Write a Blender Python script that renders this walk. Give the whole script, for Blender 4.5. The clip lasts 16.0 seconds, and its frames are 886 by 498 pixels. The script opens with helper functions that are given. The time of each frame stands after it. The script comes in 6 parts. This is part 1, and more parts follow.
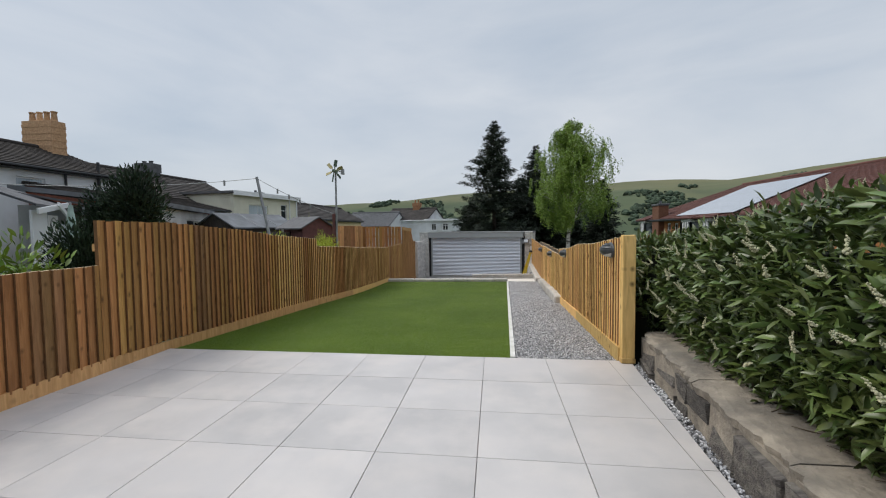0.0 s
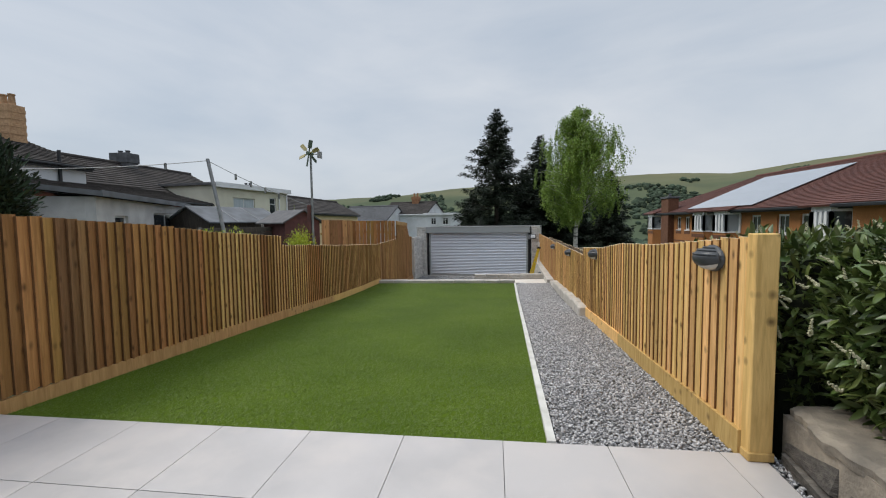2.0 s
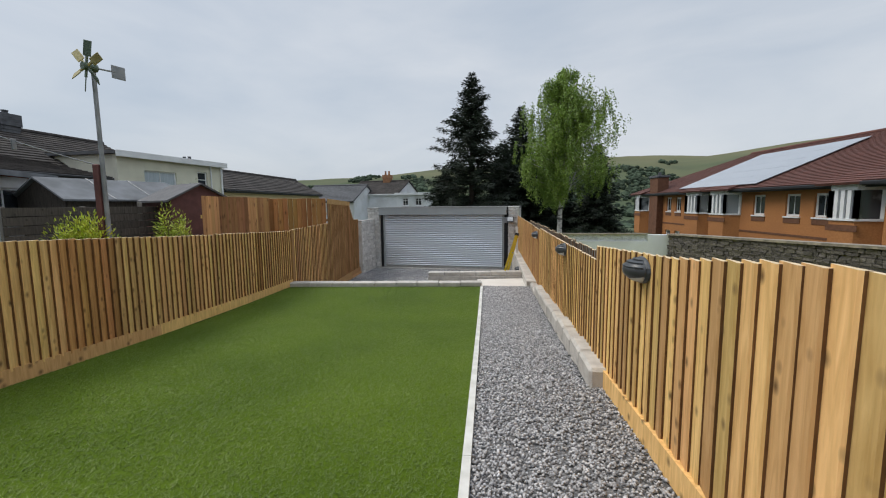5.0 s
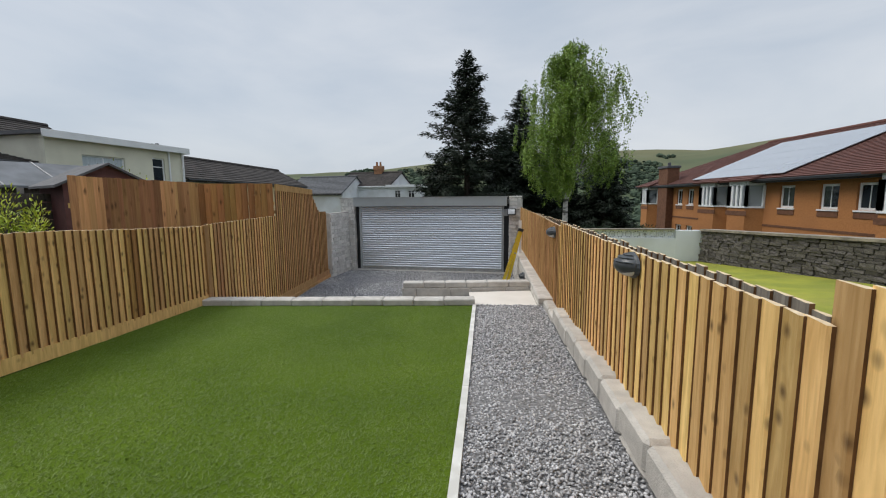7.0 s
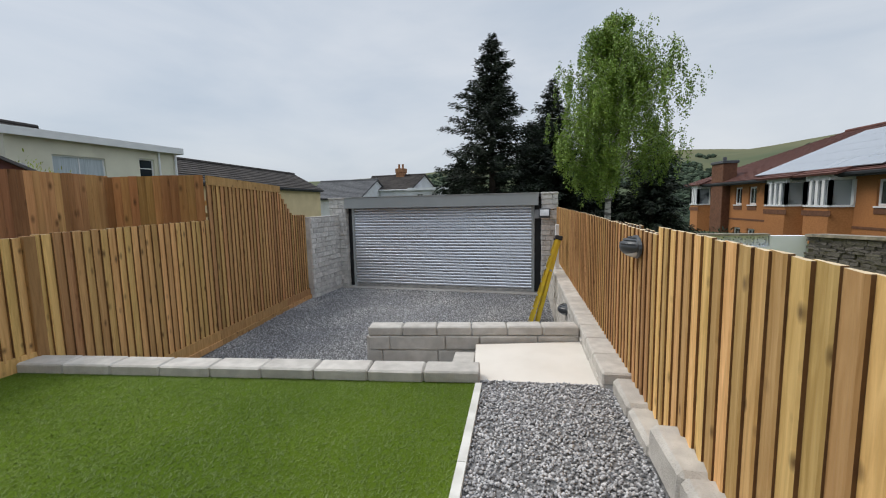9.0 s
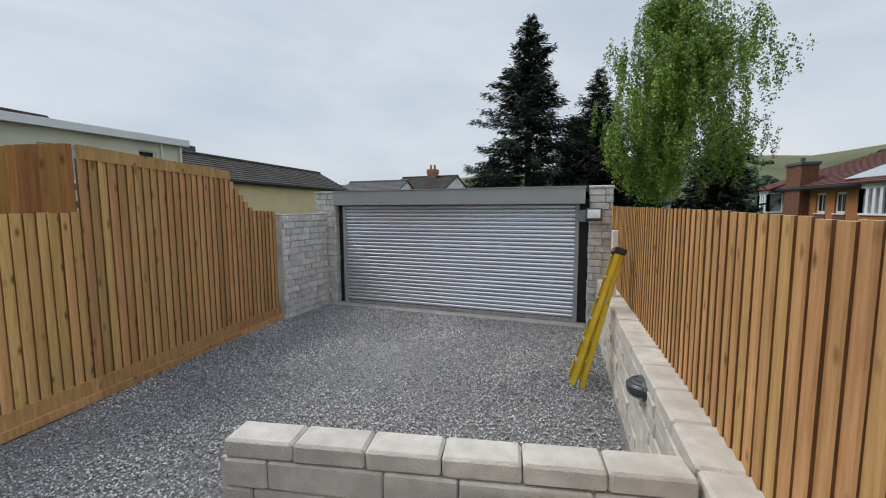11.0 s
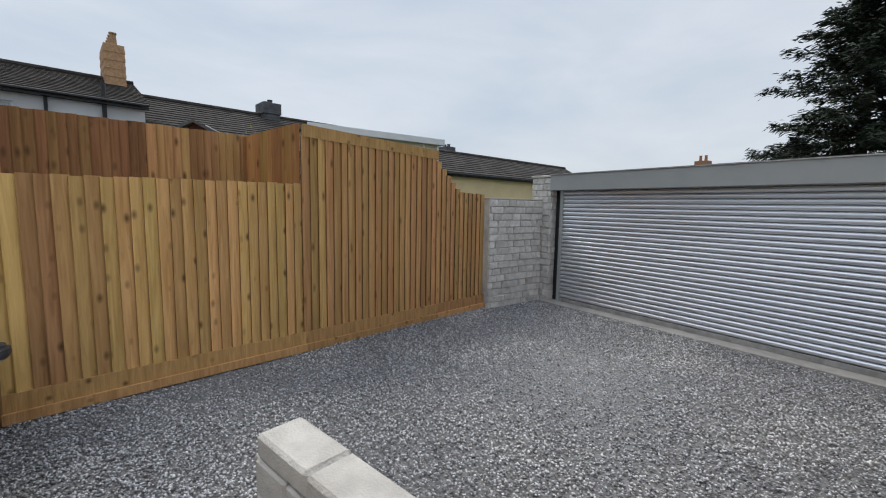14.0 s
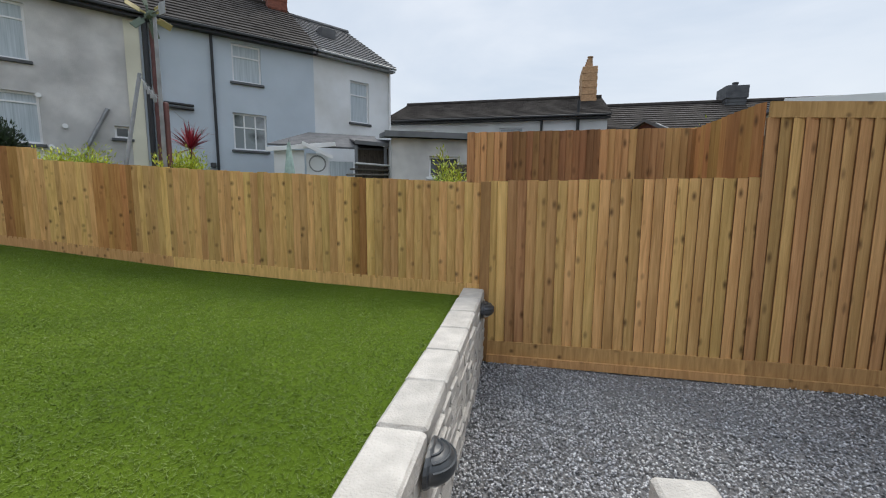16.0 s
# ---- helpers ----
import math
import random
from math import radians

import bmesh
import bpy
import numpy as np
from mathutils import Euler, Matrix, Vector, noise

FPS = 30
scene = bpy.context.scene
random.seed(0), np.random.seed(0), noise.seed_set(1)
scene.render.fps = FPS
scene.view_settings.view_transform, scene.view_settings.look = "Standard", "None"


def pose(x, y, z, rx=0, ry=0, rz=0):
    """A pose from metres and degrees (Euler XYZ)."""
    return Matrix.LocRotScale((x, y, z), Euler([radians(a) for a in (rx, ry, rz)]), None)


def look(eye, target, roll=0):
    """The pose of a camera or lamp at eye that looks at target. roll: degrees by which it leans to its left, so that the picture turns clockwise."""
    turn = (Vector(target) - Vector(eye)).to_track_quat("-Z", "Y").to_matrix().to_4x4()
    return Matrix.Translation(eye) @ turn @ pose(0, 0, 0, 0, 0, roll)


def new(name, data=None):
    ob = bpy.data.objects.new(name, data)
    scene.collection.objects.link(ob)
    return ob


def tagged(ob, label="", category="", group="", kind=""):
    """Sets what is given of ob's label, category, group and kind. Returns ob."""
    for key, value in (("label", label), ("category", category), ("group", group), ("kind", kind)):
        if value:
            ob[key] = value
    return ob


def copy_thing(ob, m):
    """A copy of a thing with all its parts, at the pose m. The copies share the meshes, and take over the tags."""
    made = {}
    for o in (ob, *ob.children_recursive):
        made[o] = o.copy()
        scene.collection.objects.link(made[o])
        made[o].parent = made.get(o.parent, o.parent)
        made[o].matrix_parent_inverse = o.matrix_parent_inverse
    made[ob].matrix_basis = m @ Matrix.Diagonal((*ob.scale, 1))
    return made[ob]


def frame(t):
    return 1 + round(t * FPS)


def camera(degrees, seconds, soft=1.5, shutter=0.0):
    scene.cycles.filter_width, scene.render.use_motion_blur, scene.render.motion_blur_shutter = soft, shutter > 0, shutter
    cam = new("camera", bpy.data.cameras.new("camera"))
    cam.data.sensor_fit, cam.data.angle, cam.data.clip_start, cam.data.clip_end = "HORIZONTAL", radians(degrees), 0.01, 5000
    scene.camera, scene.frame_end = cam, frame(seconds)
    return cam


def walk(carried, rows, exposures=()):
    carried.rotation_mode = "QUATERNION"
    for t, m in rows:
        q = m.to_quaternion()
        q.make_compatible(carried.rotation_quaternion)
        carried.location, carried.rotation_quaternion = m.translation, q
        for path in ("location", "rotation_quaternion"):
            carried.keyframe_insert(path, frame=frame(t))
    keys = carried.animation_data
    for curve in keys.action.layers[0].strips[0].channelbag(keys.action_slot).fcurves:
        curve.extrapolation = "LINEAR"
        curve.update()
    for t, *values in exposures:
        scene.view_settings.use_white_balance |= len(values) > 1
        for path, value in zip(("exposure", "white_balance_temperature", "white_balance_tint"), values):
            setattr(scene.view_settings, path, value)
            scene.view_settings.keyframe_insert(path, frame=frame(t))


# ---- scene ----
cam = camera(93.8, 16.0, soft=1.1)
PATH = [
    (0, (0.08, -0.157, 1.309), (-0.164, 1.826, 1.208), -0.6),
    (0.5, (0.018, 0.191, 1.275), (-0.234, 2.172, 1.169), -0.7),
    (1, (-0.044, 0.605, 1.261), (-0.3, 2.586, 1.15), -0.7),
    (1.5, (-0.067, 1.081, 1.265), (-0.319, 3.061, 1.147), -0.7),
    (2, (-0.064, 1.581, 1.303), (-0.311, 3.562, 1.175), -0.7),
    (2.5, (0.006, 2.16, 1.309), (-0.232, 4.141, 1.169), -0.7),
    (3, (0.143, 2.792, 1.287), (-0.087, 4.773, 1.134), -0.8),
    (3.5, (0.268, 3.479, 1.266), (0.055, 5.461, 1.1), -0.7),
    (4, (0.333, 4.178, 1.249), (0.14, 6.16, 1.065), -0.6),
    (6.5, (0.498, 7.265, 1.112), (0.363, 9.246, 0.868), -0.6),
    (7, (0.52, 8.038, 1.057), (0.374, 10.017, 0.812), -0.5),
    (7.5, (0.546, 8.746, 1.035), (0.379, 10.724, 0.789), -0.5),
    (8, (0.609, 9.463, 1.02), (0.407, 11.438, 0.78), -0.8),
    (8.5, (0.678, 10.199, 0.955), (0.43, 12.171, 0.727), -0.9),
    (9, (0.734, 10.923, 0.894), (0.445, 12.889, 0.674), -1.2),
    (11.5, (0.849, 13.809, 0.683), (0.309, 15.725, 0.491), 0.1),
    (12, (0.89, 14.072, 0.589), (0.238, 15.953, 0.398), 0.2),
    (12.5, (0.953, 14.253, 0.459), (0.147, 16.075, 0.283), 0.3),
    (13, (0.953, 14.364, 0.443), (-0.031, 16.095, 0.261), 0.4),
    (13.5, (0.929, 14.48, 0.458), (-0.273, 16.066, 0.266), 0.8),
    (14, (0.909, 14.555, 0.488), (-0.539, 15.919, 0.281), 1),
    (14.5, (0.872, 14.63, 0.51), (-0.821, 15.669, 0.283), 1.3),
    (15, (0.773, 14.678, 0.466), (-1.117, 15.293, 0.237), 1.1),
    (15.5, (0.711, 14.698, 0.478), (-1.272, 14.788, 0.236), 0.8),
    (16, (0.714, 14.697, 0.512), (-1.219, 14.245, 0.262), 0.5),
]
walk(cam, [(t, look(eye, target, roll)) for t, eye, target, roll in PATH], exposures=((0, 0.0), (9, 0.06), (12, 0.12), (14, 0.14), (15, 0.08), (15.5, 0.16), (16, 0.32)))

# ---- world and light ----
def world_sky():
    w = bpy.data.worlds.new("overcast_sky")
    scene.world = w
    w.use_nodes = True
    nt = w.node_tree
    nt.nodes.clear()
    out = nt.nodes.new("ShaderNodeOutputWorld")
    bg = nt.nodes.new("ShaderNodeBackground")
    sky = nt.nodes.new("ShaderNodeTexSky")
    sky.sky_type, sky.sun_disc = "NISHITA", False
    sky.sun_elevation, sky.sun_rotation = radians(SUN_EL), radians(SUN_ROT)
    sky.air_density, sky.dust_density = 1.2, 2.0
    dim = nt.nodes.new("ShaderNodeVectorMath")
    dim.operation = "SCALE"
    dim.inputs["Scale"].default_value = 0.11
    nt.links.new(sky.outputs[0], dim.inputs[0])
    co = nt.nodes.new("ShaderNodeTexCoord")
    mp = nt.nodes.new("ShaderNodeMapping")
    mp.inputs["Scale"].default_value = (1.0, 1.0, 3.2)
    mp.inputs["Rotation"].default_value = (0.15, 0.1, 0.5)
    nt.links.new(co.outputs["Generated"], mp.inputs["Vector"])
    n1 = nt.nodes.new("ShaderNodeTexNoise")
    n1.inputs["Scale"].default_value = 1.7
    n1.inputs["Detail"].default_value = 6
    n1.inputs["Roughness"].default_value = 0.52
    n1.inputs["Distortion"].default_value = 0.35
    nt.links.new(mp.outputs[0], n1.inputs["Vector"])
    ramp = nt.nodes.new("ShaderNodeValToRGB")
    e = ramp.color_ramp.elements
    e[0].position, e[0].color = 0.30, (0.47, 0.545, 0.645, 1)
    e[1].position, e[1].color = 0.70, (0.70, 0.735, 0.785, 1)
    nt.links.new(n1.outputs["Fac"], ramp.inputs[0])
    mix = nt.nodes.new("ShaderNodeMix")
    mix.data_type = "RGBA"
    mix.inputs[0].default_value = 0.88
    nt.links.new(dim.outputs[0], mix.inputs[6])
    nt.links.new(ramp.outputs[0], mix.inputs[7])
    # an overcast sky is brighter overhead than near the horizon
    sep = nt.nodes.new("ShaderNodeSeparateXYZ")
    nt.links.new(co.outputs["Generated"], sep.inputs[0])
    rise = nt.nodes.new("ShaderNodeMapRange")
    rise.interpolation_type = "SMOOTHSTEP"
    rise.inputs[1].default_value, rise.inputs[2].default_value, rise.inputs[3].default_value, rise.inputs[4].default_value = 0.45, 1.0, 1.0, 2.1
    nt.links.new(sep.outputs[2], rise.inputs[0])
    lift = nt.nodes.new("ShaderNodeVectorMath")
    lift.operation = "SCALE"
    nt.links.new(mix.outputs[2], lift.inputs[0])
    nt.links.new(rise.outputs[0], lift.inputs["Scale"])
    nt.links.new(lift.outputs[0], bg.inputs[0])
    bg.inputs[1].default_value = SKY
    nt.links.new(bg.outputs[0], out.inputs[0])


SUN_EL, SUN_ROT, SKY = 55.0, 282.0, 1.0
world_sky()
sun = new("sun", bpy.data.lights.new("sun", "SUN"))
sun.data.energy, sun.data.angle, sun.data.color = 1.8, radians(28), (1.0, 0.95, 0.86)
sun.matrix_world = look((-56, 12, 82), (0, 0, 0))


# ---- materials ----
def material(name, color, rough=0.7, metal=0.0, color2=None, scale=6.0, stretch=(1, 1, 1), detail=5, contrast=(0.35, 0.65), bump=0.15, bump_scale=60.0,
             per_object=0.0, per_island=0.0, stain=None, stain_scale=0.8, stain_amount=0.5, spec=0.5, coords="Object", distort=0.0, hue=0.0):
    m = bpy.data.materials.new(name)
    m.use_nodes = True
    nt = m.node_tree
    b = nt.nodes["Principled BSDF"]
    L = nt.links.new
    co = nt.nodes.new("ShaderNodeTexCoord") if coords == "Object" else nt.nodes.new("ShaderNodeNewGeometry")
    src = co.outputs["Object"] if coords == "Object" else co.outputs["Position"]
    info = nt.nodes.new("ShaderNodeObjectInfo")
    shift = nt.nodes.new("ShaderNodeVectorMath")
    shift.operation = "MULTIPLY_ADD"
    rnd = nt.nodes.new("ShaderNodeCombineXYZ")
    for i in range(3):
        L(info.outputs["Random"], rnd.inputs[i])
    L(rnd.outputs[0], shift.inputs[0])
    shift.inputs[1].default_value = (37.0, 53.0, 71.0) if coords == "Object" else (0, 0, 0)
    L(src, shift.inputs[2])
    mp = nt.nodes.new("ShaderNodeMapping")
    mp.inputs["Scale"].default_value = stretch
    L(shift.outputs[0], mp.inputs["Vector"])
    n = nt.nodes.new("ShaderNodeTexNoise")
    n.inputs["Scale"].default_value, n.inputs["Detail"].default_value, n.inputs["Distortion"].default_value = scale, detail, distort
    L(mp.outputs[0], n.inputs["Vector"])
    ramp = nt.nodes.new("ShaderNodeValToRGB")
    c2 = color2 or tuple(v * 0.7 for v in color)
    ramp.color_ramp.elements[0].position, ramp.color_ramp.elements[0].color = contrast[0], (*c2, 1)
    ramp.color_ramp.elements[1].position, ramp.color_ramp.elements[1].color = contrast[1], (*color, 1)
    L(n.outputs["Fac"], ramp.inputs[0])
    last = ramp.outputs[0]
    if stain:
        n2 = nt.nodes.new("ShaderNodeTexNoise")
        n2.inputs["Scale"].default_value, n2.inputs["Detail"].default_value = stain_scale, 6
        L(shift.outputs[0], n2.inputs["Vector"])
        r2 = nt.nodes.new("ShaderNodeMapRange")
        r2.inputs[1].default_value, r2.inputs[2].default_value = 0.45, 0.72
        r2.inputs[3].default_value, r2.inputs[4].default_value = 0.0, stain_amount
        L(n2.outputs["Fac"], r2.inputs[0])
        mx = nt.nodes.new("ShaderNodeMix")
        mx.data_type = "RGBA"
        L(r2.outputs[0], mx.inputs[0])
        L(last, mx.inputs[6])
        mx.inputs[7].default_value = (*stain, 1)
        last = mx.outputs[2]
    for amount, out in ((per_object, info.outputs["Random"]), (per_island, None)):
        if amount:
            if out is None:
                out = nt.nodes.new("ShaderNodeNewGeometry").outputs["Random Per Island"]
            hs = nt.nodes.new("ShaderNodeHueSaturation")
            r = nt.nodes.new("ShaderNodeMapRange")
            r.inputs[3].default_value, r.inputs[4].default_value = 1 - amount, 1 + amount
            L(out, r.inputs[0])
            L(r.outputs[0], hs.inputs["Value"])
            if hue:
                wr = nt.nodes.new("ShaderNodeMath")
                wr.operation = "MULTIPLY_ADD"
                fr = nt.nodes.new("ShaderNodeMath")
                fr.operation = "FRACT"
                m7 = nt.nodes.new("ShaderNodeMath")
                m7.operation = "MULTIPLY"
                m7.inputs[1].default_value = 7.3
                L(out, m7.inputs[0])
                L(m7.outputs[0], fr.inputs[0])
                L(fr.outputs[0], wr.inputs[0])
                wr.inputs[1].default_value, wr.inputs[2].default_value = 2 * hue, 0.5 - hue
                L(wr.outputs[0], hs.inputs["Hue"])
            L(last, hs.inputs["Color"])
            last = hs.outputs[0]
    L(last, b.inputs["Base Color"])
    b.inputs["Roughness"].default_value, b.inputs["Metallic"].default_value = rough, metal
    b.inputs["Specular IOR Level"].default_value = spec
    if bump:
        nb = nt.nodes.new("ShaderNodeTexNoise")
        nb.inputs["Scale"].default_value, nb.inputs["Detail"].default_value = bump_scale, 4
        L(mp.outputs[0], nb.inputs["Vector"])
        bp = nt.nodes.new("ShaderNodeBump")
        bp.inputs["Strength"].default_value, bp.inputs["Distance"].default_value = bump, 0.02
        L(nb.outputs["Fac"], bp.inputs["Height"])
        L(bp.outputs[0], b.inputs["Normal"])
    return m


def wood(name, color, dark, spread=0.22, knots=(0.07, 0.034, 0.014), rough=0.72):
    """Sawn softwood: grain along the board, knots, a tone of its own for each board."""
    m = material(name, color, rough, color2=dark, scale=9, stretch=(3.0, 3.0, 0.35), detail=7, contrast=(0.3, 0.7), bump=0.25, bump_scale=30, per_object=spread, distort=0.8, hue=0.012, spec=0.25)
    nt = m.node_tree
    b = nt.nodes["Principled BSDF"]
    L = nt.links.new
    last = b.inputs["Base Color"].links[0].from_socket
    mapping = [x for x in nt.nodes if x.bl_idname == "ShaderNodeMapping"][0]
    v = nt.nodes.new("ShaderNodeTexVoronoi")
    v.inputs["Scale"].default_value = 1.0
    sc = nt.nodes.new("ShaderNodeMapping")
    sc.inputs["Scale"].default_value = (3.2, 3.2, 26.0)
    L(mapping.outputs[0], sc.inputs["Vector"])
    L(sc.outputs[0], v.inputs["Vector"])
    r = nt.nodes.new("ShaderNodeMapRange")
    r.inputs[1].default_value, r.inputs[2].default_value, r.inputs[3].default_value, r.inputs[4].default_value = 0.06, 0.30, 0.80, 0.0
    L(v.outputs["Distance"], r.inputs[0])
    pick = nt.nodes.new("ShaderNodeSeparateColor")
    L(v.outputs["Color"], pick.inputs[0])
    some = nt.nodes.new("ShaderNodeMapRange")
    some.inputs[1].default_value, some.inputs[2].default_value = 0.46, 0.6
    L(pick.outputs[0], some.inputs[0])
    few = nt.nodes.new("ShaderNodeMath")
    few.operation = "MULTIPLY"
    L(r.outputs[0], few.inputs[0])
    L(some.outputs[0], few.inputs[1])
    mx = nt.nodes.new("ShaderNodeMix")
    mx.data_type = "RGBA"
    L(few.outputs[0], mx.inputs[0])
    L(last, mx.inputs[6])
    mx.inputs[7].default_value = (*knots, 1)
    L(mx.outputs[2], b.inputs["Base Color"])
    return m


M_PORC = material("pale_porcelain", (0.53, 0.50, 0.485), 0.36, color2=(0.43, 0.41, 0.40), scale=1.3, bump=0.03, bump_scale=90, per_object=0.035, stain=(0.58, 0.535, 0.505), stain_scale=3.5, stain_amount=0.7, coords="Object")
M_GROUT = material("grey_grout", (0.40, 0.385, 0.37), 0.9, bump=0.2)
M_LANDING = material("cream_landing_slab", (0.70, 0.65, 0.58), 0.5, color2=(0.64, 0.59, 0.52), scale=3, bump=0.05, bump_scale=120)
M_TURF = material("turf_backing", (0.094, 0.146, 0.014), 0.9, color2=(0.072, 0.117, 0.011), scale=0.8, bump=0.4, bump_scale=200, coords="Position", spec=0.05)
M_BLADE = material("turf_blades", (0.118, 0.181, 0.019), 0.55, color2=(0.090, 0.144, 0.015), scale=0.8, contrast=(0.3, 0.7), bump=0, per_island=0.12, stain=(0.15, 0.205, 0.03), stain_scale=1.6, stain_amount=0.45, coords="Position", spec=0.4)
M_STONE_BED = material("gravel_bed", (0.24, 0.235, 0.235), 0.95, color2=(0.10, 0.10, 0.10), scale=45, bump=0.6, bump_scale=90, coords="Position")
M_STONE = material("grey_limestone_chips", (0.50, 0.49, 0.49), 0.75, color2=(0.34, 0.335, 0.34), scale=20, bump=0.25, bump_scale=150, per_island=0.45, coords="Position")
M_STONE_DARK = material("blue_grey_chips", (0.43, 0.43, 0.447), 0.65, color2=(0.25, 0.255, 0.27), scale=20, bump=0.25, bump_scale=150, per_island=0.75, stain=(0.56, 0.55, 0.54), stain_scale=0.8, stain_amount=0.8, coords="Position")
M_EDGE = material("white_edging", (0.66, 0.65, 0.61), 0.7, color2=(0.52, 0.51, 0.47), scale=7, bump=0.1)
M_WOOD_L = wood("treated_pine_brown", (0.72, 0.455, 0.185), (0.49, 0.288, 0.102), 0.2)
M_WOOD_RED = wood("treated_pine_russet", (0.58, 0.345, 0.148), (0.385, 0.212, 0.083), 0.2)
M_WOOD_DEEP = wood("treated_pine_deep_russet", (0.47, 0.245, 0.085), (0.31, 0.15, 0.048), 0.24)
M_WOOD_R = wood("treated_pine_golden", (0.80, 0.52, 0.22), (0.56, 0.335, 0.118), 0.33)
M_WOOD_DARK = wood("treated_pine_red_brown", (0.32, 0.17, 0.075), (0.21, 0.105, 0.045))
M_WOOD_GREY = wood("weathered_grey_timber", (0.25, 0.235, 0.205), (0.14, 0.13, 0.115), 0.2, (0.05, 0.045, 0.04), 0.9)
M_WOOD_OLD = wood("blackened_old_timber", (0.105, 0.09, 0.075), (0.055, 0.047, 0.04), 0.3, (0.03, 0.026, 0.022), 0.9)
# Darker than the boards: shade between them is put into this edge colour.
M_WOOD_EDGE_SHADE = material("shaded_board_edge", (0.19, 0.096, 0.036), 0.85, color2=(0.13, 0.063, 0.023), scale=12, bump=0.2, per_object=0.2)
M_WOOD_END = material("sawn_end_grain", (0.68, 0.55, 0.36), 0.85, color2=(0.55, 0.42, 0.26), scale=30, bump=0.2)
M_BLOCK = material("split_concrete_block", (0.68, 0.66, 0.625), 0.9, color2=(0.52, 0.505, 0.48), scale=14, bump=0.7, bump_scale=45, per_object=0.13, stain=(0.30, 0.29, 0.27), stain_scale=3, stain_amount=0.5, hue=0.01)
M_COPING = material("pale_coping_block", (0.55, 0.52, 0.475), 0.88, color2=(0.43, 0.405, 0.37), scale=9, bump=0.45, bump_scale=90, per_object=0.07, stain=(0.36, 0.335, 0.30), stain_scale=4, stain_amount=0.5)
M_MORTAR = material("mortar", (0.60, 0.585, 0.56), 0.95, bump=0.4, bump_scale=80)
M_STEEL = material("galvanised_slat", (0.80, 0.82, 0.86), 0.36, 0.9, color2=(0.74, 0.76, 0.80), scale=1.5, stretch=(0.3, 1, 4), bump=0.0)
M_FASCIA = material("grey_fascia_sheet", (0.36, 0.38, 0.38), 0.5, 0.1, color2=(0.33, 0.35, 0.35), scale=3, bump=0.02)
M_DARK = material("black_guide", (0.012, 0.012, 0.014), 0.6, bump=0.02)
M_CONC = material("concrete_sill", (0.42, 0.40, 0.37), 0.9, color2=(0.33, 0.31, 0.29), scale=6, bump=0.3)
M_PLASTIC = material("charcoal_plastic", (0.05, 0.055, 0.06), 0.35, color2=(0.035, 0.04, 0.045), scale=20, bump=0.03)
M_LENS = material("milky_lens", (0.70, 0.72, 0.73), 0.25, color2=(0.46, 0.48, 0.49), bump=0.0)
M_YELLOW = material("yellow_fibreglass", (0.72, 0.52, 0.02), 0.4, color2=(0.62, 0.43, 0.02), scale=8, bump=0.03, stain=(0.35, 0.26, 0.05), stain_scale=7, stain_amount=0.3)
M_ALU = material("dull_aluminium", (0.5, 0.5, 0.49), 0.45, 0.6, scale=12, bump=0.05)
M_WHITE = material("white_upvc", (0.78, 0.79, 0.80), 0.35, color2=(0.72, 0.73, 0.74), scale=2, bump=0.0)
M_GLASS = material("dark_window_glass", (0.035, 0.042, 0.05), 0.06, color2=(0.02, 0.025, 0.03), scale=0.7, bump=0.0, spec=0.9)
M_NETGLASS = material("glass_over_net", (0.26, 0.29, 0.31), 0.08, color2=(0.05, 0.06, 0.07), scale=1.1, contrast=(0.42, 0.56), bump=0.0, spec=0.8)
M_CURTAIN = material("pale_net_curtain", (0.50, 0.56, 0.60), 0.5, color2=(0.36, 0.42, 0.46), scale=5, stretch=(6, 6, 0.2), bump=0.0)
M_FIELDSTONE = material("rubble_stone", (0.125, 0.112, 0.10), 0.9, color2=(0.06, 0.054, 0.05), scale=9, bump=0.8, bump_scale=30, per_object=0.35, stain=(0.27, 0.25, 0.21), stain_scale=6, stain_amount=0.4)
M_OLDCONC = material("weathered_concrete_cap", (0.34, 0.295, 0.235), 0.95, color2=(0.19, 0.165, 0.135), scale=7, bump=0.6, bump_scale=40, stain=(0.10, 0.095, 0.085), stain_scale=3, stain_amount=0.6)
M_LAUREL = material("laurel_leaf", (0.130, 0.200, 0.055), 0.36, color2=(0.062, 0.108, 0.026), scale=2.5, bump=0.0, per_island=0.5, per_object=0.3, coords="Position", hue=0.02)
# Near-black colour stands in for the shade deep among the hedge leaves.
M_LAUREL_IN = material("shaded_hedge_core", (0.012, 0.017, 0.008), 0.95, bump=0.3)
M_BLOOM = material("cream_blossom", (0.62, 0.60, 0.42), 0.8, color2=(0.42, 0.41, 0.24), scale=60, bump=0.4, bump_scale=150)
M_TWIG = material("brown_twig", (0.10, 0.075, 0.05), 0.9, bump=0.3)
M_LIME = material("yellow_green_leaf", (0.48, 0.53, 0.05), 0.6, color2=(0.28, 0.36, 0.035), scale=3, bump=0.0, per_island=0.4, coords="Position", hue=0.02)
M_CONIFER = material("dark_conifer_needles", (0.020, 0.034, 0.016), 0.8, color2=(0.010, 0.018, 0.010), scale=1.2, bump=0, per_island=0.5, coords="Position")
M_CYPRESS = material("dark_green_cypress", (0.026, 0.05, 0.02), 0.8, color2=(0.012, 0.026, 0.012), scale=2, bump=0, per_island=0.5, coords="Position")
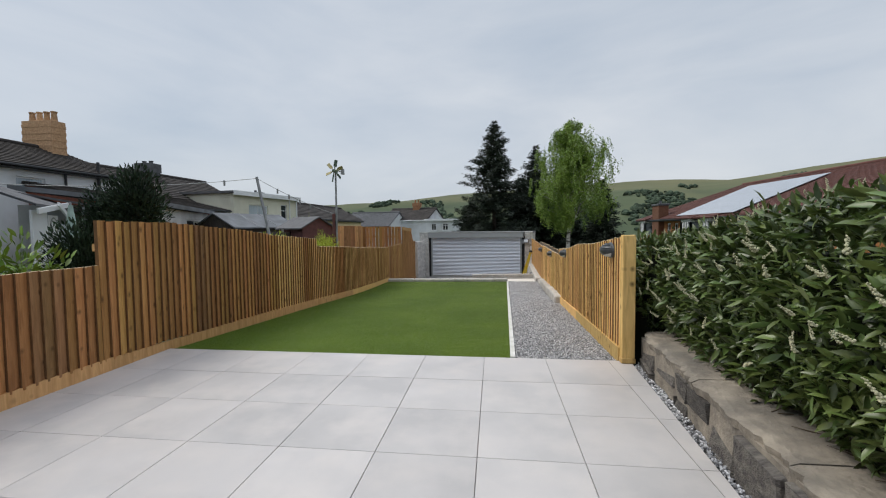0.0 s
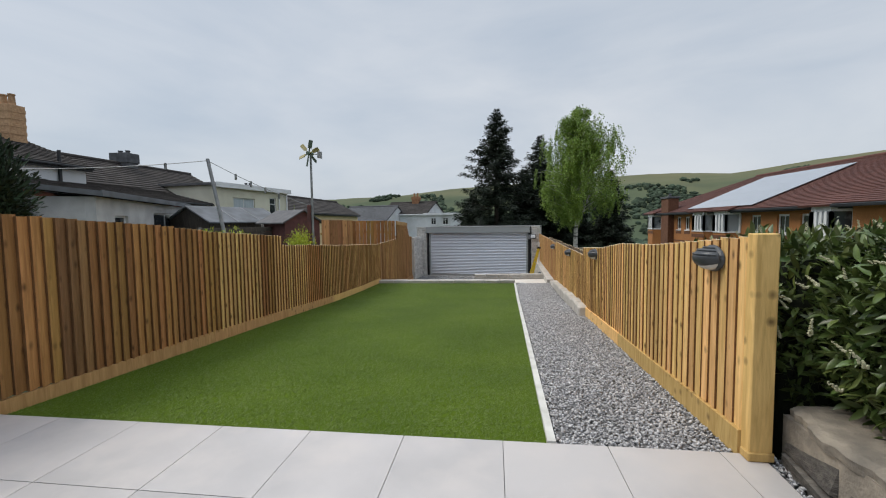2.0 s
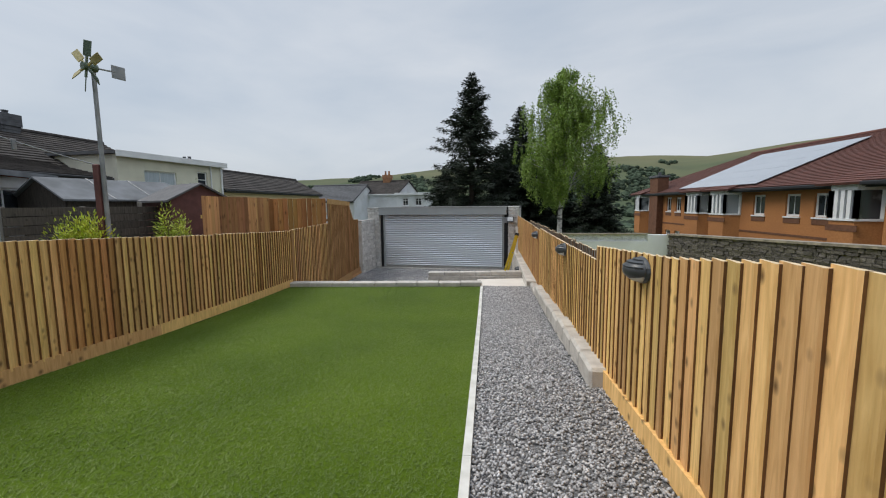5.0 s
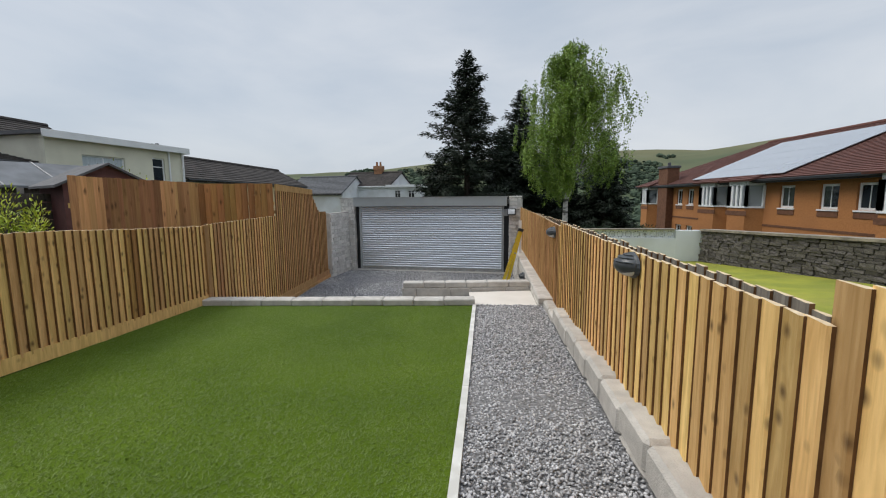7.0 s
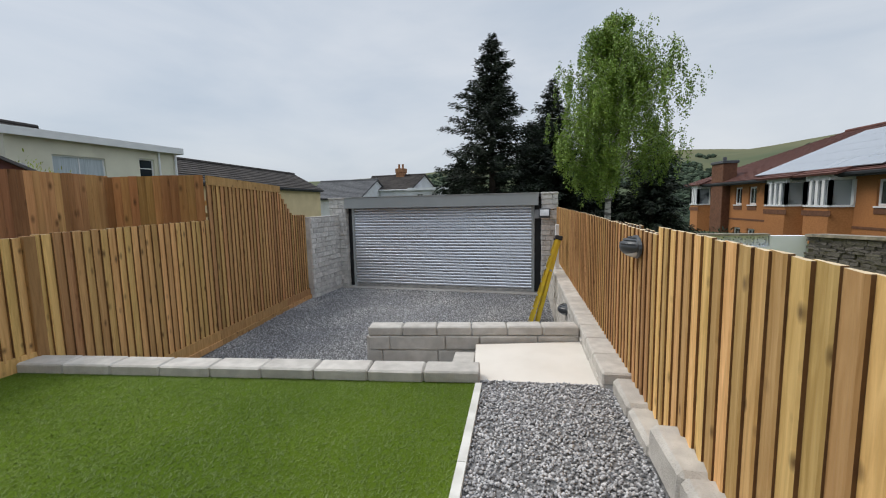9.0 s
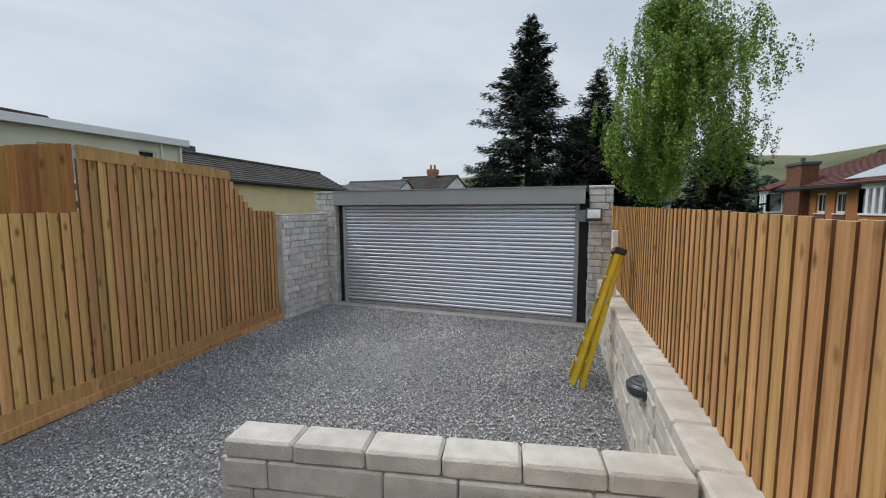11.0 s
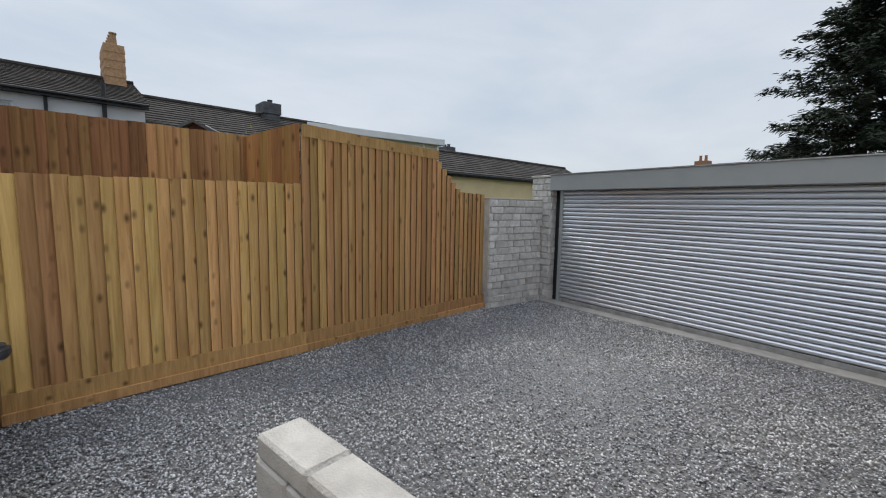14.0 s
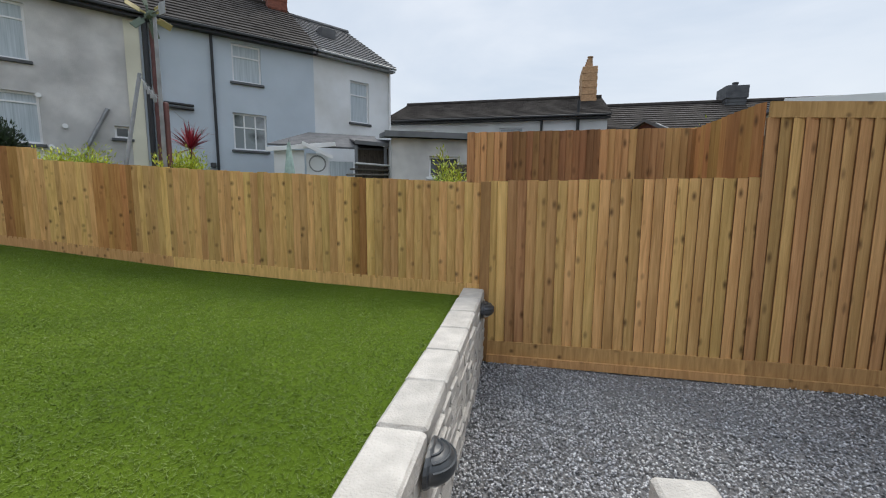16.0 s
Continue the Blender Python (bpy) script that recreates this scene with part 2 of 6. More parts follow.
M_BIRCHLEAF = material("fresh_birch_leaf", (0.235, 0.345, 0.05), 0.5, color2=(0.14, 0.225, 0.032), scale=0.8, bump=0, per_island=0.4, coords="Position", hue=0.012)
M_BARK = material("dark_bark", (0.055, 0.042, 0.032), 0.95, bump=0.8, bump_scale=20)
M_BIRCHBARK = material("white_birch_bark", (0.52, 0.50, 0.46), 0.8, color2=(0.10, 0.09, 0.08), scale=2.2, stretch=(1, 1, 4), contrast=(0.38, 0.5), bump=0.3)
M_BLUE = material("blue_grey_render", (0.50, 0.565, 0.635), 0.85, color2=(0.455, 0.52, 0.585), scale=1.2, bump=0.2, bump_scale=120)
M_WHITEWALL = material("white_render", (0.76, 0.78, 0.80), 0.85, color2=(0.69, 0.71, 0.73), scale=1.0, bump=0.2, bump_scale=120, stain=(0.42, 0.41, 0.36), stain_scale=0.7, stain_amount=0.45)
M_GREYWALL = material("bare_grey_render", (0.66, 0.65, 0.635), 0.95, color2=(0.48, 0.475, 0.47), scale=1.3, bump=0.5, bump_scale=60, stain=(0.22, 0.22, 0.215), stain_scale=0.8, stain_amount=0.5)
M_CREAM = material("cream_render", (0.72, 0.70, 0.57), 0.85, color2=(0.65, 0.63, 0.51), scale=1.0, bump=0.2, bump_scale=120, stain=(0.38, 0.36, 0.29), stain_scale=0.8, stain_amount=0.35)
M_OCHRE = material("ochre_render", (0.80, 0.64, 0.38), 0.85, color2=(0.72, 0.57, 0.33), scale=1.2, bump=0.15)
M_TAN = material("tan_chimney_brick", (0.54, 0.34, 0.19), 0.9, color2=(0.40, 0.235, 0.125), scale=12, bump=0.4, per_object=0.2)
M_REDBRICK = material("red_brick", (0.25, 0.085, 0.055), 0.9, color2=(0.17, 0.06, 0.04), scale=10, bump=0.4)
M_ORANGE = material("orange_brick", (0.44, 0.19, 0.065), 0.9, color2=(0.36, 0.15, 0.05), scale=14, bump=0.4, bump_scale=60, stain=(0.30, 0.125, 0.05), stain_scale=0.6, stain_amount=0.4)
M_ORANGE_DARK = material("brown_brick_band", (0.17, 0.075, 0.04), 0.9, bump=0.4)
M_TILE_DARK = material("dark_concrete_tile", (0.062, 0.055, 0.052), 0.9, color2=(0.036, 0.032, 0.03), scale=3, bump=0.3, per_object=0.15, stain=(0.10, 0.09, 0.08), stain_scale=1.2, stain_amount=0.5, spec=0.2)
M_TILE_RED = material("red_brown_tile", (0.125, 0.045, 0.032), 0.85, color2=(0.085, 0.03, 0.022), scale=3, bump=0.3, per_object=0.12)
M_SLATE = material("grey_slate", (0.12, 0.124, 0.132), 0.75, color2=(0.075, 0.077, 0.083), scale=4, bump=0.3, spec=0.3)
# The pale base colour has the sky's reflection in the panels painted in.
M_SOLAR = material("solar_glass", (0.42, 0.45, 0.49), 0.14, 0.35, color2=(0.38, 0.41, 0.45), scale=0.5, bump=0.0, spec=1.0)
M_ZINC = material("grey_sheet_roofing", (0.20, 0.21, 0.225), 0.85, color2=(0.14, 0.148, 0.155), scale=2, bump=0.1, stain=(0.09, 0.09, 0.09), stain_scale=1.5, stain_amount=0.5, spec=0.2)
M_FELT = material("roof_felt", (0.12, 0.12, 0.125), 0.8, color2=(0.085, 0.085, 0.09), scale=3, bump=0.3)
M_GRASS = material("rough_grass", (0.29, 0.30, 0.032), 0.95, color2=(0.20, 0.225, 0.026), scale=2.0, bump=0.8, bump_scale=25, coords="Position", stain=(0.30, 0.25, 0.06), stain_scale=0.6, stain_amount=0.4)
M_POT = material("terracotta_pot", (0.40, 0.20, 0.10), 0.85, bump=0.2)
M_CORDY = material("red_cordyline", (0.34, 0.03, 0.05), 0.5, bump=0.0, per_island=0.3)
M_TEAL = material("faded_teal_fabric", (0.42, 0.55, 0.50), 0.85, bump=0.1)
M_BLACKPIPE = material("black_drainpipe", (0.02, 0.022, 0.026), 0.5, bump=0.0)
M_RUST = material("rusty_red_steel", (0.13, 0.05, 0.045), 0.7, bump=0.2)
M_GALV = material("grey_galvanised_pole", (0.30, 0.31, 0.32), 0.5, 0.4, bump=0.05)
M_FLAP = material("yellow_fan_blade", (0.42, 0.36, 0.16), 0.6, color2=(0.34, 0.28, 0.12), bump=0.05)
M_GREENFLAP = material("green_fan_blade", (0.10, 0.14, 0.10), 0.6, bump=0.05)


def ground_material():
    """Grass near, fields, woods and bare moor on the far hills, by height and broad noise."""
    m = material("valley_and_hills", (0.100, 0.118, 0.066), 0.95, color2=(0.072, 0.094, 0.054), scale=0.006, detail=8, contrast=(0.4, 0.6), bump=0.0, coords="Position", stain=(0.055, 0.075, 0.05), stain_scale=0.014, stain_amount=0.85)
    nt = m.node_tree
    b = nt.nodes["Principled BSDF"]
    L = nt.links.new
    last = b.inputs["Base Color"].links[0].from_socket
    g = nt.nodes.new("ShaderNodeNewGeometry")
    sep = nt.nodes.new("ShaderNodeSeparateXYZ")
    L(g.outputs["Position"], sep.inputs[0])
    r = nt.nodes.new("ShaderNodeMapRange")
    r.inputs[1].default_value, r.inputs[2].default_value = 95.0, 185.0
    nz = nt.nodes.new("ShaderNodeTexNoise")
    nz.inputs["Scale"].default_value = 0.008
    L(g.outputs["Position"], nz.inputs["Vector"])
    ad = nt.nodes.new("ShaderNodeMath")
    ad.operation = "MULTIPLY_ADD"
    ad.inputs[1].default_value = 120.0
    L(nz.outputs["Fac"], ad.inputs[0])
    L(sep.outputs[2], ad.inputs[2])
    L(ad.outputs[0], r.inputs[0])
    mx = nt.nodes.new("ShaderNodeMix")
    mx.data_type = "RGBA"
    L(r.outputs[0], mx.inputs[0])
    L(last, mx.inputs[6])
    mx.inputs[7].default_value = (0.165, 0.155, 0.085, 1)
    L(mx.outputs[2], b.inputs["Base Color"])
    b.inputs["Specular IOR Level"].default_value = 0.1
    return m


M_GROUND = ground_material()


# ---- mesh helpers ----
def mesh(name, verts, faces, mats=(), smooth=False):
    me = bpy.data.meshes.new(name)
    me.from_pydata([tuple(v) for v in verts], [], [tuple(f) for f in faces])
    for m in mats if isinstance(mats, (list, tuple)) else (mats,):
        me.materials.append(m)
    if smooth:
        me.polygons.foreach_set("use_smooth", [True] * len(me.polygons))
    me.update()
    return me


def finish(bm, name, mats, smooth=False):
    bmesh.ops.recalc_face_normals(bm, faces=bm.faces)
    me = bpy.data.meshes.new(name)
    bm.to_mesh(me)
    bm.free()
    for m in mats if isinstance(mats, (list, tuple)) else (mats,):
        me.materials.append(m)
    if smooth:
        me.polygons.foreach_set("use_smooth", [True] * len(me.polygons))
    return me


def part(name, data, mat=None, parent=None, label="", m=None):
    """Links a bmesh or a mesh as one object, under its thing or part if one is given."""
    me = finish(data, name, mat) if isinstance(data, bmesh.types.BMesh) else data
    ob = new(name, me)
    if m is not None:
        ob.matrix_basis = m
    if parent is not None:
        ob.parent = parent
    if label:
        ob["label"] = label
    return ob


def thing(name, label, category, group="", kind="", m=None):
    ob = new(name)
    ob.empty_display_size = 0.1
    if m is not None:
        ob.matrix_basis = m
    return tagged(ob, label, category, group, kind)


def box(bm, x0, y0, z0, x1, y1, z1, bevel=0.0, m=None, mat=0):
    r = bmesh.ops.create_cube(bm, size=1.0)
    vs = r["verts"]
    bmesh.ops.transform(bm, verts=vs, matrix=Matrix.Translation(((x0 + x1) / 2, (y0 + y1) / 2, (z0 + z1) / 2)) @ Matrix.Diagonal((abs(x1 - x0), abs(y1 - y0), abs(z1 - z0), 1)))
    if bevel:
        es = list({e for v in vs for e in v.link_edges})
        r = bmesh.ops.bevel(bm, geom=es, offset=bevel, segments=1, affect="EDGES", profile=0.5)
        vs = list({v for f in r["faces"] for v in f.verts} | {v for v in vs if v.is_valid})
    if mat:
        for f in {f for v in vs for f in v.link_faces}:
            f.material_index = mat
    if m is not None:
        bmesh.ops.transform(bm, verts=vs, matrix=m)
    return vs


def cyl(bm, a, b, r0, r1=None, n=10, caps=True):
    a, b = Vector(a), Vector(b)
    d = b - a
    q = d.to_track_quat("Z", "Y").to_matrix().to_4x4()
    r = bmesh.ops.create_cone(bm, cap_ends=caps, segments=n, radius1=r0, radius2=r0 if r1 is None else r1, depth=d.length)
    bmesh.ops.transform(bm, verts=r["verts"], matrix=Matrix.Translation((a + b) / 2) @ q)
    return r["verts"]


def prism(bm, outline, lo, hi):
    """An upright prism over a plan outline; lo and hi: heights, or one for each corner."""
    n = len(outline)
    lo = lo if isinstance(lo, (list, tuple)) else [lo] * n
    hi = hi if isinstance(hi, (list, tuple)) else [hi] * n
    a = [bm.verts.new((x, y, z)) for (x, y), z in zip(outline, lo)]
    b = [bm.verts.new((x, y, z)) for (x, y), z in zip(outline, hi)]
    bm.faces.new(a[::-1])
    bm.faces.new(b)
    for i in range(n):
        bm.faces.new((a[i], a[(i + 1) % n], b[(i + 1) % n], b[i]))


def lerp(v, xs, ys):
    return float(np.interp(v, xs, ys))


def heading(a, b):
    return math.degrees(math.atan2(b[1] - a[1], b[0] - a[0]))


def boxmesh(name, sx, sy, sz, bevel, mat):
    """A shared block: x and y from the middle, z from the base."""
    bm = bmesh.new()
    box(bm, -sx / 2, -sy / 2, 0, sx / 2, sy / 2, sz, bevel)
    return finish(bm, name, mat)


def rough_block(name, sx, sy, sz, mat, seed, amount=0.012):
    """A split-faced block whose faces are pushed in and out."""
    rng = random.Random(seed)
    bm = bmesh.new()
    box(bm, -sx / 2, -sy / 2, 0, sx / 2, sy / 2, sz, min(sx, sy, sz) * 0.14)
    for v in bm.verts:
        v.co.y += rng.uniform(-amount, amount)
        v.co.x += rng.uniform(-amount, amount) * 0.3
        v.co.z += rng.uniform(-amount, amount) * 0.3
    return finish(bm, name, mat)


# ---- levels and lines of the plot ----
def lawn_z(y):
    return lerp(y, (4.0, 8.0, 11.0, 14.0), (0.0, -0.24, -0.44, -0.53))


def left_x(y):
    return lerp(y, (-4, 4.1, 14.1, 19.93), (-3.55, -3.55, -3.64, -3.79))


def right_x(y):
    return 1.32 + 0.038 * (y - 4)


def edge_x(y):
    return 0.24 + 0.0268 * (y - 4)


def patio_x(y):
    return 1.39 + 0.064 * (y - 4.03)


PARK_Z = -1.25


def hill_height(ang, r):
    """Ground height by bearing (degrees right of straight ahead) and distance."""
    crest = lerp(ang, (-180, -70, -45, -22, -12, -6, 4, 16, 22, 28, 34, 40, 60, 180), (2, 2.2, 2.6, 3.3, 3.9, 4.6, 5.2, 5.7, 5.6, 5.2, 5.9, 6.5, 7.0, 2))
    top = 1000 * math.tan(math.radians(crest))
    nz = noise.noise((ang * 0.11, r * 0.004, 0.0)) * 10 + noise.noise((ang * 0.5, r * 0.012, 3.0)) * 3.0
    if r <= 120:
        return -1.6 + lerp(r, (0, 45, 120), (0, 0, -4))
    if r < 480:
        return -1.6 + lerp(r, (120, 330, 480), (-4, -24, -6)) + nz * lerp(r, (120, 480), (0, 0.5))
    return lerp(r, (480, 760, 1000, 1600, 4000), (-8, top * 0.62, top, top * 0.95, top * 0.6)) + nz * lerp(r, (480, 760, 1000), (0.5, 1.2, 0.45))


def ground():
    rings = [0.5, 6, 14, 25, 40, 60, 85, 120] + list(np.linspace(150, 480, 14)) + list(np.linspace(510, 1080, 30)) + [1200, 1500, 2200, 4000]
    n = 300
    vs, fs = [], []
    for r in rings:
        for k in range(n):
            a = 360 * k / n - 180
            vs.append((r * math.sin(math.radians(a)), 5 + r * math.cos(math.radians(a)), hill_height(a, r)))
    for i in range(len(rings) - 1):
        for k in range(n):
            a, b = i * n + k, i * n + (k + 1) % n
            fs.append((a, a + n, b + n, b))
    fs.append(tuple(range(n)))
    ob = new("ground", mesh("ground", vs, fs, M_GROUND, True))
    tagged(ob, "grassy valley floor rising to green moorland hills", "ground", kind="structure")


ground()


def woods():
    """Far woods on the hillside: many small rounded clumps, one object."""
    rng = np.random.default_rng(5)
    vs, fs = [], []
    ico = bmesh.new()
    bmesh.ops.create_icosphere(ico, subdivisions=1, radius=1.0)
    iv = np.array([v.co[:] for v in ico.verts])
    ifs = [[v.index for v in f.verts] for f in ico.faces]
    ico.free()
    count = 0
    while count < 5200:
        a, r = rng.uniform(-24, 42), rng.uniform(170, 830)
        keep = noise.noise((a * 0.16, r * 0.008, 7.0))
        if keep < lerp(r, (170, 450, 600, 830), (-0.35, -0.25, 0.02, 0.22)):
            continue
        h = rng.uniform(2.2, 5.2) * (1.0 if r > 300 else 0.8)
        c = np.array([r * math.sin(math.radians(a)), 5 + r * math.cos(math.radians(a)), hill_height(a, r) + h * 0.4])
        v = iv * (h * rng.uniform(0.8, 1.3), h * rng.uniform(0.8, 1.3), h * rng.uniform(0.7, 1.0)) * rng.uniform(0.75, 1.2, (len(iv), 1)) + c
        o = len(vs)
        vs.extend(v.tolist())
        fs.extend([[i + o for i in f] for f in ifs])
        count += 1
    m = material("far_woodland", (0.068, 0.090, 0.058), 0.95, color2=(0.036, 0.052, 0.038), scale=0.4, bump=0, per_island=0.45, coords="Position", spec=0.05)
    tagged(new("distant_woods", mesh("distant_woods", vs, fs, m)), "dark green woodland and hedgerows on the far hillside", "woodland", kind="stuff")


woods()


# ---- patio, lawn, path ----
def patio():
    bed = bmesh.new()
    prism(bed, [(-3.54, -4), (patio_x(-4), -4), (patio_x(4), 4.0), (-3.54, 4.0)], -0.35, -0.012)
    ob = tagged(part("patio", bed, M_GROUT), "pale square porcelain patio paving", "paving", kind="structure")
    full = boxmesh("slab", 0.596, 0.596, 0.022, 0.002, M_PORC)
    for i in range(-6, 3):
        for j in range(0, 13):
            x0, x1, y1 = 0.6 * i - 0.02, 0.6 * i + 0.58, 3.95 - 0.6 * j if j else 4.0
            y0 = 3.95 - 0.6 * (j + 1)
            lo = max(x0, -3.535)
            r0, r1 = min(x1, patio_x(y0)), min(x1, patio_x(y1))
            if r0 - lo < 0.03:
                continue
            if j and lo == x0 and r0 == x1 and r1 == x1:
                part("slab", full, None, ob, m=pose((x0 + x1) / 2, (y0 + y1) / 2, -0.022))
            else:
                bm = bmesh.new()
                cx, cy = (lo + x1) / 2, (y0 + y1) / 2
                prism(bm, [(lo + 0.002 - cx, y0 + 0.002 - cy), (r0 - 0.002 - cx, y0 + 0.002 - cy), (r1 - 0.002 - cx, y1 - 0.002 - cy), (lo + 0.002 - cx, y1 - 0.002 - cy)], 0, 0.022)
                part("slab", bm, M_PORC, ob, m=pose(cx, cy, -0.022))


def lawn():
    ys = [4.0 + 0.25 * i for i in range(42)]
    vs, fs = [], []
    nx = 16
    for y in ys:
        a, b = left_x(y) + 0.02, edge_x(y)
        for k in range(nx + 1):
            x = a + (b - a) * k / nx
            vs.append((x, min(y, 13.95 + (x + 3.62) * 0.0457), lawn_z(y) - 0.020 + 0.003 * noise.noise((x * 0.9, y * 0.9, 0))))
    for j in range(len(ys) - 1):
        for k in range(nx):
            o = j * (nx + 1) + k
            fs.append((o, o + 1, o + nx + 2, o + nx + 1))
    me = mesh("lawn", vs, fs, M_TURF, True)
    ob = tagged(new("lawn", me), "bright green artificial grass lawn sloping gently down", "lawn", kind="structure")
    rng = np.random.default_rng(3)
    n = 340000
    y = rng.uniform(4.0, 14.1, n)
    lx = np.interp(y, (4.1, 14.1), (-3.55, -3.64)) + 0.035
    ex = 0.24 + 0.0268 * (y - 4) - 0.005
    x = lx + (ex - lx) * rng.random(n)
    z = np.interp(y, (4.0, 8.0, 11.0, 14.0), (0.0, -0.24, -0.44, -0.53)) - 0.018
    a, h, w = rng.uniform(0, 2 * np.pi, n), rng.uniform(0.007, 0.012, n), rng.uniform(0.0018, 0.003, n)
    lean = rng.normal(0, 0.014, (n, 2)) + (0.004, 0.006)
    p = np.stack([x, np.minimum(y, 13.91 + (x + 3.62) * 0.0457 - 0.1 * rng.random(n) ** 8), z], 1)
    d = np.stack([np.cos(a) * w, np.sin(a) * w, np.zeros(n)], 1)
    tip = p + np.stack([lean[:, 0], lean[:, 1], h], 1)
    v = np.stack([p - d, p + d, tip], 1).reshape(-1, 3)
    stuff("grass_blades", v, np.arange(3 * n).reshape(-1, 3), M_BLADE, "short dense blades of artificial grass", "grass")


def stuff(name, v, f, mat, label, category, parent=None):
    """Many small pieces in one mesh, from arrays."""
    me = bpy.data.meshes.new(name)
    k = f.shape[1]
    me.vertices.add(len(v))
    me.vertices.foreach_set("co", np.ascontiguousarray(v, dtype=np.float32).ravel())
    me.loops.add(f.size)
    me.loops.foreach_set("vertex_index", np.ascontiguousarray(f, dtype=np.int32).ravel())
    me.polygons.add(len(f))
    me.polygons.foreach_set("loop_start", np.arange(0, f.size, k, dtype=np.int32))
    me.update(calc_edges=True)
    me.materials.append(mat)
    ob = new(name, me)
    if parent is not None:
        ob.parent = parent
        ob["kind"] = "stuff"
        return ob
    return tagged(ob, label, category, kind="stuff")


OCT = np.array([(1, 0, 0), (-1, 0, 0), (0, 1, 0), (0, -1, 0), (0, 0, 1), (0, 0, -1)], float)
OCT_F = np.array([(0, 2, 4), (2, 1, 4), (1, 3, 4), (3, 0, 4), (2, 0, 5), (1, 2, 5), (3, 1, 5), (0, 3, 5)])


def stones(name, n, sample, size, mat, label, seed):
    """Loose angular chips strewn over a surface."""
    rng = np.random.default_rng(seed)
    p = sample(rng, n)
    n = len(p)
    s = rng.uniform(size[0], size[1], (n, 1, 1)) * rng.uniform(0.6, 1.25, (n, 6, 1))
    v = OCT[None] * s * (1, 1, 0.72)
    a = rng.uniform(0, 2 * np.pi, n)
    c, sn = np.cos(a)[:, None], np.sin(a)[:, None]
    tilt = rng.normal(0, 0.45, (n, 1))
    x, y, z = v[..., 0], v[..., 1], v[..., 2]
    z2, x2 = z + tilt * x, x
    v = np.stack([x2 * c - y * sn, x2 * sn + y * c, z2], -1) + p[:, None]
    f = (OCT_F[None] + 6 * np.arange(n)[:, None, None]).reshape(-1, 3)
    stuff(name, v.reshape(-1, 3), f, mat, label, "gravel")


def path():
    bm = bmesh.new()
    ys = [4.0, 6, 8, 10, 12, 14.2]
    for y0, y1 in zip(ys, ys[1:]):
        vs = [bm.verts.new(p) for p in ((edge_x(y0), y0, lawn_z(y0) - 0.03), (right_x(y0), y0, lawn_z(y0) - 0.03), (right_x(y1), y1, lawn_z(y1) - 0.03), (edge_x(y1), y1, lawn_z(y1) - 0.03))]
        bm.faces.new(vs)
    bmesh.ops.remove_doubles(bm, verts=bm.verts, dist=0.001)
    tagged(part("path_bed", bm, M_STONE_BED), "grey gravel garden path beside the lawn", "path", kind="structure")

    def over_path(rng, n):
        y = rng.uniform(4.01, 14.17, n)
        a = 0.24 + 0.0268 * (y - 4) + 0.055
        b = 1.32 + 0.038 * (y - 4) - np.where(y > 8.75, 0.16, 0.045)
        x = a + (b - a) * rng.random(n)
        z = np.interp(y, (4.0, 8.0, 11.0, 14.0), (0.0, -0.24, -0.44, -0.53)) - 0.022 + rng.uniform(-0.006, 0.012, n)
        return np.stack([x, y, z], 1)

    stones("path_gravel", 36000, over_path, (0.008, 0.016), M_STONE, "loose pale grey limestone chippings on the path", 11)
    edging = tagged(new("lawn_edging"), "white edging strip between lawn and gravel", "edging", kind="structure")
    y = 4.0
    while y < 14.05:
        y1 = min(y + 1.8, 14.06)
        bm = bmesh.new()
        prism(bm, [(edge_x(y), y + 0.002), (edge_x(y) + 0.05, y + 0.002), (edge_x(y1) + 0.05, y1 - 0.002), (edge_x(y1), y1 - 0.002)], [lawn_z(y) - 0.1] * 2 + [lawn_z(y1) - 0.1] * 2, [lawn_z(y) + 0.012] * 2 + [lawn_z(y1) + 0.012] * 2)
        part("strip", bm, M_EDGE, edging)
        y = y1


patio()
lawn()
path()


# ---- fences ----
def board_mesh(name, w, mat, thick_at_start=True, thick=0.036):
    """A feather-edged board of unit height with a pale sawn top and a thick edge painted as shaded."""
    prof = [(0, 0.006), (0, thick - 0.007), (0.009, thick), (w, 0.012), (w, 0.003)]
    if not thick_at_start:
        prof = [(w - x, y) for x, y in prof][::-1]
    n = len(prof)
    # side face of the thick edge, which takes the painted shade
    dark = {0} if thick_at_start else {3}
    bm = bmesh.new()
    v = [bm.verts.new((x, y, z)) for z in (0, 1) for x, y in prof]
    bm.faces.new(v[:n][::-1])
    bm.faces.new(v[n:]).material_index = 1
    for i in range(n):
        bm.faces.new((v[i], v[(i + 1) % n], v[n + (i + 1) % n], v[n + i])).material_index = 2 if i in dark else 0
    bmesh.ops.recalc_face_normals(bm, faces=bm.faces)
    me = bpy.data.meshes.new(name)
    bm.to_mesh(me)
    bm.free()
    me.materials.append(mat)
    me.materials.append(M_WOOD_END)
    me.materials.append(M_WOOD_EDGE_SHADE)
    return me


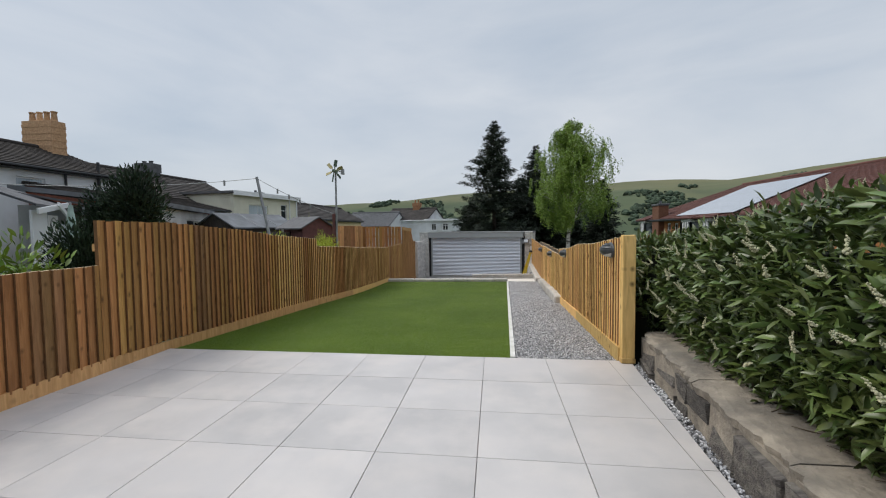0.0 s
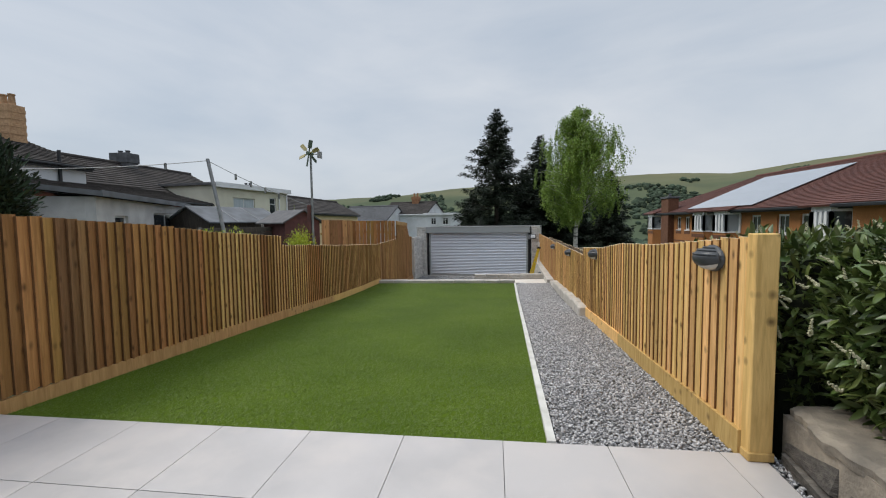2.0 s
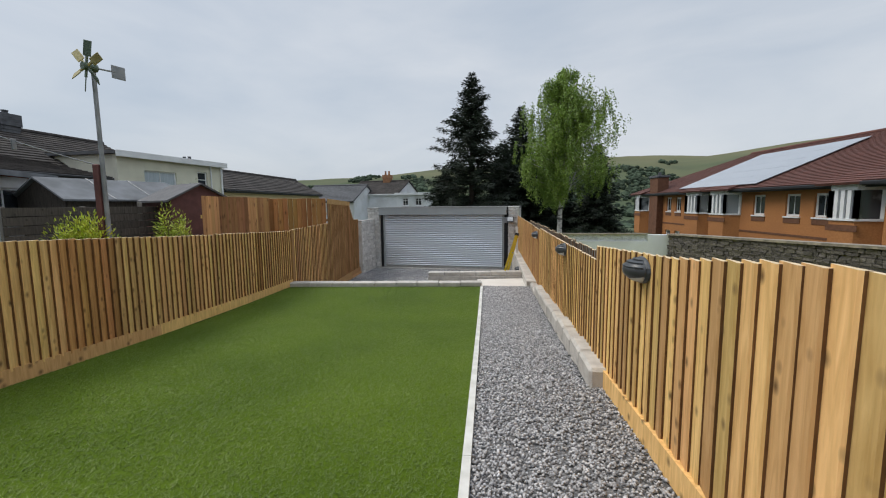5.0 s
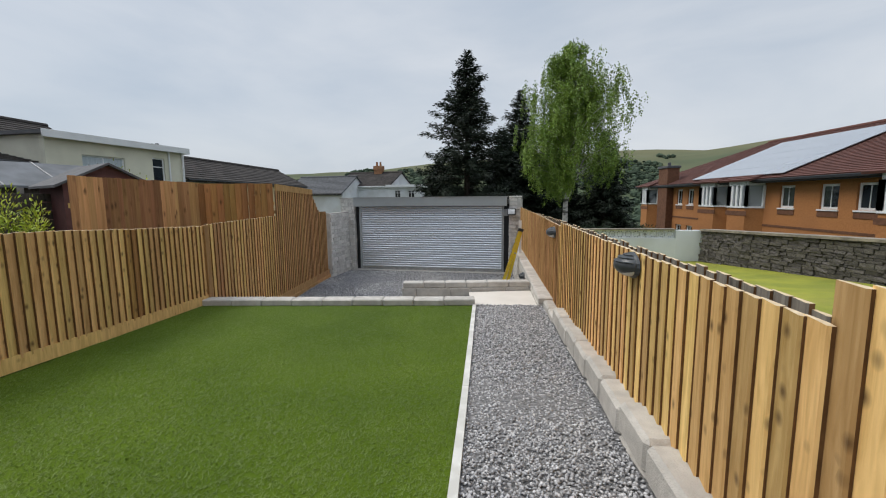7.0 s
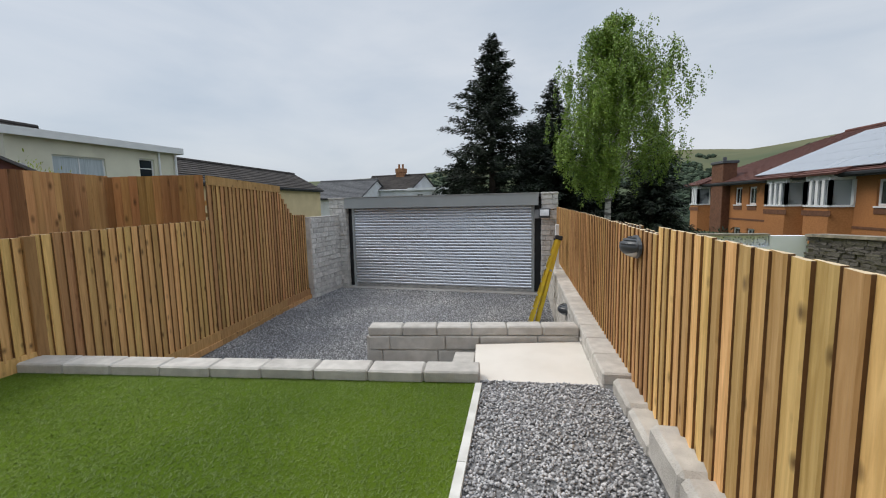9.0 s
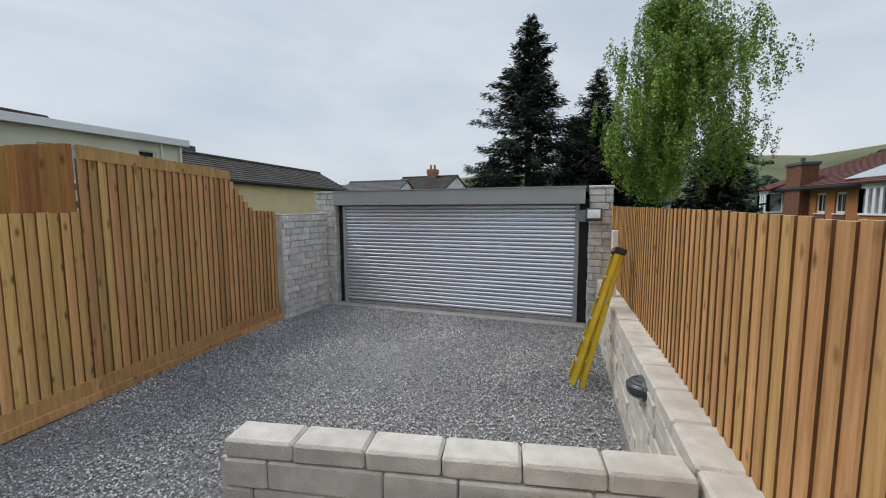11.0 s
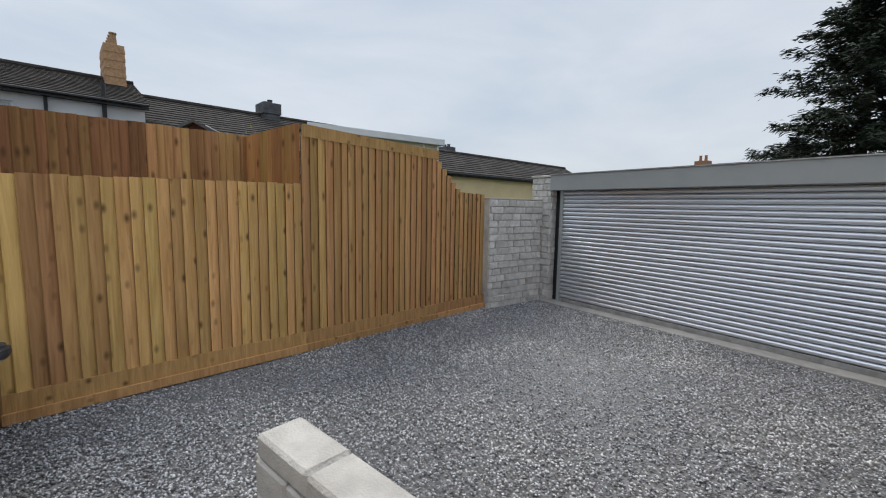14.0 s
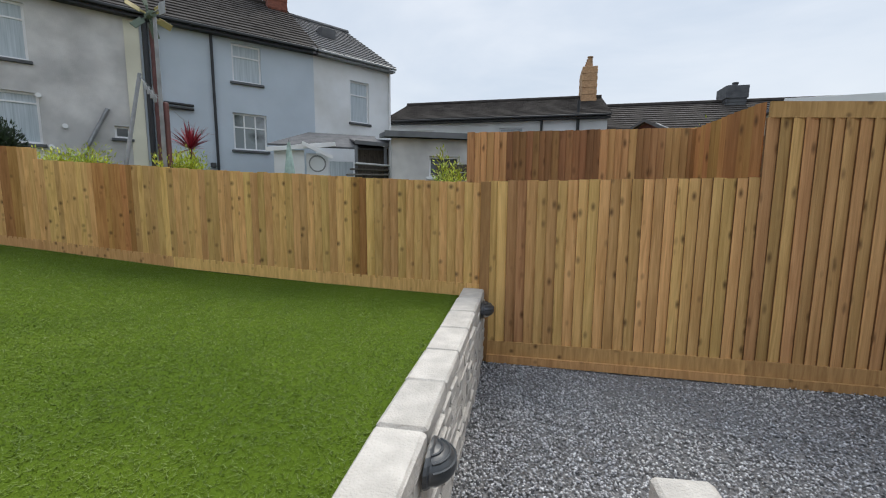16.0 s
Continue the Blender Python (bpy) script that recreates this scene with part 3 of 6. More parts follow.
def plank(name, a, b, z0a, z1a, z0b, z1b, t, out, mat, parent, lift=0.0, label=""):
    """A long board between two plan points, t thick, on the side out (a unit plan vector)."""
    ox, oy = out
    bm = bmesh.new()
    p = [(a[0] + ox * lift, a[1] + oy * lift), (b[0] + ox * lift, b[1] + oy * lift), (b[0] + ox * (lift + t), b[1] + oy * (lift + t)), (a[0] + ox * (lift + t), a[1] + oy * (lift + t))]
    cx, cy = (a[0] + b[0]) / 2, (a[1] + b[1]) / 2
    prism(bm, [(x - cx, y - cy) for x, y in p], [z0a, z0b, z0b, z0a], [z1a, z1b, z1b, z1a])
    return part(name, bm, mat, parent, label, m=pose(cx, cy, 0))


def fence_bay(a, b, side, base, top, pitch, mats, label, group, gravel=0.16, rng=random, dark=0.0, jitter=0.006, trim=None):
    """One bay of close-board fence from a to b (in plan); side +1: boards face left of that way. base, top: heights by the share of the way."""
    L = math.dist(a, b)
    ang = heading(a, b)
    ux, uy = (b[0] - a[0]) / L, (b[1] - a[1]) / L
    out = (-uy * side, ux * side)
    bay = thing("garden_fence", label, "fence", group, m=pose(a[0], a[1], base(0)))
    inv = bay.matrix_basis.inverted()
    n = max(1, round(L / pitch))
    p = L / n
    run, odd = 0, False
    for i in range(n):
        s = (i + 0.5) / n
        z0, z1 = base(s) + gravel - 0.02, top(s) + rng.uniform(-jitter, jitter)
        if run <= 0:
            odd = rng.random() < dark
            run = rng.randint(2, 5) if odd else rng.randint(2, 9)
        run -= 1
        mat_mesh = mats[1] if odd else mats[0]
        if side > 0:
            m = pose(a[0] + ux * p * i, a[1] + uy * p * i, z0, 0, 0, ang)
        else:
            m = pose(a[0] + ux * p * (i + 1), a[1] + uy * p * (i + 1), z0, 0, 0, ang + 180)
        m = inv @ m @ pose(0, rng.uniform(-0.002, 0.002), 0, 0, rng.uniform(-0.25, 0.25), 0) @ Matrix.Diagonal((p / (pitch) * 1.0, 1, z1 - z0, 1))
        ob = part("board", mat_mesh[1], None, bay)
        ob.matrix_basis = m
    loc = lambda q: (q[0] - a[0], q[1] - a[1])  # noqa: E731
    b0 = base(0)
    if gravel:
        plank("gravel_board", loc(a), loc(b), 0 - 0.02, gravel, base(1) - b0 - 0.02, base(1) - b0 + gravel, 0.034, out, mats[2], bay, 0.012)
        if gravel > 0.18:
            plank("footing_strip", loc(a), loc(b), -0.03, 0.055, base(1) - b0 - 0.03, base(1) - b0 + 0.055, 0.03, out, mats[2], bay, 0.048)
    for f in (0.25, 0.8):
        za, zb = (top(0) - b0) * f, (top(1) - b0) * f + (base(1) - b0) * (1 - f)
        plank("rail", loc(a), loc(b), za, za + 0.07, zb, zb + 0.07, 0.045, (-out[0], -out[1]), mats[2], bay, 0.004)
    if trim:
        plank("cap_board", loc(a), loc(b), trim[0] - b0, trim[1] - b0, trim[2] - b0, trim[3] - b0, 0.035, out, mats[2], bay, 0.006)
    return bay


PITCH_L, PITCH_R, PITCH_Y = 0.09, 0.105, 0.1
BL = (0, board_mesh("board", PITCH_L + 0.022, M_WOOD_L, False, 0.05))
BLD = (0, board_mesh("board", PITCH_L + 0.022, M_WOOD_DARK, False, 0.05))
BLR = (0, board_mesh("board", PITCH_L + 0.022, M_WOOD_DEEP, False, 0.05))
BLY = (0, board_mesh("board", PITCH_Y + 0.016, M_WOOD_L, False, 0.042))
BLYR = (0, board_mesh("board", PITCH_Y + 0.016, M_WOOD_RED, False, 0.042))
BLS = (0, board_mesh("board", PITCH_L + 0.022, M_WOOD_RED, True))
BLSD = (0, board_mesh("board", PITCH_L + 0.022, M_WOOD_DARK, True))
BR = (0, board_mesh("board", PITCH_R + 0.022, M_WOOD_R, True, 0.034))
BRD = (0, board_mesh("board", PITCH_R + 0.022, M_WOOD_L, True, 0.038))
BRY = (0, board_mesh("board", PITCH_R + 0.022, M_WOOD_RED, True, 0.032))
BG = (0, board_mesh("board", 0.142, M_WOOD_GREY, True))


def left_fence():
    rng = random.Random(21)
    tops = ((-4, 3.28), (1.0, 1.0)), ((3.24, 4.1, 5.4, 6.27), (1.41, 1.40, 1.32, 1.235)), ((6.27, 7.5, 8.06), (1.225, 1.15, 1.11)), ((8.06, 9.0, 10.2), (0.965, 0.91, 0.845)), ((10.2, 10.75, 11.9, 12.2), (0.845, 0.81, 0.76, 0.74)), ((12.2, 14.12), (0.74, 0.66))
    for ys, zs in tops:
        cuts = [ys[0], ys[-1]] if ys[0] > -4 else [-4, -2.2, -0.4, 1.4, 3.28]
        for y0, y1 in zip(cuts, cuts[1:]):
            label = "low close-boarded timber fence panel along the patio" if y1 < 3.3 else "brown close-boarded timber fence panel along the lawn"
            fence_bay((left_x(y0), y0), (left_x(y1), y1), -1, lambda s, y0=y0, y1=y1: min(0.0, lawn_z(y0 + s * (y1 - y0))), lambda s, y0=y0, y1=y1, ys=ys, zs=zs: lerp(y0 + s * (y1 - y0), ys, zs),
                      PITCH_L, (BLR if y1 < 6.3 else BL, BLD if y1 < 6.3 else BLR, M_WOOD_L), label, "fence along the lawn", 0.12, rng, 0.16)
    bays = ((14.18, 16.66, (14.18, 16.66), (0.675, 0.71)), (16.66, 18.8, (16.66, 18.8), (1.245, 1.19)), (18.8, 19.92, (18.8, 19.3, 19.92), (1.2, 0.71, 0.69)))
    for y0, y1, ys, zs in bays:
        fence_bay((left_x(y0), y0), (left_x(y1), y1), -1, lambda s: PARK_Z + 0.03, lambda s, y0=y0, y1=y1, ys=ys, zs=zs: lerp(y0 + s * (y1 - y0), ys, zs),
                  PITCH_Y, (BLY if y0 < 16 else BLYR, BLYR, M_WOOD_RED), "tall close-boarded timber fence panel beside the gravel yard", "fence along the yard", 0.2, rng, 0.1 if y0 < 16 else 0.6,
                  trim=(1.24, 1.38, 1.17, 1.30) if y0 == 16.66 else None)
    post = bmesh.new()
    box(post, 0, -0.05, 0, 0.06, 0.05, 1.92, 0.004)
    tagged(part("fence_post", post, M_WOOD_DARK, m=pose(left_x(14.15) + 0.0, 14.14, PARK_Z)), "dark red-brown timber fence post at the wall end", "post")


def tall_fence():
    rng = random.Random(8)
    c, e, j = (-5.35, 16.60), (-5.28, 13.66), (-3.74, 16.66)
    fence_bay(c, e, +1, lambda s: -0.9, lambda s: 1.42, PITCH_L, (BLS, BLSD, M_WOOD_L), "tall feather-edged timber screen fence behind the boundary", "screen fence", 0, rng, 0.35)
    fence_bay(c, j, -1, lambda s: -0.9, lambda s: 1.40 - 0.01 * s, 0.13, (BLR, BLD, M_WOOD_L), "tall timber screen fence with flat boards behind the boundary", "screen fence", 0, rng, 0.1)


def right_fence():
    rng = random.Random(4)
    bays = ((4.0, 6.6, (4.0, 5.35, 6.6), (1.21, 1.09, 1.035)), (6.6, 9.2, (6.6, 7.6, 8.4, 9.2), (1.035, 0.925, 0.875, 0.82)), (9.2, 11.4, (9.2, 11.4), (0.70, 0.705)), (11.4, 13.6, (11.4, 13.6), (0.70, 0.725)),
            (13.6, 16.0, (13.6, 16.0), (0.675, 0.72)), (16.0, 18.4, (16.0, 18.4), (0.72, 0.74)), (18.4, 20.55, (18.4, 20.55), (0.74, 0.76)))

    for y0, y1, ys, zs in bays:
        low = y0 >= 9.2
        fence_bay((right_x(y0), y0), (right_x(y1), y1), 1, (lambda s, y0=y0, y1=y1: coping_z(y0 + s * (y1 - y0)) - 0.16) if low else (lambda s, y0=y0, y1=y1: lawn_z(y0 + s * (y1 - y0))),
                  lambda s, y0=y0, y1=y1, ys=ys, zs=zs: lerp(y0 + s * (y1 - y0), ys, zs), PITCH_R, (BRY if y0 >= 13.6 else BR, BRD, M_WOOD_R), "golden close-boarded timber fence panel beside the gravel path", "fence along the path", 0.0 if low else 0.13, rng, 0.06, 0.004)
    p = thing("fence_post", "thick golden timber end post of the path fence", "post", m=pose(1.347, 3.955, 0))
    bm = bmesh.new()
    box(bm, -0.06, -0.035, 0.0, 0.06, 0.043, 1.225, 0.006)
    part("shaft", bm, M_WOOD_L, p)
    bm = bmesh.new()
    box(bm, -0.068, -0.045, 0.0, 0.066, 0.037, 0.05, 0.006)
    part("foot_block", bm, M_WOOD_L, p)


def coping_z(y):
    for a, z in ((9.85, -0.15), (10.6, -0.19), (11.4, -0.24), (12.2, -0.28), (13.2, -0.32), (14.15, -0.45), (40, -0.43)):
        if y < a:
            return z


def grey_fence():
    rng = random.Random(6)
    y = 7.4
    while y < 20:
        y1 = y + 1.8
        fence_bay((right_x(y) + 0.38, y), (right_x(y1) + 0.38, y1), 1, lambda s: -1.1, lambda s: 0.61, 0.12, (BG, BG, M_WOOD_GREY), "weathered grey board fence on the neighbouring side", "weathered fence", 0, rng, 0, 0.02)
        y = y1


left_fence()
tall_fence()
right_fence()
grey_fence()


# ---- block walls, landing, steps ----
def block_wall(wall, a, b, z0, z1, thick, course, length, mat, seed, out_side=1, gap=0.008, amount=0.010):
    """Coursed split-face blocks on the face of a wall from a to b; out_side +1: the face left of that way."""
    rng = random.Random(seed)
    L = math.dist(a, b)
    ang = heading(a, b)
    ux, uy = (b[0] - a[0]) / L, (b[1] - a[1]) / L
    nx, ny = -uy * out_side, ux * out_side
    kinds = {}
    rows = max(1, round((z1 - z0) / course))
    ch = (z1 - z0) / rows
    for r in range(rows):
        s = -rng.uniform(0.0, length)
        while s < L - 0.01:
            w = length * rng.choice((1.0, 1.0, 0.6, 0.75))
            s0, s1 = max(0, s), min(L, s + w)
            s += w
            if s1 - s0 < 0.04:
                continue
            key = (round(s1 - s0, 1), rng.randrange(3))
            if key not in kinds:
                kinds[key] = rough_block("block", key[0] - gap, 0.07, ch - gap, mat, hash(key) % 999 + seed, amount)
            c = (s0 + s1) / 2
            ob = part("block", kinds[key], None, wall)
            d = thick / 2 - 0.025 + rng.uniform(-0.006, 0.006)
            ob.matrix_basis = wall.matrix_basis.inverted() @ pose(a[0] + ux * c + nx * d, a[1] + uy * c + ny * d, z0 + r * ch + gap / 2, 0, 0, ang) @ Matrix.Diagonal(((s1 - s0) / key[0] if key[0] else 1, 1, 1, 1))


def core(name, a, b, z0, z1, thick, label, category="wall", shrink=0.02):
    """The mortared heart of a wall, which carries its blocks and copings."""
    L = math.dist(a, b)
    bm = bmesh.new()
    box(bm, 0.003, -thick / 2 + shrink, 0, L - 0.003, thick / 2 - shrink, z1 - z0)
    return tagged(part(name, bm, M_MORTAR, m=pose(a[0], a[1], z0, 0, 0, heading(a, b))), label, category, kind="structure")


def copings(wall, a, b, z, thick, h, length, mat, seed, name="coping_block", step=None):
    rng = random.Random(seed)
    L = math.dist(a, b)
    ang = heading(a, b)
    n = max(1, round(L / length))
    p = L / n
    kinds = [rough_block(name, p - 0.006, thick, h, mat, seed + k, 0.004) for k in range(3)]
    for i in range(n):
        s = (i + 0.5) * p
        zz = step(s) if step else z
        ob = part(name, rng.choice(kinds), None, wall)
        ob.matrix_basis = wall.matrix_basis.inverted() @ pose(a[0] + (b[0] - a[0]) * s / L, a[1] + (b[1] - a[1]) * s / L, zz + rng.uniform(-0.003, 0.003), 0, 0, ang + rng.uniform(-0.5, 0.5))


def yard():
    bm = bmesh.new()
    prism(bm, [(-3.85, 13.9), (1.9, 13.9), (2.0, 21.6), (-3.9, 21.9)], PARK_Z - 0.3, PARK_Z - 0.015)
    tagged(part("yard_bed", bm, M_STONE_BED), "dark grey gravel parking yard", "yard", kind="structure")

    def over(rng, n):
        y = rng.uniform(14.14, 21.3, n)
        a = np.interp(y, (14.1, 19.93, 21.3), (-3.6, -3.75, -3.6)) - 0.03
        b = np.interp(y, (14.1, 15.3, 15.31, 19.8, 21), (-0.42, -0.42, 1.42, 1.72, 1.8))
        x = a + (b - a) * rng.random(n)
        ok = y < 21.09 - (x + 3.2) * 0.130
        z = np.full(n, PARK_Z) - 0.006 + rng.uniform(-0.006, 0.012, n) + 0.015 * np.sin(x * 1.3) * np.sin(y * 1.1)
        return np.stack([x, y, z], 1)[ok]

    stones("yard_gravel", 85000, over, (0.007, 0.014), M_STONE_DARK, "loose dark blue-grey chippings over the parking yard", 12)


yard()

# retaining wall at the foot of the lawn
LW_A, LW_B = (-3.62, 14.03), (0.54, 14.22)
lawn_wall = core("lawn_wall", LW_A, LW_B, PARK_Z - 0.05, -0.555, 0.215, "low split-face block retaining wall with pale copings")
block_wall(lawn_wall, LW_A, LW_B, PARK_Z - 0.03, -0.555, 0.215, 0.10, 0.33, M_COPING, 31, 1)
copings(lawn_wall, LW_A, LW_B, -0.555, 0.225, 0.10, 0.44, M_COPING, 41)

# wall stub beside the steps, running on behind the landing
SW_A, SW_B = (-0.72, 15.185), (1.5, 15.36)
stub_wall = core("step_wall", SW_A, SW_B, PARK_Z - 0.05, -0.51, 0.19, "short block wall with pale copings beside the steps")
block_wall(stub_wall, SW_A, SW_B, PARK_Z - 0.03, -0.51, 0.19, 0.145, 0.6, M_COPING, 33, -1, gap=0.005, amount=0.003)
block_wall(stub_wall, SW_A, SW_B, PARK_Z - 0.03, -0.51, 0.19, 0.1, 0.44, M_COPING, 34, 1, amount=0.005)
bm = bmesh.new()
box(bm, -0.73, 15.09, PARK_Z - 0.02, -0.69, 15.28, -0.512, 0.004)
part("end_block", bm, M_COPING, stub_wall).matrix_basis = stub_wall.matrix_basis.inverted()
copings(stub_wall, SW_A, SW_B, -0.51, 0.195, 0.10, 0.40, M_COPING, 43)

bm = bmesh.new()
prism(bm, [(0.5, 14.19), (1.5, 14.20), (1.54, 15.25), (0.46, 15.1)], PARK_Z, -0.60)
landing = tagged(part("landing_base", bm, M_MORTAR), "block base of the landing beside the steps", "landing", kind="structure")
bm = bmesh.new()
prism(bm, [(0.49, 14.17), (1.515, 14.19), (1.55, 15.262), (0.445, 15.175 - 0.09)], -0.598, -0.568)
part("landing_slab", bm, M_LANDING, landing, "single pale cream paving slab")
for i in range(4):
    bm = bmesh.new()
    x1 = 0.445 - 0.2 * i
    box(bm, x1 - 0.215, 14.335, PARK_Z - 0.02, x1, 15.085, -0.65 - 0.125 * i, 0.008)
    tagged(part("step", bm, M_COPING), "pale block step leading down to the gravel yard", "step", "steps to the yard", kind="structure")

# low wall carrying the path fence
RK = [(right_x(8.75) - 0.06, 8.75), (right_x(14.1) - 0.06, 14.1)]
RW = [None, (right_x(14.1) - 0.115, 14.1), (right_x(20.5) - 0.115, 20.5)]
kerb = core("path_kerb_wall", RK[0], RK[1], -0.85, -0.5, 0.2, "pale block kerb wall under the path fence", shrink=0.03)
copings(kerb, RK[0], RK[1], -0.2, 0.19, 0.2, 0.45, M_COPING, 51, "kerb_block", step=lambda s: coping_z(8.75 + s) - 0.2)
copings(kerb, RK[0], RK[1], -0.2, 0.18, 0.2, 0.45, M_COPING, 52, "kerb_block", step=lambda s: coping_z(8.75 + s) - 0.405)
yard_wall = core("yard_wall", RW[1], RW[2], PARK_Z - 0.05, -0.52, 0.215, "pale rendered block retaining wall beside the yard")
block_wall(yard_wall, RW[1], RW[2], PARK_Z - 0.03, -0.52, 0.215, 0.105, 0.44, M_COPING, 35, 1, amount=0.008)
copings(yard_wall, RW[1], RW[2], -0.52, 0.225, 0.10, 0.44, M_COPING, 44)


# ---- garage ----
GA, GB = (-3.32, 21.31), (1.53, 20.68)
GANG = heading(GA, GB)
GM = pose(GA[0], GA[1], 0, 0, 0, GANG)
GL = math.dist(GA, GB)


def garage():
    g = thing("garage", "flat-roofed grey block garage with a roller shutter", "garage", m=GM)

    def p(name, x0, y0, z0, x1, y1, z1, mat, label="", bev=0.0, parent=g):
        bm = bmesh.new()
        box(bm, x0, y0, z0, x1, y1, z1, bev)
        return part(name, bm, mat, parent, label)

    p("side_wall", 0 - 0.45, 0.32, PARK_Z - 0.1, -0.22, 6.0, 1.0, M_BLOCK)
    p("side_wall", GL + 0.18, 0.32, PARK_Z - 0.1, GL + 0.38, 6.0, 1.0, M_BLOCK)
    p("back_wall", -0.22, 5.8, PARK_Z - 0.1, GL + 0.18, 6.0, 1.0, M_BLOCK)
    p("roof", -0.5, 0.31, 1.0, GL + 0.4, 6.1, 1.07, M_FELT)
    f = p("fascia", 0.0, -0.10, 0.80, GL, 0.06, 1.075, M_FASCIA, "plain grey sheet fascia over the shutter", 0.006)
    p("fascia_cap", -0.01, -0.115, 1.076, GL + 0.01, 0.30, 1.092, M_ALU, "", 0.0, f)
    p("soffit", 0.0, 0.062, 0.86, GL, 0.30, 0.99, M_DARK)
    sh = thing("shutter", "", "")
    sh.parent = g
    for k in ("label", "category"):
        if k in sh:
            del sh[k]
    n, z0, z1 = 28, PARK_Z + 0.012, 0.86
    h = (z1 - z0 - 0.07) / n
    prof = [(0.5 * (1 - math.cos(math.pi * t)), math.sin(math.pi * t)) for t in np.linspace(0, 1, 7)]
    vs, fs = [], []
    x0, x1 = 0.20, GL - 0.16
    for x in (x0, x1):
        vs += [(x, 0.085 - 0.036 * b, 0.006 + (h - 0.006) * a) for a, b in prof] + [(x, 0.10, h), (x, 0.10, 0.0)]
    k = len(prof) + 2
    fs = [(i, i + 1, k + i + 1, k + i) for i in range(k - 1)] + [(k - 1, 0, k, 2 * k - 1)]
    slat = mesh("slat", vs, fs, M_STEEL, False)
    slat.polygons.foreach_set("use_smooth", [i < 6 for i in range(len(slat.polygons))])
    for i in range(n):
        part("slat", slat, None, sh, m=pose(0, 0, z0 + 0.07 + i * h))
    p("bottom_bar", x0, 0.06, z0, x1, 0.11, z0 + 0.068, M_ALU, "flat aluminium bottom bar", 0.004, sh)
    for a, b in ((0.13, 0.20), (GL - 0.16, GL - 0.09)):
        p("guide_rail", a, 0.035, z0, b, 0.13, 0.86, M_FASCIA, "", 0.004)
    # Black boxes stand in for the shade in the gaps beside the rails.
    for a, b in ((0.0, 0.13), (GL - 0.09, GL + 0.06)):
        p("jamb", a, 0.10, z0, b, 0.3, 0.86, M_DARK, "black filler painted as the shaded gap beside the guide rail")
    p("sill", -0.1, -0.18, PARK_Z - 0.12, GL + 0.05, 0.28, PARK_Z + 0.010, M_CONC, "pale concrete threshold", 0.006)
    bm = bmesh.new()
    box(bm, GL - 0.09, -0.03, 0.50, GL + 0.03, 0.02, 0.70, 0.004)
    part("bracket_plate", bm, M_GALV, g)
    for z in (-0.55, 0.15):
        bm = bmesh.new()
        cyl(bm, (0.12, 0.02, z), (0.12, 0.10, z), 0.022)
        part("guide_bolt", bm, M_DARK, g)


def pier(name, x0, x1, top, seed, cap):
    """A split-face block pier beside the shutter."""
    a, b = GM @ Vector((x0, 0.12, 0)), GM @ Vector((x1, 0.12, 0))
    w = core(name, a[:2], b[:2], PARK_Z - 0.05, top, 0.32, "grey split-face block pier beside the garage door", "pier")
    block_wall(w, a[:2], b[:2], PARK_Z - 0.04, top, 0.33, 0.118, 0.28, M_BLOCK, seed, -1, amount=0.008)
    for end, s in ((a, 1), (b, -1)):
        q = GM @ Vector((x0 + 0.025 if s > 0 else x1 - 0.025, -0.03, 0))
        r = GM @ Vector((x0 + 0.025 if s > 0 else x1 - 0.025, 0.27, 0))
        block_wall(w, q[:2], r[:2], PARK_Z - 0.04, top, 0.05, 0.118, 0.3, M_BLOCK, seed + 5 + s, 1 if s > 0 else -1, amount=0.004)
    if cap:
        bm = bmesh.new()
        box(bm, -0.02, -0.19, top - PARK_Z + 0.052, math.dist(a[:2], b[:2]) + 0.02, 0.19, top - PARK_Z + 0.095, 0.008)
        part("cap_slab", bm, M_BLOCK, w)


garage()
pier("pier_left", -0.47, -0.01, 1.04, 61, True)
pier("pier_right", GL + 0.07, GL + 0.42, 1.05, 71, True)
SA, SB = (-3.76, 19.93), (-3.62, 21.28)
side = core("yard_side_wall", SA, SB, PARK_Z - 0.05, 0.61, 0.215, "grey split-face block side wall beside the garage")
block_wall(side, SA, SB, PARK_Z - 0.04, 0.61, 0.215, 0.118, 0.28, M_BLOCK, 81, -1, amount=0.009)
bm = bmesh.new()
box(bm, 0, -0.105, 0.61 - PARK_Z + 0.051, math.dist(SA, SB), 0.105, 0.61 - PARK_Z + 0.075, 0.004)
part("mortar_cap", bm, M_CONC, side)


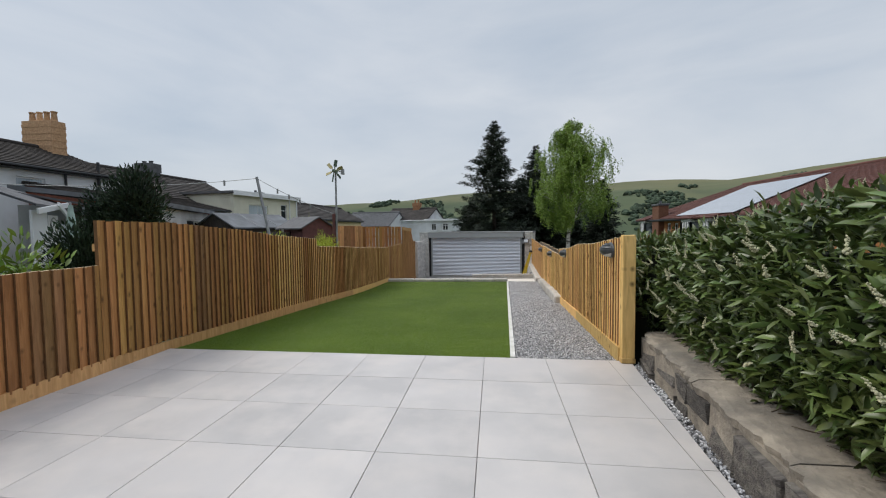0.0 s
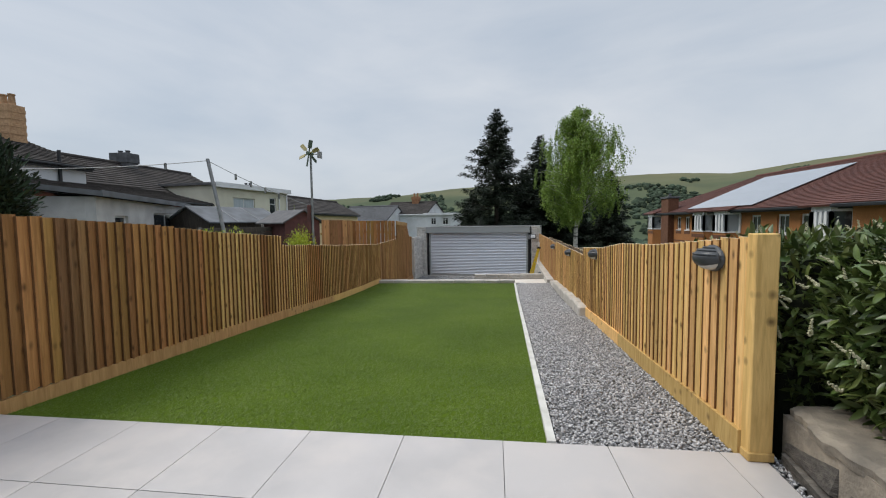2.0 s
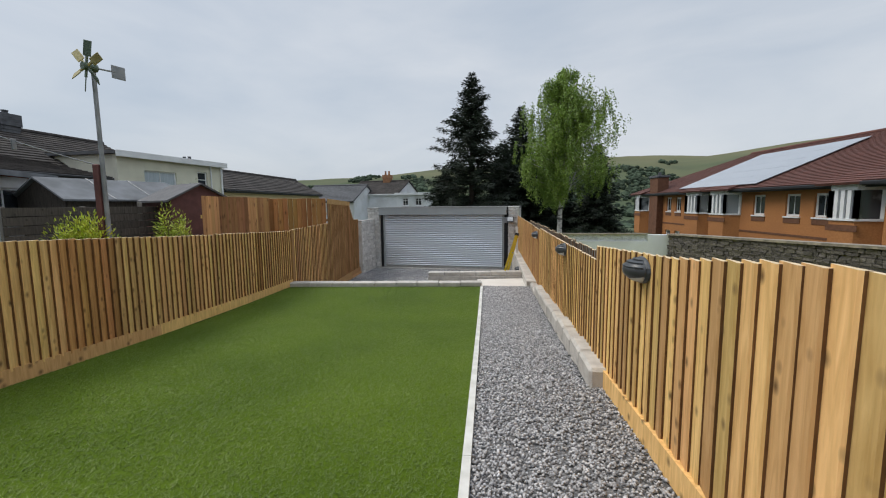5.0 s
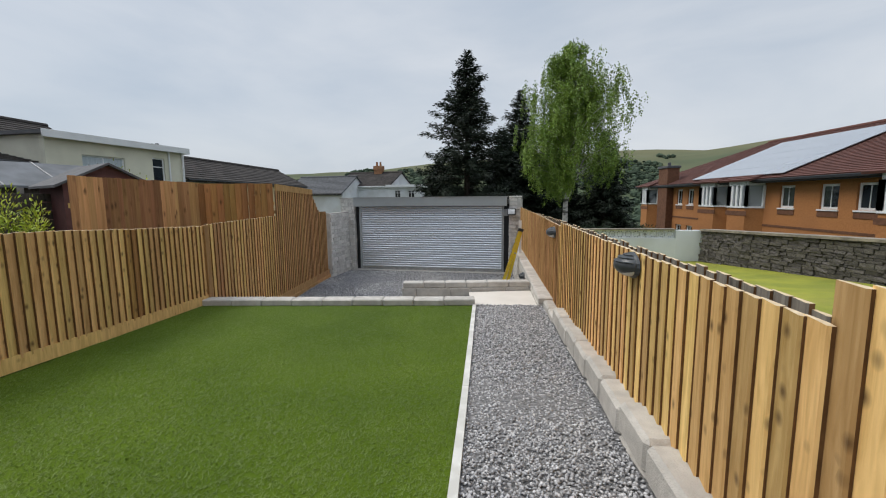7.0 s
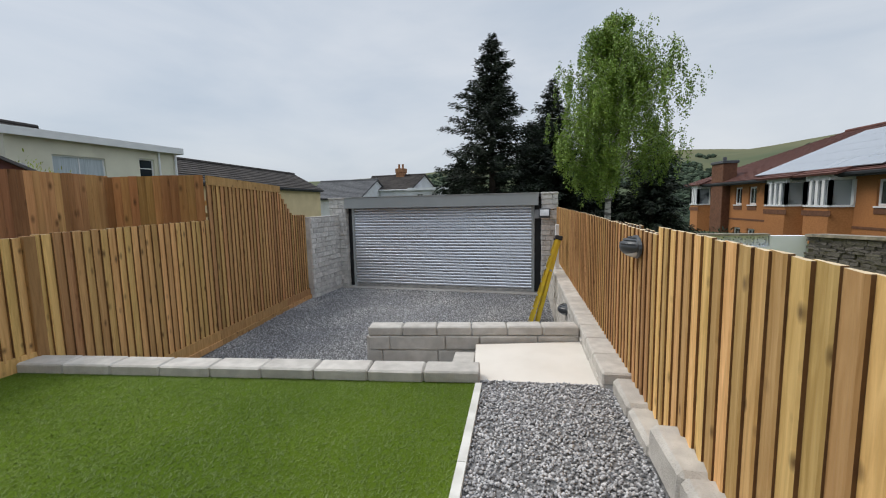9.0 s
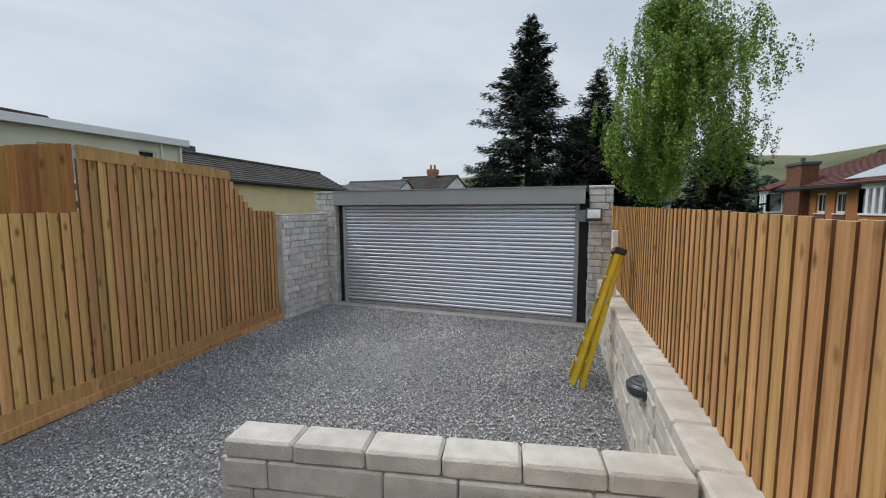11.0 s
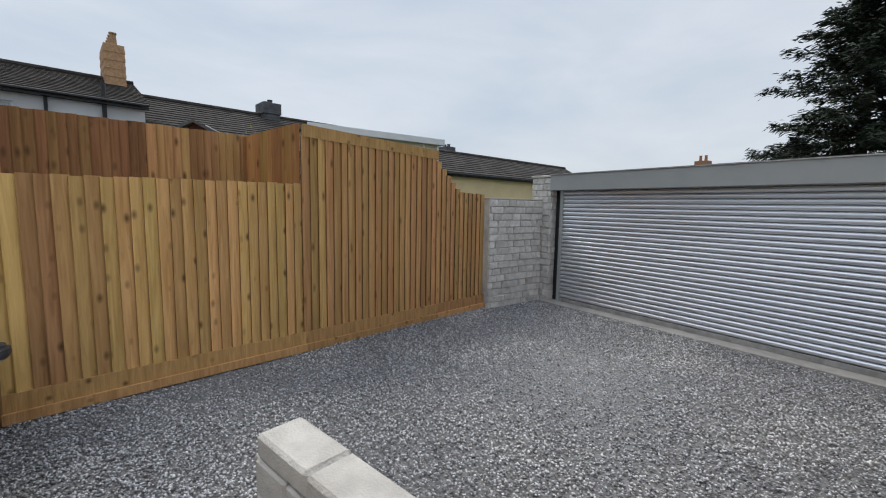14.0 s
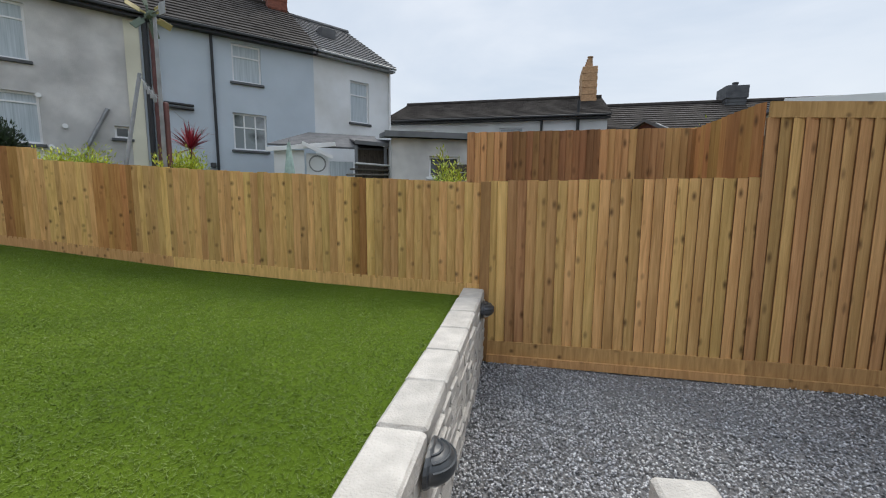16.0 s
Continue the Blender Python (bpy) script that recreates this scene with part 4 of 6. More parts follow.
# ---- wall lights, floodlight, ladder ----
def bulkhead(m, label):
    """An eyelid bulkhead lamp; it faces -y and hangs on the plane y = 0."""
    lamp = thing("wall_light", label, "wall light", "bulkhead lamps", m=m)
    bm = bmesh.new()
    bmesh.ops.create_uvsphere(bm, u_segments=20, v_segments=10, radius=1.0)
    bmesh.ops.transform(bm, verts=bm.verts, matrix=Matrix.Diagonal((0.105, 0.035, 0.062, 1)))
    for v in bm.verts:
        v.co.y = max(min(v.co.y, 0.0), -0.02)
    part("base", bm, M_PLASTIC, lamp)
    bm = bmesh.new()
    bmesh.ops.create_uvsphere(bm, u_segments=24, v_segments=14, radius=1.0)
    bmesh.ops.transform(bm, verts=bm.verts, matrix=Matrix.Diagonal((0.095, 0.085, 0.054, 1)))
    bmesh.ops.bisect_plane(bm, geom=bm.verts[:] + bm.edges[:] + bm.faces[:], plane_co=(0, 0, -0.012), plane_no=(0, 0.35, -1), clear_outer=True)
    for v in bm.verts:
        v.co.y = min(v.co.y, -0.012)
    me = finish(bm, "hood", M_PLASTIC, True)
    part("hood", me, None, lamp, "ribbed charcoal hood")
    for e in (62, 42, 20):
        bm = bmesh.new()
        ce, se = math.cos(math.radians(e)), math.sin(math.radians(e))
        arc = [(0.097 * ce * math.sin(math.radians(a)), -0.086 * ce * math.cos(math.radians(a)), 0.055 * se) for a in range(-70, 71, 20)]
        for a, b in zip(arc, arc[1:]):
            cyl(bm, a, b, 0.0045, n=6)
        part("rib", bm, M_PLASTIC, lamp)
    bm = bmesh.new()
    bmesh.ops.create_uvsphere(bm, u_segments=20, v_segments=10, radius=1.0)
    bmesh.ops.transform(bm, verts=bm.verts, matrix=Matrix.Translation((0, -0.012, -0.012)) @ Matrix.Diagonal((0.085, 0.06, 0.043, 1)))
    for v in bm.verts:
        v.co.y = min(v.co.y, -0.01)
        v.co.z = min(v.co.z, -0.004)
    part("lens", finish(bm, "lens", M_LENS, True), None, lamp, "frosted lens")
    lamp.scale = (1.35, 1.35, 1.35)
    return lamp


RANG = heading((right_x(4), 4), (right_x(14), 14))
first = bulkhead(pose(right_x(4.36) - 0.036, 4.36, 1.06, 0, 0, RANG - 180), "charcoal bulkhead lamp on the golden path fence")
for y, z in ((8.0, 0.80), (10.75, 0.62), (14.0, 0.56)):
    copy_thing(first, pose(right_x(y) - 0.036, y, z, 0, 0, RANG - 180))
o = copy_thing(first, pose(right_x(16.55) - 0.232, 16.55, -0.56, 0, 0, RANG - 180))
o["label"] = "charcoal bulkhead lamp on the pale yard wall"
for x in (-0.84, -3.25):
    y = LW_A[1] + (x - LW_A[0]) * (LW_B[1] - LW_A[1]) / (LW_B[0] - LW_A[0]) + 0.128
    o = copy_thing(first, pose(x, y, -0.585, 0, 0, heading(LW_A, LW_B) + 180))
    o["label"] = "charcoal bulkhead lamp on the lawn wall"


def floodlight():
    m = GM @ pose(GL + 0.14, -0.14, 0.62, -18, 0, 0)
    f = thing("floodlight", "small square floodlight in a silver housing on the pier", "floodlight", m=m)
    bm = bmesh.new()
    box(bm, -0.125, -0.045, -0.10, 0.125, 0.03, 0.10, 0.012)
    part("housing", bm, M_PLASTIC, f)
    bm = bmesh.new()
    box(bm, -0.098, -0.052, -0.073, 0.098, -0.0455, 0.073, 0.003)
    part("glass", bm, M_LENS, f, "pale reflector glass")
    bm = bmesh.new()
    box(bm, -0.03, 0.03, -0.02, 0.03, 0.125, 0.02, 0.004)
    part("bracket", bm, M_GALV, f)
    bm = bmesh.new()
    for a, b in (((0.06, 0.03, 0.03), (0.14, 0.06, 0.12)), ((0.14, 0.06, 0.12), (0.20, 0.06, 0.10)), ((0.20, 0.06, 0.10), (0.22, 0.07, 0.2))):
        cyl(bm, a, b, 0.006, n=6)
    part("cable", bm, M_DARK, f, "thin black cable")


floodlight()


def ladder():
    lo, hi = Vector((1.24, 18.2, PARK_Z)), Vector((1.70, 18.45, 0.27))
    d = hi - lo
    zax = d.normalized()
    yax = Vector((-1.0, 0.02, 0))
    yax = (yax - zax * yax.dot(zax)).normalized()
    xax = yax.cross(zax)
    m = Matrix((xax, yax, zax)).transposed().to_4x4()
    m.translation = lo
    L = d.length
    lad = thing("stepladder", "yellow fibreglass stepladder folded and leaned on the wall", "ladder", m=m)
    for y, w0, nm in ((0.05, 0.17, "front"), (-0.06, 0.15, "rear")):
        for s in (-1, 1):
            bm = bmesh.new()
            for a, b, c, e in ((-0.013, -0.03, 0.013, -0.022), (-0.013, 0.022, 0.013, 0.03), (-0.013 if s < 0 else 0.005, -0.03, -0.005 if s < 0 else 0.013, 0.03)):
                box(bm, a, b, 0, c, e, L - 0.06)
            t0, t1 = s * w0, s * (w0 * 0.62)
            for v in bm.verts:
                v.co.x += t0 + (t1 - t0) * v.co.z / L
                v.co.y += y + (0.0 - y) * 0.7 * v.co.z / L
            part("stile", bm, M_YELLOW, lad)
        for i in range(1, 6):
            z = L * i / 6.4
            w = w0 + (w0 * 0.62 - w0) * z / L
            yy = y * (1 - 0.7 * z / L)
            bm = bmesh.new()
            box(bm, -w + 0.01, yy - (0.035 if y > 0 else 0.012), z - 0.012, w - 0.01, yy + (0.035 if y > 0 else 0.012), z + 0.012, 0.003)
            part("tread" if y > 0 else "brace", bm, M_ALU, lad, "dull aluminium")
    bm = bmesh.new()
    box(bm, -0.135, -0.065, L - 0.075, 0.135, 0.065, L, 0.012)
    top = part("top_cap", bm, M_DARK, lad, "black plastic top cap")
    for x in (-0.09, -0.03, 0.03, 0.09):
        bm = bmesh.new()
        cyl(bm, (x, 0.066, L - 0.04), (x, 0.07, L - 0.04), 0.008, n=8)
        part("rivet", bm, M_ALU, top)
    for s in (-1, 1):
        bm = bmesh.new()
        box(bm, s * 0.135 - 0.006, -0.05, L * 0.60, s * 0.135 + 0.006, 0.06, L * 0.62, 0.002)
        part("spreader", bm, M_ALU, lad)
    bm = bmesh.new()
    bmesh.ops.create_circle(bm, cap_ends=True, segments=20, radius=1.0)
    bmesh.ops.transform(bm, verts=bm.verts, matrix=pose(0.132, 0.018, L * 0.84, 0, 90, 0) @ Matrix.Diagonal((0.085, 0.022, 1, 1)))
    part("badge", bm, M_WHITE, lad, "white oval maker's badge")


ladder()
bm = bmesh.new()
box(bm, -0.035, -0.035, 0, 0.035, 0.035, 0.86, 0.006)
tagged(part("timber_post", bm, M_WHITE, m=pose(1.76, 19.15, -0.42)), "pale upright post stub on the yard wall", "post")


# ---- houses around ----
def frame_of(a, b):
    """Local frame of a house wall seen from the garden: x along a to b, y away from the garden."""
    return pose(a[0], a[1], 0, 0, 0, heading(a, b))


def wall_face(L, z0, z1, holes, t=0.22):
    """A wall with real openings: boxes round each hole (x0, z0, x1, z1)."""
    bm = bmesh.new()
    xs = sorted({0, L, *[h[0] for h in holes], *[h[2] for h in holes]})
    for x0, x1 in zip(xs, xs[1:]):
        cuts = sorted([(h[1], h[3]) for h in holes if h[0] <= x0 + 1e-6 and h[2] >= x1 - 1e-6])
        z = z0
        for c0, c1 in cuts + [(z1, z1)]:
            if c0 - z > 1e-4:
                box(bm, x0, 0, z, x1, t, c0)
            z = c1
    bmesh.ops.remove_doubles(bm, verts=bm.verts, dist=0.001)
    return bm


def window(parent, x0, z0, x1, z1, bars=1, pane=None, sill=M_WHITE, transom=0.3, y=0.07, frame=M_WHITE, w=0.055):
    """A white window set into its opening: frame, panes, sill."""
    win = new("window")
    win.parent = parent
    bm = bmesh.new()
    box(bm, x0, y, z0, x0 + w, y + 0.06, z1)
    box(bm, x1 - w, y, z0, x1, y + 0.06, z1)
    box(bm, x0 + w, y, z0, x1 - w, y + 0.06, z0 + w)
    box(bm, x0 + w, y, z1 - w, x1 - w, y + 0.06, z1)
    if transom:
        zt = z1 - (z1 - z0) * transom
        box(bm, x0 + w, y + 0.003, zt - 0.02, x1 - w, y + 0.055, zt + 0.02)
    for i in range(1, bars + 1):
        xb = x0 + (x1 - x0) * i / (bars + 1)
        box(bm, xb - 0.02, y + 0.003, z0 + w, xb + 0.02, y + 0.055, z1 - w)
    part("window_frame", bm, frame, win)
    bm = bmesh.new()
    box(bm, x0 + 0.02, y + 0.025, z0 + 0.02, x1 - 0.02, y + 0.035, z1 - 0.02)
    part("pane", bm, pane or M_GLASS, win)
    if sill:
        bm = bmesh.new()
        box(bm, x0 - 0.07, -0.07, z0 - 0.08, x1 + 0.07, y, z0 - 0.004, 0.008)
        part("sill", bm, sill, win)
    return win


def roof_slope(name, parent, e0, e1, r0, r1, mat, course=0.3, lift=0.035, thick=0.08):
    """One tiled slope from the eaves e0-e1 up to the ridge r0-r1, in stepped courses."""
    e0, e1, r0, r1 = map(Vector, (e0, e1, r0, r1))
    n = max(2, round(((r0 - e0).length + (r1 - e1).length) / 2 / course))
    nor = (e1 - e0).cross(r0 - e0)
    nor = nor.normalized() if nor.length > 1e-6 else (e1 - e0).cross(r1 - e0).normalized()
    nor = nor if nor.z > 0 else -nor
    vs, fs = [e0 + nor * 0.004, e1 + nor * 0.004], []
    for i in range(n):
        a, b = i / n, (i + 1) / n
        lo0, lo1, hi0, hi1 = e0.lerp(r0, a), e1.lerp(r1, a), e0.lerp(r0, b), e1.lerp(r1, b)
        o = len(vs)
        vs += [lo0 + nor * lift, lo1 + nor * lift, hi0 + nor * 0.004, hi1 + nor * 0.004]
        fs += [(o - 2, o - 1, o + 1, o), (o, o + 1, o + 3, o + 2)]
    o = len(vs)
    vs += [e0 - nor * thick, e1 - nor * thick, r1 - nor * thick, r0 - nor * thick]
    fs += [(o + 3, o + 2, o + 1, o), (0, o, o + 1, 1), (o + 3, o - 2, o - 1, o + 2)]
    fs += [(0, o - 2, o + 3, o), (1, o + 1, o + 2, o - 1)]
    return part(name, mesh(name, vs, fs, mat), None, parent)


def stack(parent, x, y, z0, z1, w, d, mat, pots, potmat=M_POT, corbel=True, tall=0.42):
    """A chimney stack with brick courses, a corbelled head and its pots."""
    ch = new("chimney")
    ch.parent = parent
    bm = bmesh.new()
    n = max(4, int((z1 - z0) / 0.15))
    rings = []
    for i in range(n):
        a, b = z0 + (z1 - z0) * i / n, z0 + (z1 - z0) * (i + 1) / n
        g = 0.06 if corbel and i >= n - 3 else (0.0 if i % 2 else 0.012)
        ring = [bm.verts.new((x + sx * (w / 2 + g + 0.006 * (k in (1, 2))), y + sy * (d / 2 + g + 0.006 * (k in (1, 2))), zz)) for k, zz in enumerate((a, a + 0.012, b - 0.012, b)) for sx, sy in ((-1, -1), (1, -1), (1, 1), (-1, 1))]
        rings += [ring[4 * k:4 * k + 4] for k in range(4)]
    for r0, r1 in zip(rings, rings[1:]):
        for k in range(4):
            bm.faces.new((r0[k], r0[(k + 1) % 4], r1[(k + 1) % 4], r1[k]))
    bm.faces.new(rings[-1])
    part("chimney_shaft", bm, mat, ch)
    for i in range(pots):
        bm = bmesh.new()
        px = x + (i - (pots - 1) / 2) * (w / max(pots, 1)) if w > d else x
        py = y if w > d else y + (i - (pots - 1) / 2) * (d / max(pots, 1))
        cyl(bm, (px, py, z1 - 0.02), (px, py, z1 + tall), 0.13, 0.10, 12)
        cyl(bm, (px, py, z1 + tall), (px, py, z1 + tall + 0.05), 0.125, 0.125, 12)
        part("chimney_pot", bm, potmat, ch)


def pipe(parent, pts, r, mat, name="downpipe"):
    bm = bmesh.new()
    for a, b in zip(pts, pts[1:]):
        cyl(bm, a, b, r, n=8)
    return part(name, bm, mat, parent)


def house(label, a, b, depth, z0, eave, ridge, wall, roof, windows=(), ridge_at=0.5, over=0.25, gutter=M_BLACKPIPE, course=0.3, hip=(0, 0), back=True):
    L = math.dist(a, b)
    h = thing("house", label, "house", m=frame_of(a, b))
    part("wall", wall_face(L, z0, eave, [w[:4] for w in windows]), wall, h)
    yr = depth * ridge_at
    for x in (0.002, L - 0.202):
        bm = bmesh.new()
        vs = [(x, 0.222, z0), (x, depth, z0), (x, depth, eave), (x, yr, ridge - 0.1), (x, 0.222, eave)]
        p = [bm.verts.new(v) for v in vs]
        q = [bm.verts.new((v[0] + 0.2, v[1], v[2])) for v in vs]
        bm.faces.new(p)
        bm.faces.new(q[::-1])
        for i in range(5):
            bm.faces.new((p[i], p[(i + 1) % 5], q[(i + 1) % 5], q[i]))
        part("gable_wall", bm, wall, h)
    roof_slope("roof_slope", h, (-0.12, -over, eave - 0.02), (L + 0.12, -over, eave - 0.02), (-0.12 + hip[0], yr, ridge), (L + 0.12 - hip[1], yr, ridge), roof, course)
    if back:
        roof_slope("roof_slope", h, (L + 0.12, depth + over, eave - 0.02), (-0.12, depth + over, eave - 0.02), (L + 0.12 - hip[1], yr, ridge), (-0.12 + hip[0], yr, ridge), roof, course)
    bm = bmesh.new()
    cyl(bm, (-0.12 + hip[0], yr, ridge + 0.02), (L + 0.12 - hip[1], yr, ridge + 0.02), 0.11, n=8)
    part("ridge_tiles", bm, roof, h)
    bm = bmesh.new()
    box(bm, -0.1, -over - 0.10, eave - 0.13, L + 0.1, -over + 0.0, eave - 0.04, 0.02)
    box(bm, -0.1, -over + 0.003, eave - 0.20, L + 0.1, -0.004, eave - 0.135)
    part("gutter", bm, gutter, h)
    for w in windows:
        k = w[4] if len(w) > 4 else {}
        window(h, *w[:4], **k)
    if windows:
        bm = bmesh.new()
        box(bm, 0.3, 0.9, z0 + 0.1, L - 0.3, 1.0, eave - 0.1)
        part("inner_wall", bm, M_CURTAIN, h)
    return h



# terrace seen over the lawn fence
P0, P1, P2, P3 = (-6.0, 1.2), (-9.23, 3.63), (-12.85, 6.87), (-15.43, 8.70)
L01, L12, L23 = math.dist(P0, P1), math.dist(P1, P2), math.dist(P2, P3)
grey = house("bare grey rendered terraced house with white windows", P0, P1, 7, -1.2, 5.5, 8.0, M_GREYWALL, M_TILE_DARK,
             [(0.55, 3.75, 1.75, 5.1, dict(bars=0, transom=0.28, pane=M_CURTAIN, sill=M_SLATE)), (0.45, 1.75, 1.85, 3.0, dict(bars=0, transom=0.2, pane=M_CURTAIN, sill=M_SLATE)), (3.30, 2.05, 3.66, 2.38, dict(bars=0, transom=0, sill=M_SLATE))])
bm = bmesh.new()
box(bm, L01 - 0.36, -0.03, -1.2, L01 - 0.02, 0.0, 5.25)
part("cream_strip", bm, M_CREAM, grey, "flaking cream painted strip")
for a, b, r in (((2.2, -0.12, 0.7), (3.2, -0.05, 2.8), 0.05), ((2.1, -0.06, 1.55), (3.6, -0.06, 1.25), 0.03), ((3.6, -0.06, 1.25), (3.6, -0.06, 0.8), 0.03)):
    bm = bmesh.new()
    cyl(bm, a, b, r, n=8)
    part("waste_pipe", bm, M_GALV, grey)
for x, z in ((2.3, 2.25), (2.0, 1.7), (1.85, 2.95)):
    bm = bmesh.new()
    cyl(bm, (x, -0.07, z), (x, 0.0, z), 0.06)
    part("vent_pipe", bm, M_WHITE, grey)

blue = house("blue-grey rendered terraced house with white windows", P1, P2, 7, -1.2, 5.5, 8.0, M_BLUE, M_TILE_DARK,
             [(2.30, 4.05, 3.15, 5.2, dict(bars=0, transom=0.33, pane=M_CURTAIN, sill=M_SLATE)), (2.25, 1.95, 3.25, 3.1, dict(bars=2, transom=0.38, sill=M_SLATE, pane=M_NETGLASS))])
pipe(blue, [(0.12, -0.07, 5.4), (0.12, -0.07, -1)], 0.07, M_BLACKPIPE)
pipe(blue, [(0.28, -0.12, 5.2), (0.28, -0.12, -1)], 0.055, M_RUST, "soil_pipe")
pipe(blue, [(1.75, -0.06, 5.3), (1.78, -0.06, -1)], 0.04, M_BLACKPIPE)
for z in (3.05, 3.16):
    pipe(blue, [(0.3, -0.08, z), (1.2, -0.08, z - 0.02)], 0.04, M_BLACKPIPE, "waste_pipe")
bm = bmesh.new()
box(bm, 1.55, -0.14, 1.35, 1.70, 0, 1.5, 0.02)
part("wall_lamp", bm, M_PLASTIC, blue)
stack(blue, L12 - 0.35, 3.4, 6.8, 9.6, 0.7, 0.8, M_REDBRICK, 0)
white = house("white rendered end terrace house with a slate roof", P2, P3, 7, -1.2, 5.5, 7.8, M_WHITEWALL, M_SLATE,
              [(1.40, 3.25, 2.2, 4.75, dict(bars=0, transom=0.33, pane=M_CURTAIN, sill=M_SLATE))], gutter=M_GALV)
bm = bmesh.new()
box(bm, 1.1, 1.55, 6.62, 1.7, 2.2, 7.0, 0.02)
part("roof_light", bm, M_FELT, white, "roof light in the slates")
pipe(white, [(L23 - 0.05, -0.06, 5.4), (L23 - 0.05, -0.06, 0)], 0.04, M_WHITE)

low = house("long low white rendered house with a dark tiled roof", (-17.0, 8.0), (-17.0, 17.1), 6.4, -1.2, 3.8, 5.1, M_WHITEWALL, M_TILE_DARK,
            [(4.9, 2.55, 5.9, 3.35, dict(bars=0, transom=0, pane=M_CURTAIN, sill=None)), (1.2, 2.5, 2.1, 3.35, dict(bars=0))], course=0.26)
pipe(low, [(6.6, -0.08, 3.65), (6.6, -0.08, 0)], 0.045, M_BLACKPIPE)
pipe(low, [(8.0, -0.08, 4.3), (8.0, -0.08, 0)], 0.06, M_BLACKPIPE)
stack(low, 8.6, 3.2, 4.5, 6.3, 0.62, 1.5, M_TAN, 4, M_TAN, False, 0.4)

dark = house("low terraced house with a long dark tiled roof", (-17.6, 17.3), (-17.6, 27.6), 6.0, -1.2, 3.0, 4.75, M_WHITEWALL, M_TILE_DARK, course=0.26)
stack(dark, 5.4, 3.0, 4.3, 5.35, 0.75, 0.9, M_SLATE, 2, M_SLATE, True, 0.12)
annex = house("red brick rear wing with a dark tiled roof", (-14.3, 13.5), (-15.0, 21.7), 3.6, -1.2, 2.45, 3.35, M_REDBRICK, M_TILE_DARK, ridge_at=0.98, course=0.26, back=False)


def flat_house(label, a, b, depth, z0, z1, wall, windows, fascia=M_WHITE, roof=M_FELT, up=0.0, drop=0.12):
    L = math.dist(a, b)
    h = thing("house", label, "house", m=frame_of(a, b))
    part("wall", wall_face(L, z0, z1, [w[:4] for w in windows]), wall, h)
    for x0 in (0.002, L - 0.22):
        bm = bmesh.new()
        box(bm, x0, 0.222, z0, x0 + 0.218, depth, z1)
        part("side_wall", bm, wall, h)
    bm = bmesh.new()
    prism(bm, [(-0.18, -0.2), (L + 0.18, -0.2), (L + 0.18, depth + 0.1), (-0.18, depth + 0.1)], [z1 + 0.004] * 2 + [z1 + up + 0.004] * 2, [z1 + 0.13] * 2 + [z1 + up + 0.13] * 2)
    part("roof", bm, roof, h)
    bm = bmesh.new()
    box(bm, -0.2, -0.24, z1 - drop, L + 0.2, -0.204, z1 + 0.15, 0.004)
    if not up:
        box(bm, L + 0.184, -0.2, z1 - drop, L + 0.22, depth, z1 + 0.15)
    part("fascia", bm, fascia, h)
    for w in windows:
        window(h, *w[:4], **(w[4] if len(w) > 4 else {}))
    bm = bmesh.new()
    box(bm, 0.3, 0.9, z0 + 0.1, L - 0.3, 1.0, z1 - 0.1)
    part("inner_wall", bm, M_SLATE, h)
    return h


cream = flat_house("cream rendered house with a flat white-edged roof", (-14.75, 22.1), (-13.95, 28.15), 5, -1.2, 3.45, M_CREAM,
                   [(1.25, 1.65, 3.0, 2.85, dict(bars=1, transom=0, pane=M_CURTAIN)), (4.35, 1.85, 5.0, 3.0, dict(bars=0, transom=0.35))])
pipe(cream, [(5.2, -0.07, 3.35), (5.2, -0.07, 0)], 0.04, M_WHITE)
pipe(cream, [(5.98, -0.09, 3.4), (5.98, -0.09, 0)], 0.05, M_WHITE)
lean = flat_house("grey rendered flat-roofed rear extension with white windows", (-9.9, 10.8), (-12.9, 17.4), 3.0, -1.2, 2.05, M_GREYWALL,
                  [(1.0, 1.05, 1.85, 1.6, dict(bars=0, transom=0)), (3.9, 0.85, 6.6, 1.75, dict(bars=1, transom=0))], up=0.4, roof=M_ZINC, fascia=M_ZINC, drop=0.0)
far1 = house("dark-roofed cottage with an ochre rendered wall", (-14.4, 28.75), (-14.4, 44.0), 4.6, -2, 2.2, 3.55, M_OCHRE, M_TILE_DARK, course=0.3)
far2 = house("row of cottages with a dark tiled roof", (-19.2, 30.5), (-19.4, 41.5), 5, -2, 2.5, 3.9, M_CREAM, M_TILE_DARK, course=0.3)
stack(far2, 5.4, 2.2, 3.4, 4.75, 0.75, 0.8, M_SLATE, 2, M_SLATE, True, 0.15)
far3 = house("white cottage with a grey slate roof", (-19.0, 50.0), (-12.6, 49.0), 7, -3, 1.6, 3.4, M_WHITEWALL, M_SLATE, course=0.3)
far4 = house("white gabled house with a dark roof", (-14.6, 53.5), (-8.4, 52.2), 7, -3, 2.4, 4.0, M_WHITEWALL, M_TILE_DARK, course=0.3, gutter=M_WHITE)
stack(far4, 3.6, 3.4, 3.4, 4.75, 0.9, 0.7, M_POT, 2)
far5 = flat_house("white rendered flat-roofed house", (-8.4, 51.5), (-5.0, 50.8), 5, -3, 2.3, M_WHITEWALL, [(0.7, 1.05, 1.35, 1.85, dict(bars=1)), (2.2, 1.05, 2.9, 1.85, dict(bars=1))])


